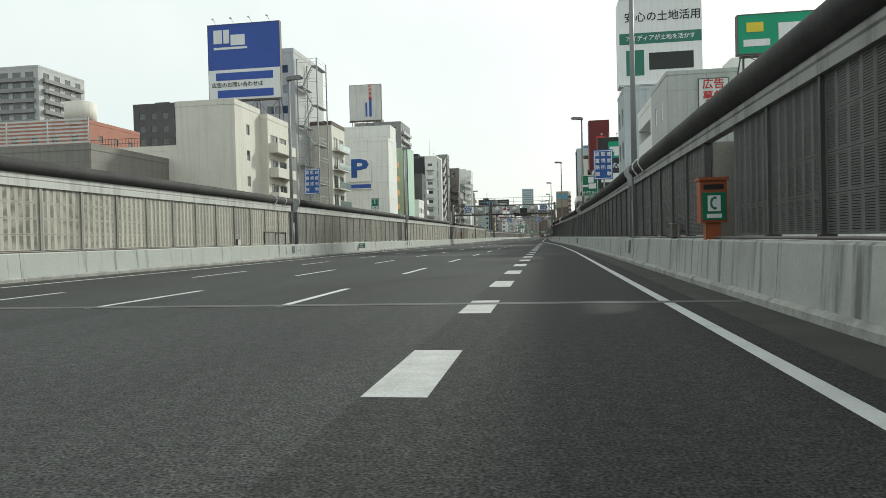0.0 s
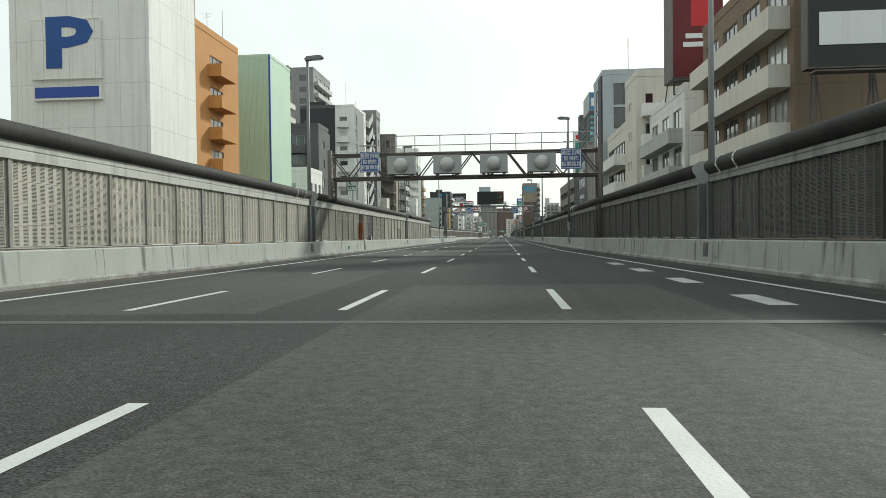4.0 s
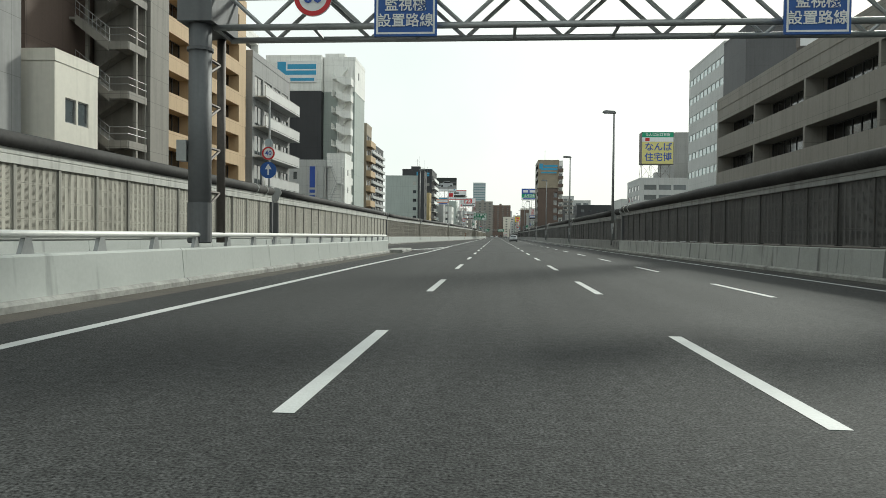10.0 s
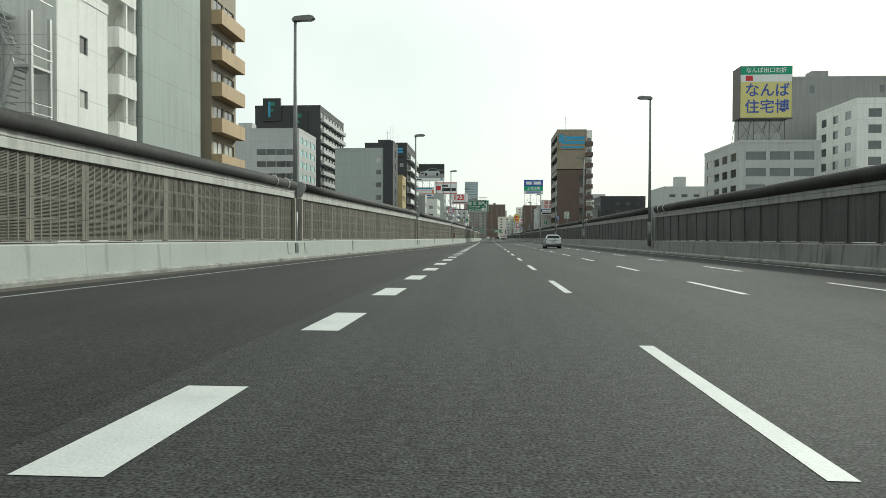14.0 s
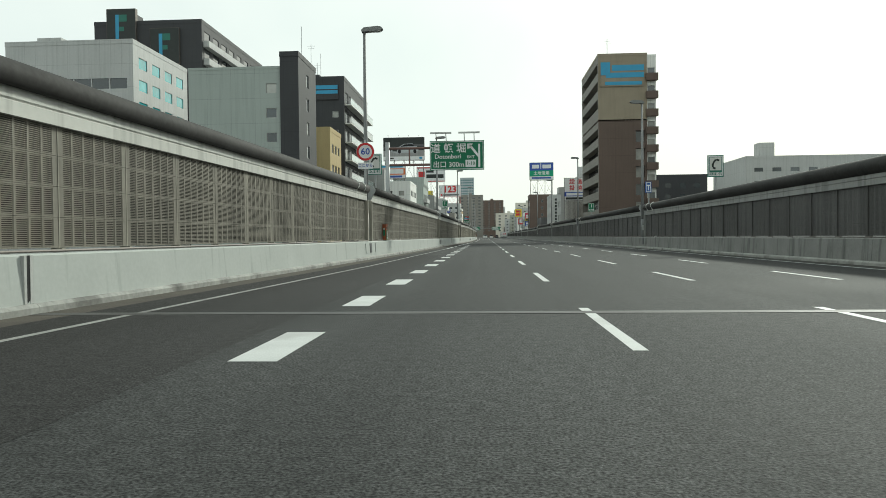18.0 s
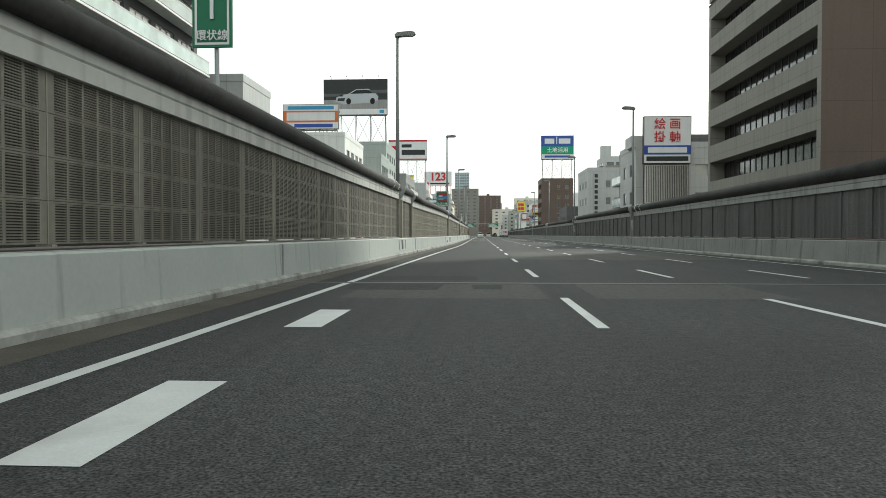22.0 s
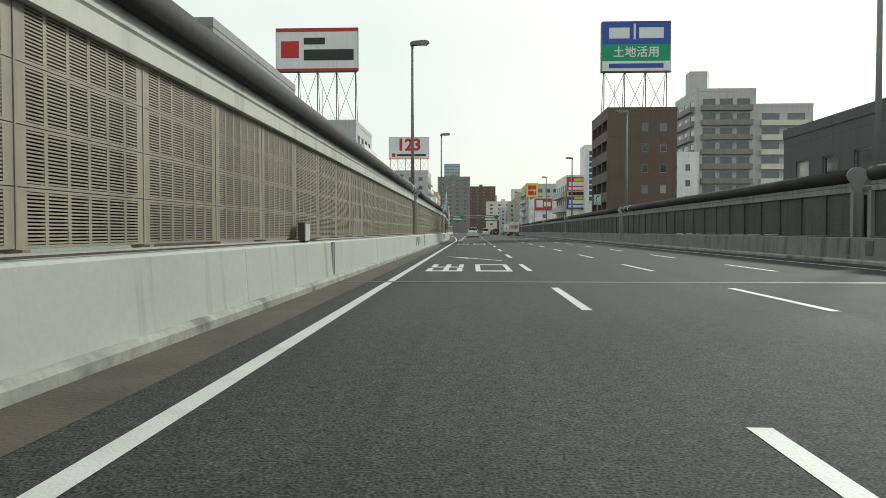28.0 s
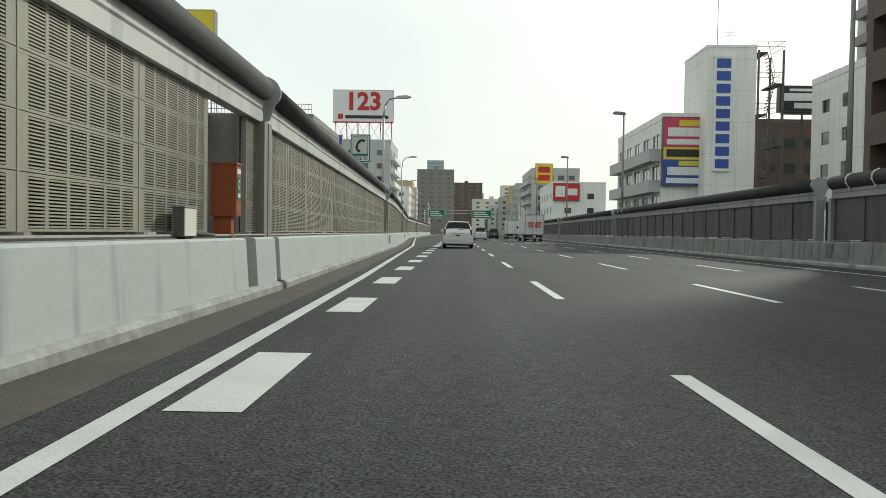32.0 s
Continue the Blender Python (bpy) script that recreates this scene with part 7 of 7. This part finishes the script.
wall_sign("bus_arrow_sign", "small blue sign with a white arrow on a lamp post", 15.55, 426.6, 4.6, 0.5, 0.9, BLUE, shapes=((0.42, 0.58, 0.2, 0.7, WHITE), (0.25, 0.75, 0.6, 0.72, WHITE)))
for x, y in ((-3.58, 416.4), (-1.24, 610.9), (-4.86, 380.4), (-1.28, 517.2), (-1.83, 44.9), (-1.84, 131.5), (-1.86, 160.75)):
    r_ = thing("location_plate", "small green location plate with white bars on the barrier", "plate", at=(x, y, 0.3))
    part("plate_face", box(x - 0.06, x - 0.006, y + 0.2, y + 0.62, 0.34, 0.52), GREEN_L, r_)
    for k in range(3):
        part("plate_bar", box(x - 0.006, x - 0.003, y + 0.25 + k * 0.12, y + 0.32 + k * 0.12, 0.38, 0.47), WHITE, r_)
wall_sign("distance_plate", "small green escape route plate on the barrier", -1.78, 60.5, 0.42, 0.9, 0.4, GREEN, post=False, shapes=((0.12, 0.3, 0.3, 0.75, WHITE), (0.45, 0.85, 0.55, 0.75, WHITE), (0.2, 0.8, 0.15, 0.3, WHITE)))


def phone_box(x, y):
    """Orange cabinet on a pedestal with a green telephone panel towards oncoming traffic, in a gap of the wall."""
    root = thing("emergency_phone", "orange emergency telephone cabinet with a green panel", "telephone", at=(x, y, 0.5))
    for nm, sh, mt in (("cabinet", box(-0.25, 0.25, -0.15, 0.2, 1.25, 2.08), PHONE_ORANGE), ("hood", box(-0.28, 0.28, -0.2, 0.23, 2.08, 2.14), PHONE_ORANGE), ("pedestal", box(-0.14, 0.14, -0.08, 0.16, 0.5, 1.25), PHONE_ORANGE),
                       ("phone_panel", box(-0.22, 0.22, -0.18, -0.15, 1.3, 1.84), GREEN), ("handset_mark", box(-0.12, 0.12, -0.188, -0.18, 1.47, 1.78), WHITE),
                       ("handset", handset(0, 0.0, 1.63, 0.11, -0.196, -0.188), DGREEN),
                       ("caption_bar", box(-0.14, 0.14, -0.188, -0.18, 1.34, 1.42), WHITE), ("lamp_slot", box(-0.19, 0.19, -0.16, -0.15, 1.9, 2.0), BLACK)):
        part(nm, sh, mt, root, at=Matrix.Translation((x, y, 0)))
    return root


def handset(axis, c, z, r, d0, d1):
    """Telephone receiver as a bent bar with two ends, drawn on a face: axis 0 along x, 1 along y; d0, d1 its depth range across the face."""
    s = Shape()
    pts = [(c + r * (0.1 - 0.62 * math.cos(q)), z + r * math.sin(q)) for q in [radians(a) for a in range(-70, 71, 20)]]
    for (a0, b0), (a1, b1) in zip(pts, pts[1:]):
        w = 0.16 * r
        if axis == 0:
            s.box(min(a0, a1) - w, max(a0, a1) + w, d0, d1, b0, b1)
        else:
            s.box(d0, d1, min(a0, a1) - w, max(a0, a1) + w, b0, b1)
    for b0 in (pts[0][1], pts[-1][1]):
        if axis == 0:
            s.box(c - 0.2 * r, c + 0.4 * r, d0, d1, b0 - 0.2 * r, b0 + 0.2 * r)
        else:
            s.box(d0, d1, c - 0.2 * r, c + 0.4 * r, b0 - 0.2 * r, b0 + 0.2 * r)
    return s


def phone_pillar(x, y, zb, zt):
    """Slim orange cabinet on a pedestal, its broad plain side towards traffic and a green label on the edge that faces the road."""
    root = thing("emergency_phone", "slim orange emergency telephone cabinet on a pedestal", "telephone", at=(x, y, 0.92))
    for nm, sh, mt in (("cabinet", box(-0.19, 0.18, -0.12, 0.12, zb, zt - 0.03), PHONE_ORANGE), ("hood", box(-0.2, 0.2, -0.135, 0.135, zt - 0.03, zt), PHONE_ORANGE), ("door", box(0.18, 0.192, -0.11, 0.11, zb + 0.02, zt - 0.06), PHONE_ORANGE),
                       ("pedestal", box(-0.16, 0.1, -0.07, 0.07, 0.95, zb), PHONE_ORANGE), ("foot_plate", box(-0.18, 0.12, -0.09, 0.09, 0.92, 0.95), STEEL_DARK),
                       ("phone_label", box(0.192, 0.197, -0.08, 0.08, zb + 0.24, zt - 0.22), GREEN), ("handset", handset(1, 0.0, zt - 0.32, 0.06, 0.197, 0.2), WHITE),
                       ("caption_bar", box(0.197, 0.2, -0.05, 0.05, zb + 0.28, zb + 0.34), WHITE), ("lamp_slot", box(0.19, 0.196, -0.08, 0.08, zt - 0.16, zt - 0.09), WHITE)):
        part(nm, sh, mt, root, at=Matrix.Translation((x, y, 0)))
    return root


for x, y, z in ((-4.6, 409.6, 4.9), (-2.4, 135.4, 4.9), (-2.6, 675.6, 4.2), (16.6, 647.8, 4.25), (15.3, 409, 4.4)):
    r_ = wall_sign("telephone_sign", "green emergency telephone sign with a white handset panel", x, y, z, 0.9, 1.25, DGREEN, texts=(("非常電話", 0, 0.17, 0.2, WHITE),), shapes=((0.14, 0.86, 0.3, 0.9, OFFWHITE),))
    part("handset", handset(0, 0.0, 0.0, 0.27, -0.022, -0.012), DARKSIGN, r_, at=Matrix.Translation((x, y, z + 0.75)) @ Matrix.Rotation(radians(25), 4, "Y"))
phone_box(18.15, 14.5)
phone_pillar(-2.15, 137.48, 1.57, 2.38)
phone_pillar(-1.61, 654.17, 1.24, 2.03)
ep = thing("emergency_phone", "orange telephone cabinet with green labels on the barrier top", "telephone", at=(-3.99, 409.58, 0.92))
for nm, sh, mt in (("cabinet", box(-4.1, -3.88, 409.31, 409.85, 0.97, 1.84), PHONE_ORANGE), ("hood", box(-4.1, -3.86, 409.29, 409.87, 1.84, 1.9), PHONE_ORANGE), ("base", box(-4.08, -3.92, 409.36, 409.8, 0.92, 0.97), STEEL_DARK),
                   ("phone_panel", box(-3.88, -3.865, 409.36, 409.8, 0.99, 1.55), GREEN), ("lamp_slot", box(-3.88, -3.87, 409.44, 409.76, 1.64, 1.76), BLACK), ("handset_mark", box(-3.865, -3.86, 409.5, 409.72, 1.22, 1.48), WHITE),
                   ("handset", handset(1, 409.61, 1.35, 0.09, -3.86, -3.856), DGREEN), ("caption_bar", box(-3.865, -3.86, 409.48, 409.74, 1.05, 1.16), WHITE),
                   ("side_label", box(-4.06, -3.95, 409.303, 409.31, 1.22, 1.56), GREEN), ("side_mark", box(-4.06, -3.95, 409.303, 409.31, 1.57, 1.68), OFFWHITE), ("side_handset", handset(0, -4.005, 1.625, 0.04, 409.299, 409.303), DGREEN)):
    part(nm, sh, mt, ep)
# small boxes on the barrier top
for x, y, m_ in ((-2.1, 36.5, AC), (-2.02, 140.95, AC), (-1.45, 578.6, AC), (-8.6, 290.4, AC), (18.1, 18.5, AC), (-1.47, 652.25, W_CREAM)):
    r_ = thing("junction_box", "small weathered junction box on the barrier top", "junction box", at=(x, y, 0.92))
    part("box_body", box(x - 0.07, x + 0.06, y - 0.19, y + 0.19, 0.95, 1.3), STEEL_DARK, r_)
    part("box_door", box(x + 0.06, x + 0.075, y - 0.18, y + 0.18, 0.96, 1.29), m_, r_)
    part("box_lid", box(x - 0.08, x + 0.08, y - 0.2, y + 0.2, 1.3, 1.315), GALV, r_)
    part("conduit", Shape().tube((x, y + 0.19, 1.0), (x, y + 1.0, 0.97), 0.025, 6).box(x - 0.05, x + 0.05, y - 0.12, y + 0.12, 0.92, 0.95), BLACK, r_)

# roof furniture
tank = thing("water_tank", "cream cylindrical water tank on a roof", "water tank", at=(-66, 108, 22))
part("tank_body", Shape().tube((-66, 112, 22.6), (-66, 112, 26.4), 2.6, 20), W_CREAM, tank, smooth=True)
part("tank_lid", Shape().tube((-66, 112, 26.4), (-66, 112, 26.9), 2.6, 20, 0.9), W_CREAM, tank, smooth=True)
scr = thing("roof_screen", "white slatted privacy screen on a low roof", "screen", at=(-35, 60.3, 10.4))
for i in range(7):
    part("slat", box(-41, -28, 60.3, 60.36, 11.0 + i * 0.36, 11.18 + i * 0.36), OFFWHITE, scr)
for x in (-41, -36.7, -32.3, -28):
    part("screen_post", box(x - 0.06, x + 0.06, 60.36, 60.46, 10.4, 13.4), GALV, scr)
for label, xa, xb, y, z in (("dark steel railing round a roof terrace", -40.8, -26.8, 73.9, 12.4), ("pale steel railing on a roof", -26, -13.4, 716.3, 13.1), ("white steel railing on a roof", 34.2, 49.8, 578.4, 12.5)):
    r_ = thing("roof_railing", label, "railing", at=(xa, y, z))
    for q in (0.5, 1.05):
        part("handrail", Shape().tube((xa, y, z + q), (xb, y, z + q), 0.03, 6), STEEL_DARK, r_)
    n = int((xb - xa) / 0.35)
    s = Shape()
    for i in range(n + 1):
        x = xa + (xb - xa) * i / n
        s.box(x - 0.015, x + 0.015, y - 0.015, y + 0.015, z, z + 1.05)
    tagged(part("baluster", s, STEEL_DARK, r_), kind="stuff")


# green direction signs far ahead
g6 = thing("direction_sign_gantry", "distant gantry with green direction signs over the road", "gantry", at=(4, 850, 0))
for x in (-7.6, 17.6):
    part("leg", Shape().tube((x, 850, 0.0), (x, 850, 7.6), 0.18, 10), GALV, g6, smooth=True)
for z in (6.6, 7.5):
    part("chord", Shape().tube((-7.6, 850, z), (17.6, 850, z), 0.1, 8), GALV, g6, smooth=True)
for x0, x1 in ((-6.4, -1.6), (6.5, 12.3)):
    plate(g6, x0, x1, 849.8, 5.3, 7.7, GREEN)
    for k in range(3):
        part("lettering_bar", box(x0 + 0.5, x1 - 0.5 - 0.6 * k, 849.78, 849.79, 5.75 + k * 0.6, 6.05 + k * 0.6), WHITE, g6)

# vehicles -------------------------------------------------------------------
def rounded(rings, around=3, lengthwise=4):
    """Rings eased through their own points, along the car and round each section."""
    def ease(p, n, closed):
        out, m = [], len(p)
        for k in range(m if closed else m - 1):
            q = [p[(k + d) % m] if closed else p[min(max(k + d, 0), m - 1)] for d in (-1, 0, 1, 2)]
            for s_ in range(n):
                t_ = s_ / n
                out.append(0.5 * (2 * q[1] + (q[2] - q[0]) * t_ + (2 * q[0] - 5 * q[1] + 4 * q[2] - q[3]) * t_ ** 2 + (3 * q[1] - q[0] - 3 * q[2] + q[3]) * t_ ** 3))
        return out if closed else out + [p[-1]]
    rows = [ease([Vector(v) for v in r], around, True) for r in rings]
    cols = [ease([r[k] for r in rows], lengthwise, False) for k in range(len(rows[0]))]
    return [[tuple(c[i]) for c in cols] for i in range(len(cols[0]))]


def wheel_on(root, x, y, r, side, wide=0.2):
    x += side * 0.02
    t = part("tyre", Shape().tube((x, y, r), (x - side * wide, y, r), r, 24), TYRE, root, smooth=False)
    part("rim", Shape().tube((x + side * 0.008, y, r), (x - side * 0.03, y, r), r * 0.66, 20), RIM, t)
    sp = Shape()
    for k in range(6):
        a = k * math.tau / 6
        sp.tube((x + side * 0.012, y, r), (x + side * 0.012, y + r * 0.58 * math.cos(a), r + r * 0.58 * math.sin(a)), 0.02, 5)
    part("spokes", sp, GALV, t)
    # flat black disc paints the shade of the hollow arch round the tyre
    part("wheel_arch", Shape().tube((x - side * 0.004, y, r + 0.02), (x - side * 0.2, y, r + 0.02), r * 1.16, 24), BLACK, root)


HATCH = [(0.0, 0.91, 0.38, 0.50, 0.58, 0.84), (0.03, 0.96, 0.32, 0.58, 0.66, 0.88), (0.10, 0.99, 0.26, 0.80, 0.90, 0.86), (0.24, 1.0, 0.22, 0.95, 1.04, 0.80), (0.46, 1.0, 0.20, 0.96, 1.33, 0.70), (0.66, 1.0, 0.19, 0.96, 1.40, 0.67),
         (1.6, 1.0, 0.19, 0.93, 1.445, 0.66), (2.2, 1.0, 0.19, 0.91, 1.40, 0.66), (3.0, 1.0, 0.2, 0.88, 1.02, 0.78), (3.18, 0.99, 0.2, 0.84, 0.94, 0.84), (3.72, 0.93, 0.22, 0.70, 0.78, 0.78), (3.99, 0.72, 0.32, 0.54, 0.60, 0.6)]


def car(label, x, y, paint, L, W, H, belt, hood, rear, name="car", roof_rail=False, wheel=0.31, category="car", st=None, glazing=((2.15, 2.95), (6.1, 7.6), (3.3, 4.85), (5.0, 6.75)), band=(3.2, 3.9)):
    """Rear of the car at y, nose along +y; one smooth shell with glass set into it. rear: slope of the tailgate in metres."""
    root = thing(name, label, category, at=(x, y, 0))
    hw = W / 2
    # station, half width, underside, belt line, top, half width of the top
    st = st or [(0.0, 0.80, 0.40, 0.58, 0.70, 0.70), (0.03, 0.93, 0.30, 0.66, belt * 0.93, 0.84), (rear * 0.35 + 0.05, 0.99, 0.24, belt, belt + 0.12, 0.82), (rear, 1.0, 0.22, belt, H - 0.07, 0.68), (rear + 0.35, 1.0, 0.2, belt, H - 0.01, 0.68),
          (L * 0.42, 1.0, 0.2, belt * 0.98, H, 0.68), (L * 0.55, 1.0, 0.2, belt * 0.96, H - 0.06, 0.70), (L * 0.70, 1.0, 0.2, belt * 0.93, belt + 0.14, 0.80), (L * 0.77, 0.99, 0.2, hood * 0.94, hood + 0.02, 0.86), (L * 0.92, 0.93, 0.23, hood * 0.82, hood * 0.88, 0.78), (L, 0.70, 0.34, hood * 0.6, hood * 0.66, 0.6)]
    rings = []
    for yy, w, zb, zl, zt, wt in st:
        half = [(0.80 * w, zb), (0.97 * w, zb + 0.1), (w, zb + (zl - zb) * 0.5), (0.97 * w, zl), (wt + 0.035, zt - 0.06), (wt * 0.88, zt)]
        rings.append([(x - a * hw, y + yy, z) for a, z in half] + [(x, y + yy, zt + 0.025)] + [(x + a * hw, y + yy, z) for a, z in reversed(half)] + [(x, y + yy, zb)])
    fine = rounded(rings, 6, 8)
    m_ = len(fine[0])
    skins = {"body": Shape(), "rear_window": Shape(), "windscreen": Shape(), "side_window_left": Shape(), "side_window_right": Shape()}
    for i in range(len(fine) - 1):
        u = (i + 0.5) / 8
        for k in range(m_):
            p = (k + 0.5) / 6
            nm = "body"
            back_, front_, *sides_ = glazing
            if back_[0] < u < back_[1] and 4.2 < p < 7.8:
                nm = "rear_window"
            elif front_[0] < u < front_[1] and 4.2 < p < 7.8:
                nm = "windscreen"
            elif any(a_ < u < b_ for a_, b_ in sides_) and (band[0] < p < band[1] or 12 - band[1] < p < 12 - band[0]):
                nm = "side_window_left" if p < 6 else "side_window_right"
            skins[nm].quad(fine[i][k], fine[i][(k + 1) % m_], fine[i + 1][(k + 1) % m_], fine[i + 1][k])
    for end in (fine[0], fine[-1]):
        c_ = [sum(v[a] for v in end) / m_ for a in range(3)]
        for k in range(m_):
            skins["body"].quad(end[k], end[(k + 1) % m_], c_, c_)
    for nm, sh in skins.items():
        part(nm.replace("_left", "").replace("_right", ""), sh.mesh(nm, paint if nm == "body" else CAR_GLASS, smooth=True, weld=True), None, root)
    for sd in (-1, 1):
        for yy in (L * 0.19, L * 0.81):
            wheel_on(root, x + sd * (hw - 0.015), y + yy, wheel, sd)
        lamp_ = [(0.07, 0.80), (0.28, 0.80), (0.40, 1.0), (0.36, 1.1), (0.26, 1.09), (0.14, 0.95)] if st is HATCH else [(0.005, 0.8), (0.12, 0.8), (0.3, 0.98), (0.24, 1.14), (0.16, 1.12), (0.03, 0.95)]
        part("tail_lamp", Shape().prism([(y + a_, belt * b_) for a_, b_ in lamp_], "x", x + sd * hw * 0.87 - 0.07, x + sd * hw * 0.87 + 0.07), TAIL, root)
        m_ = part("door_mirror", box(x + sd * (hw + 0.1) - 0.1, x + sd * (hw + 0.1) + 0.08, y + L * 0.66, y + L * 0.66 + 0.1, belt - 0.02, belt + 0.15), paint, root)
        for yy in (L * 0.33, L * 0.55):
            part("door_handle", box(x + sd * hw * 1.0 - 0.015, x + sd * hw * 1.0 + 0.015, y + yy, y + yy + 0.17, belt * 0.83, belt * 0.87), GALV_LIGHT, root)
        part("head_lamp", box(x + sd * hw * 0.7 - 0.16, x + sd * hw * 0.7 + 0.16, y + L * 0.955, y + L * 0.965, hood * 0.66, hood * 0.84), GLASS_PALE, root)
        if roof_rail:
            part("roof_rail", Shape().tube((x + sd * hw * 0.68, y + rear + 0.2, H + 0.07), (x + sd * hw * 0.68, y + L * 0.5, H + 0.07), 0.025, 6), GALV, root)
    part("bumper_skirt", Shape().prism([(y + 0.06, 0.36), (y + 0.1, 0.22), (y + 0.5, 0.18), (y + 0.5, 0.36)], "x", x - hw * 0.72, x + hw * 0.72), BLACK, root)
    pl = part("licence_plate", box(x - 0.17, x + 0.17, y - 0.02, y + 0.0, belt * 0.70, belt * 0.70 + 0.17), PLATE, root)
    part("plate_bar", box(x - 0.12, x + 0.12, y - 0.026, y - 0.02, belt * 0.70 + 0.03, belt * 0.70 + 0.1), DARKSIGN, pl)
    part("plate_trim", box(x - 0.4, x + 0.4, y - 0.025, y + 0.02, belt * 0.70 + 0.19, belt * 0.70 + 0.23), GALV_LIGHT, root)
    part("wiper", Shape().tube((x, y + rear * 0.35, belt + 0.1), (x + 0.36, y + rear * 0.35 + 0.03, belt + 0.16), 0.015, 5), BLACK, root)
    part("antenna", Shape().tube((x, y + rear + 0.35, H + 0.02), (x, y + rear + 0.2, H + 0.1), 0.02, 6), BLACK, root)
    return root


def lean(self, xa, z0, xb, z1):
    """Shears the shape sideways so that it runs from xa at z0 to xb at z1."""
    self.v = [(p[0] + xa + (xb - xa) * (p[2] - z0) / (z1 - z0), p[1], p[2]) for p in self.v]
    return self


Shape.lean = lean
car("silver compact hatchback with dark tinted rear window in the middle lane", 8.75, 362.4, CAR_SILVER, 3.99, 1.70, 1.445, 0.95, 0.84, 0.46, wheel=0.30, st=HATCH, glazing=((3.1, 3.95), (7.1, 7.95), (4.5, 5.15), (5.22, 6.4), (6.5, 7.75)), band=(3.12, 3.93))
car("white sport utility vehicle with roof rails and dark bumper", 1.95, 689.5, CAR_WHITE, 5.0, 2.0, 1.78, 1.12, 1.06, 0.45, roof_rail=True, wheel=0.38)
car("white minivan far ahead in the middle lane", 5.3, 742, CAR_WHITE, 4.6, 1.72, 1.85, 1.0, 0.95, 0.2, name="minivan", wheel=0.3)
car("dark minivan far ahead in the traffic", 8.7, 770, CAR_DARK, 4.6, 1.72, 1.85, 1.0, 0.95, 0.2, name="minivan", wheel=0.3)
car("red compact car far ahead beside the trucks", 8.7, 800, MAROON, 3.9, 1.66, 1.5, 0.95, 0.86, 0.5, wheel=0.29)
car("blue saloon far ahead in the slow lane", 1.8, 790, CAR_BLUE, 4.4, 1.72, 1.45, 0.92, 0.88, 0.8, wheel=0.3)


def lorry(label, x, y, L, W, H, mark=None, cab=CAR_WHITE):
    root = thing("box_truck", label, "truck", at=(x, y, 0))
    hw = W / 2
    part("cargo_box", box(x - hw, x + hw, y, y + L, 0.95, H), CAR_WHITE, root)
    part("box_frame", Shape().box(x - hw - 0.02, x - hw + 0.08, y - 0.03, y, 0.9, H + 0.02).box(x + hw - 0.08, x + hw + 0.02, y - 0.03, y, 0.9, H + 0.02).box(x - hw + 0.08, x + hw - 0.08, y - 0.03, y, H - 0.08, H + 0.02).box(x - hw + 0.08, x + hw - 0.08, y - 0.03, y, 0.9, 1.0), GALV, root)
    for sd in (-1, 1):
        d = part("rear_door", box(x + (0.02 if sd > 0 else -hw + 0.09), x + (hw - 0.09 if sd > 0 else -0.02), y - 0.025, y - 0.004, 1.02, H - 0.1), CAR_WHITE, root)
        part("lock_bar", Shape().tube((x + sd * 0.25, y - 0.045, 1.05), (x + sd * 0.25, y - 0.045, H - 0.15), 0.02, 6).box(x + sd * 0.25 - 0.04, x + sd * 0.25 + 0.04, y - 0.06, y - 0.03, 1.5, 1.62), GALV, d)
        part("tail_lamp", box(x + sd * hw * 0.8 - 0.2, x + sd * hw * 0.8 + 0.1, y - 0.02, y + 0.05, 0.62, 0.76), TAIL, root)
        part("mud_flap", box(x + sd * hw * 0.72 - 0.24, x + sd * hw * 0.72 + 0.24, y + 0.6, y + 0.63, 0.15, 0.7), BLACK, root)
        for yy in (L * 0.22, L + 0.9):
            wheel_on(root, x + sd * (hw - 0.06), y + yy, 0.4, sd, 0.3)
        part("side_guard", box(x + sd * hw - 0.04, x + sd * hw, y + L * 0.4, y + L * 0.85, 0.45, 0.8), GALV_LIGHT, root)
        part("door_mirror", Shape().box(x + sd * (hw + 0.16) - 0.1, x + sd * (hw + 0.16) + 0.1, y + L + 1.3, y + L + 1.36, 1.7, 2.1).tube((x + sd * hw * 0.95, y + L + 1.33, 1.9), (x + sd * (hw + 0.1), y + L + 1.33, 1.9), 0.02, 5), BLACK, root)
    part("chassis", box(x - hw * 0.45, x + hw * 0.45, y + 0.1, y + L + 1.6, 0.55, 0.95), BLACK, root)
    part("underrun_bar", box(x - hw * 0.9, x + hw * 0.9, y, y + 0.1, 0.4, 0.55), GALV, root)
    c = part("cab", Shape().prism([(y + L + 0.15, 0.5), (y + L + 1.9, 0.5), (y + L + 1.95, 1.2), (y + L + 1.6, 2.1), (y + L + 0.15, 2.2)], "x", x - hw * 0.93, x + hw * 0.93), cab, root)
    part("licence_plate", box(x - 0.2, x + 0.2, y - 0.03, y, 0.62, 0.8), PLATE, root)
    if mark:
        words_on(root, mark, x, y - 0.05, 2.1, 0.95, RED)
    return root


lorry("white box truck with large red characters on its doors", 12.0, 734.5, 8.0, 2.45, 3.5, "京都")
lorry("white box truck further ahead in the queue", 12.0, 766, 7.0, 2.4, 3.3)

cut_letters()
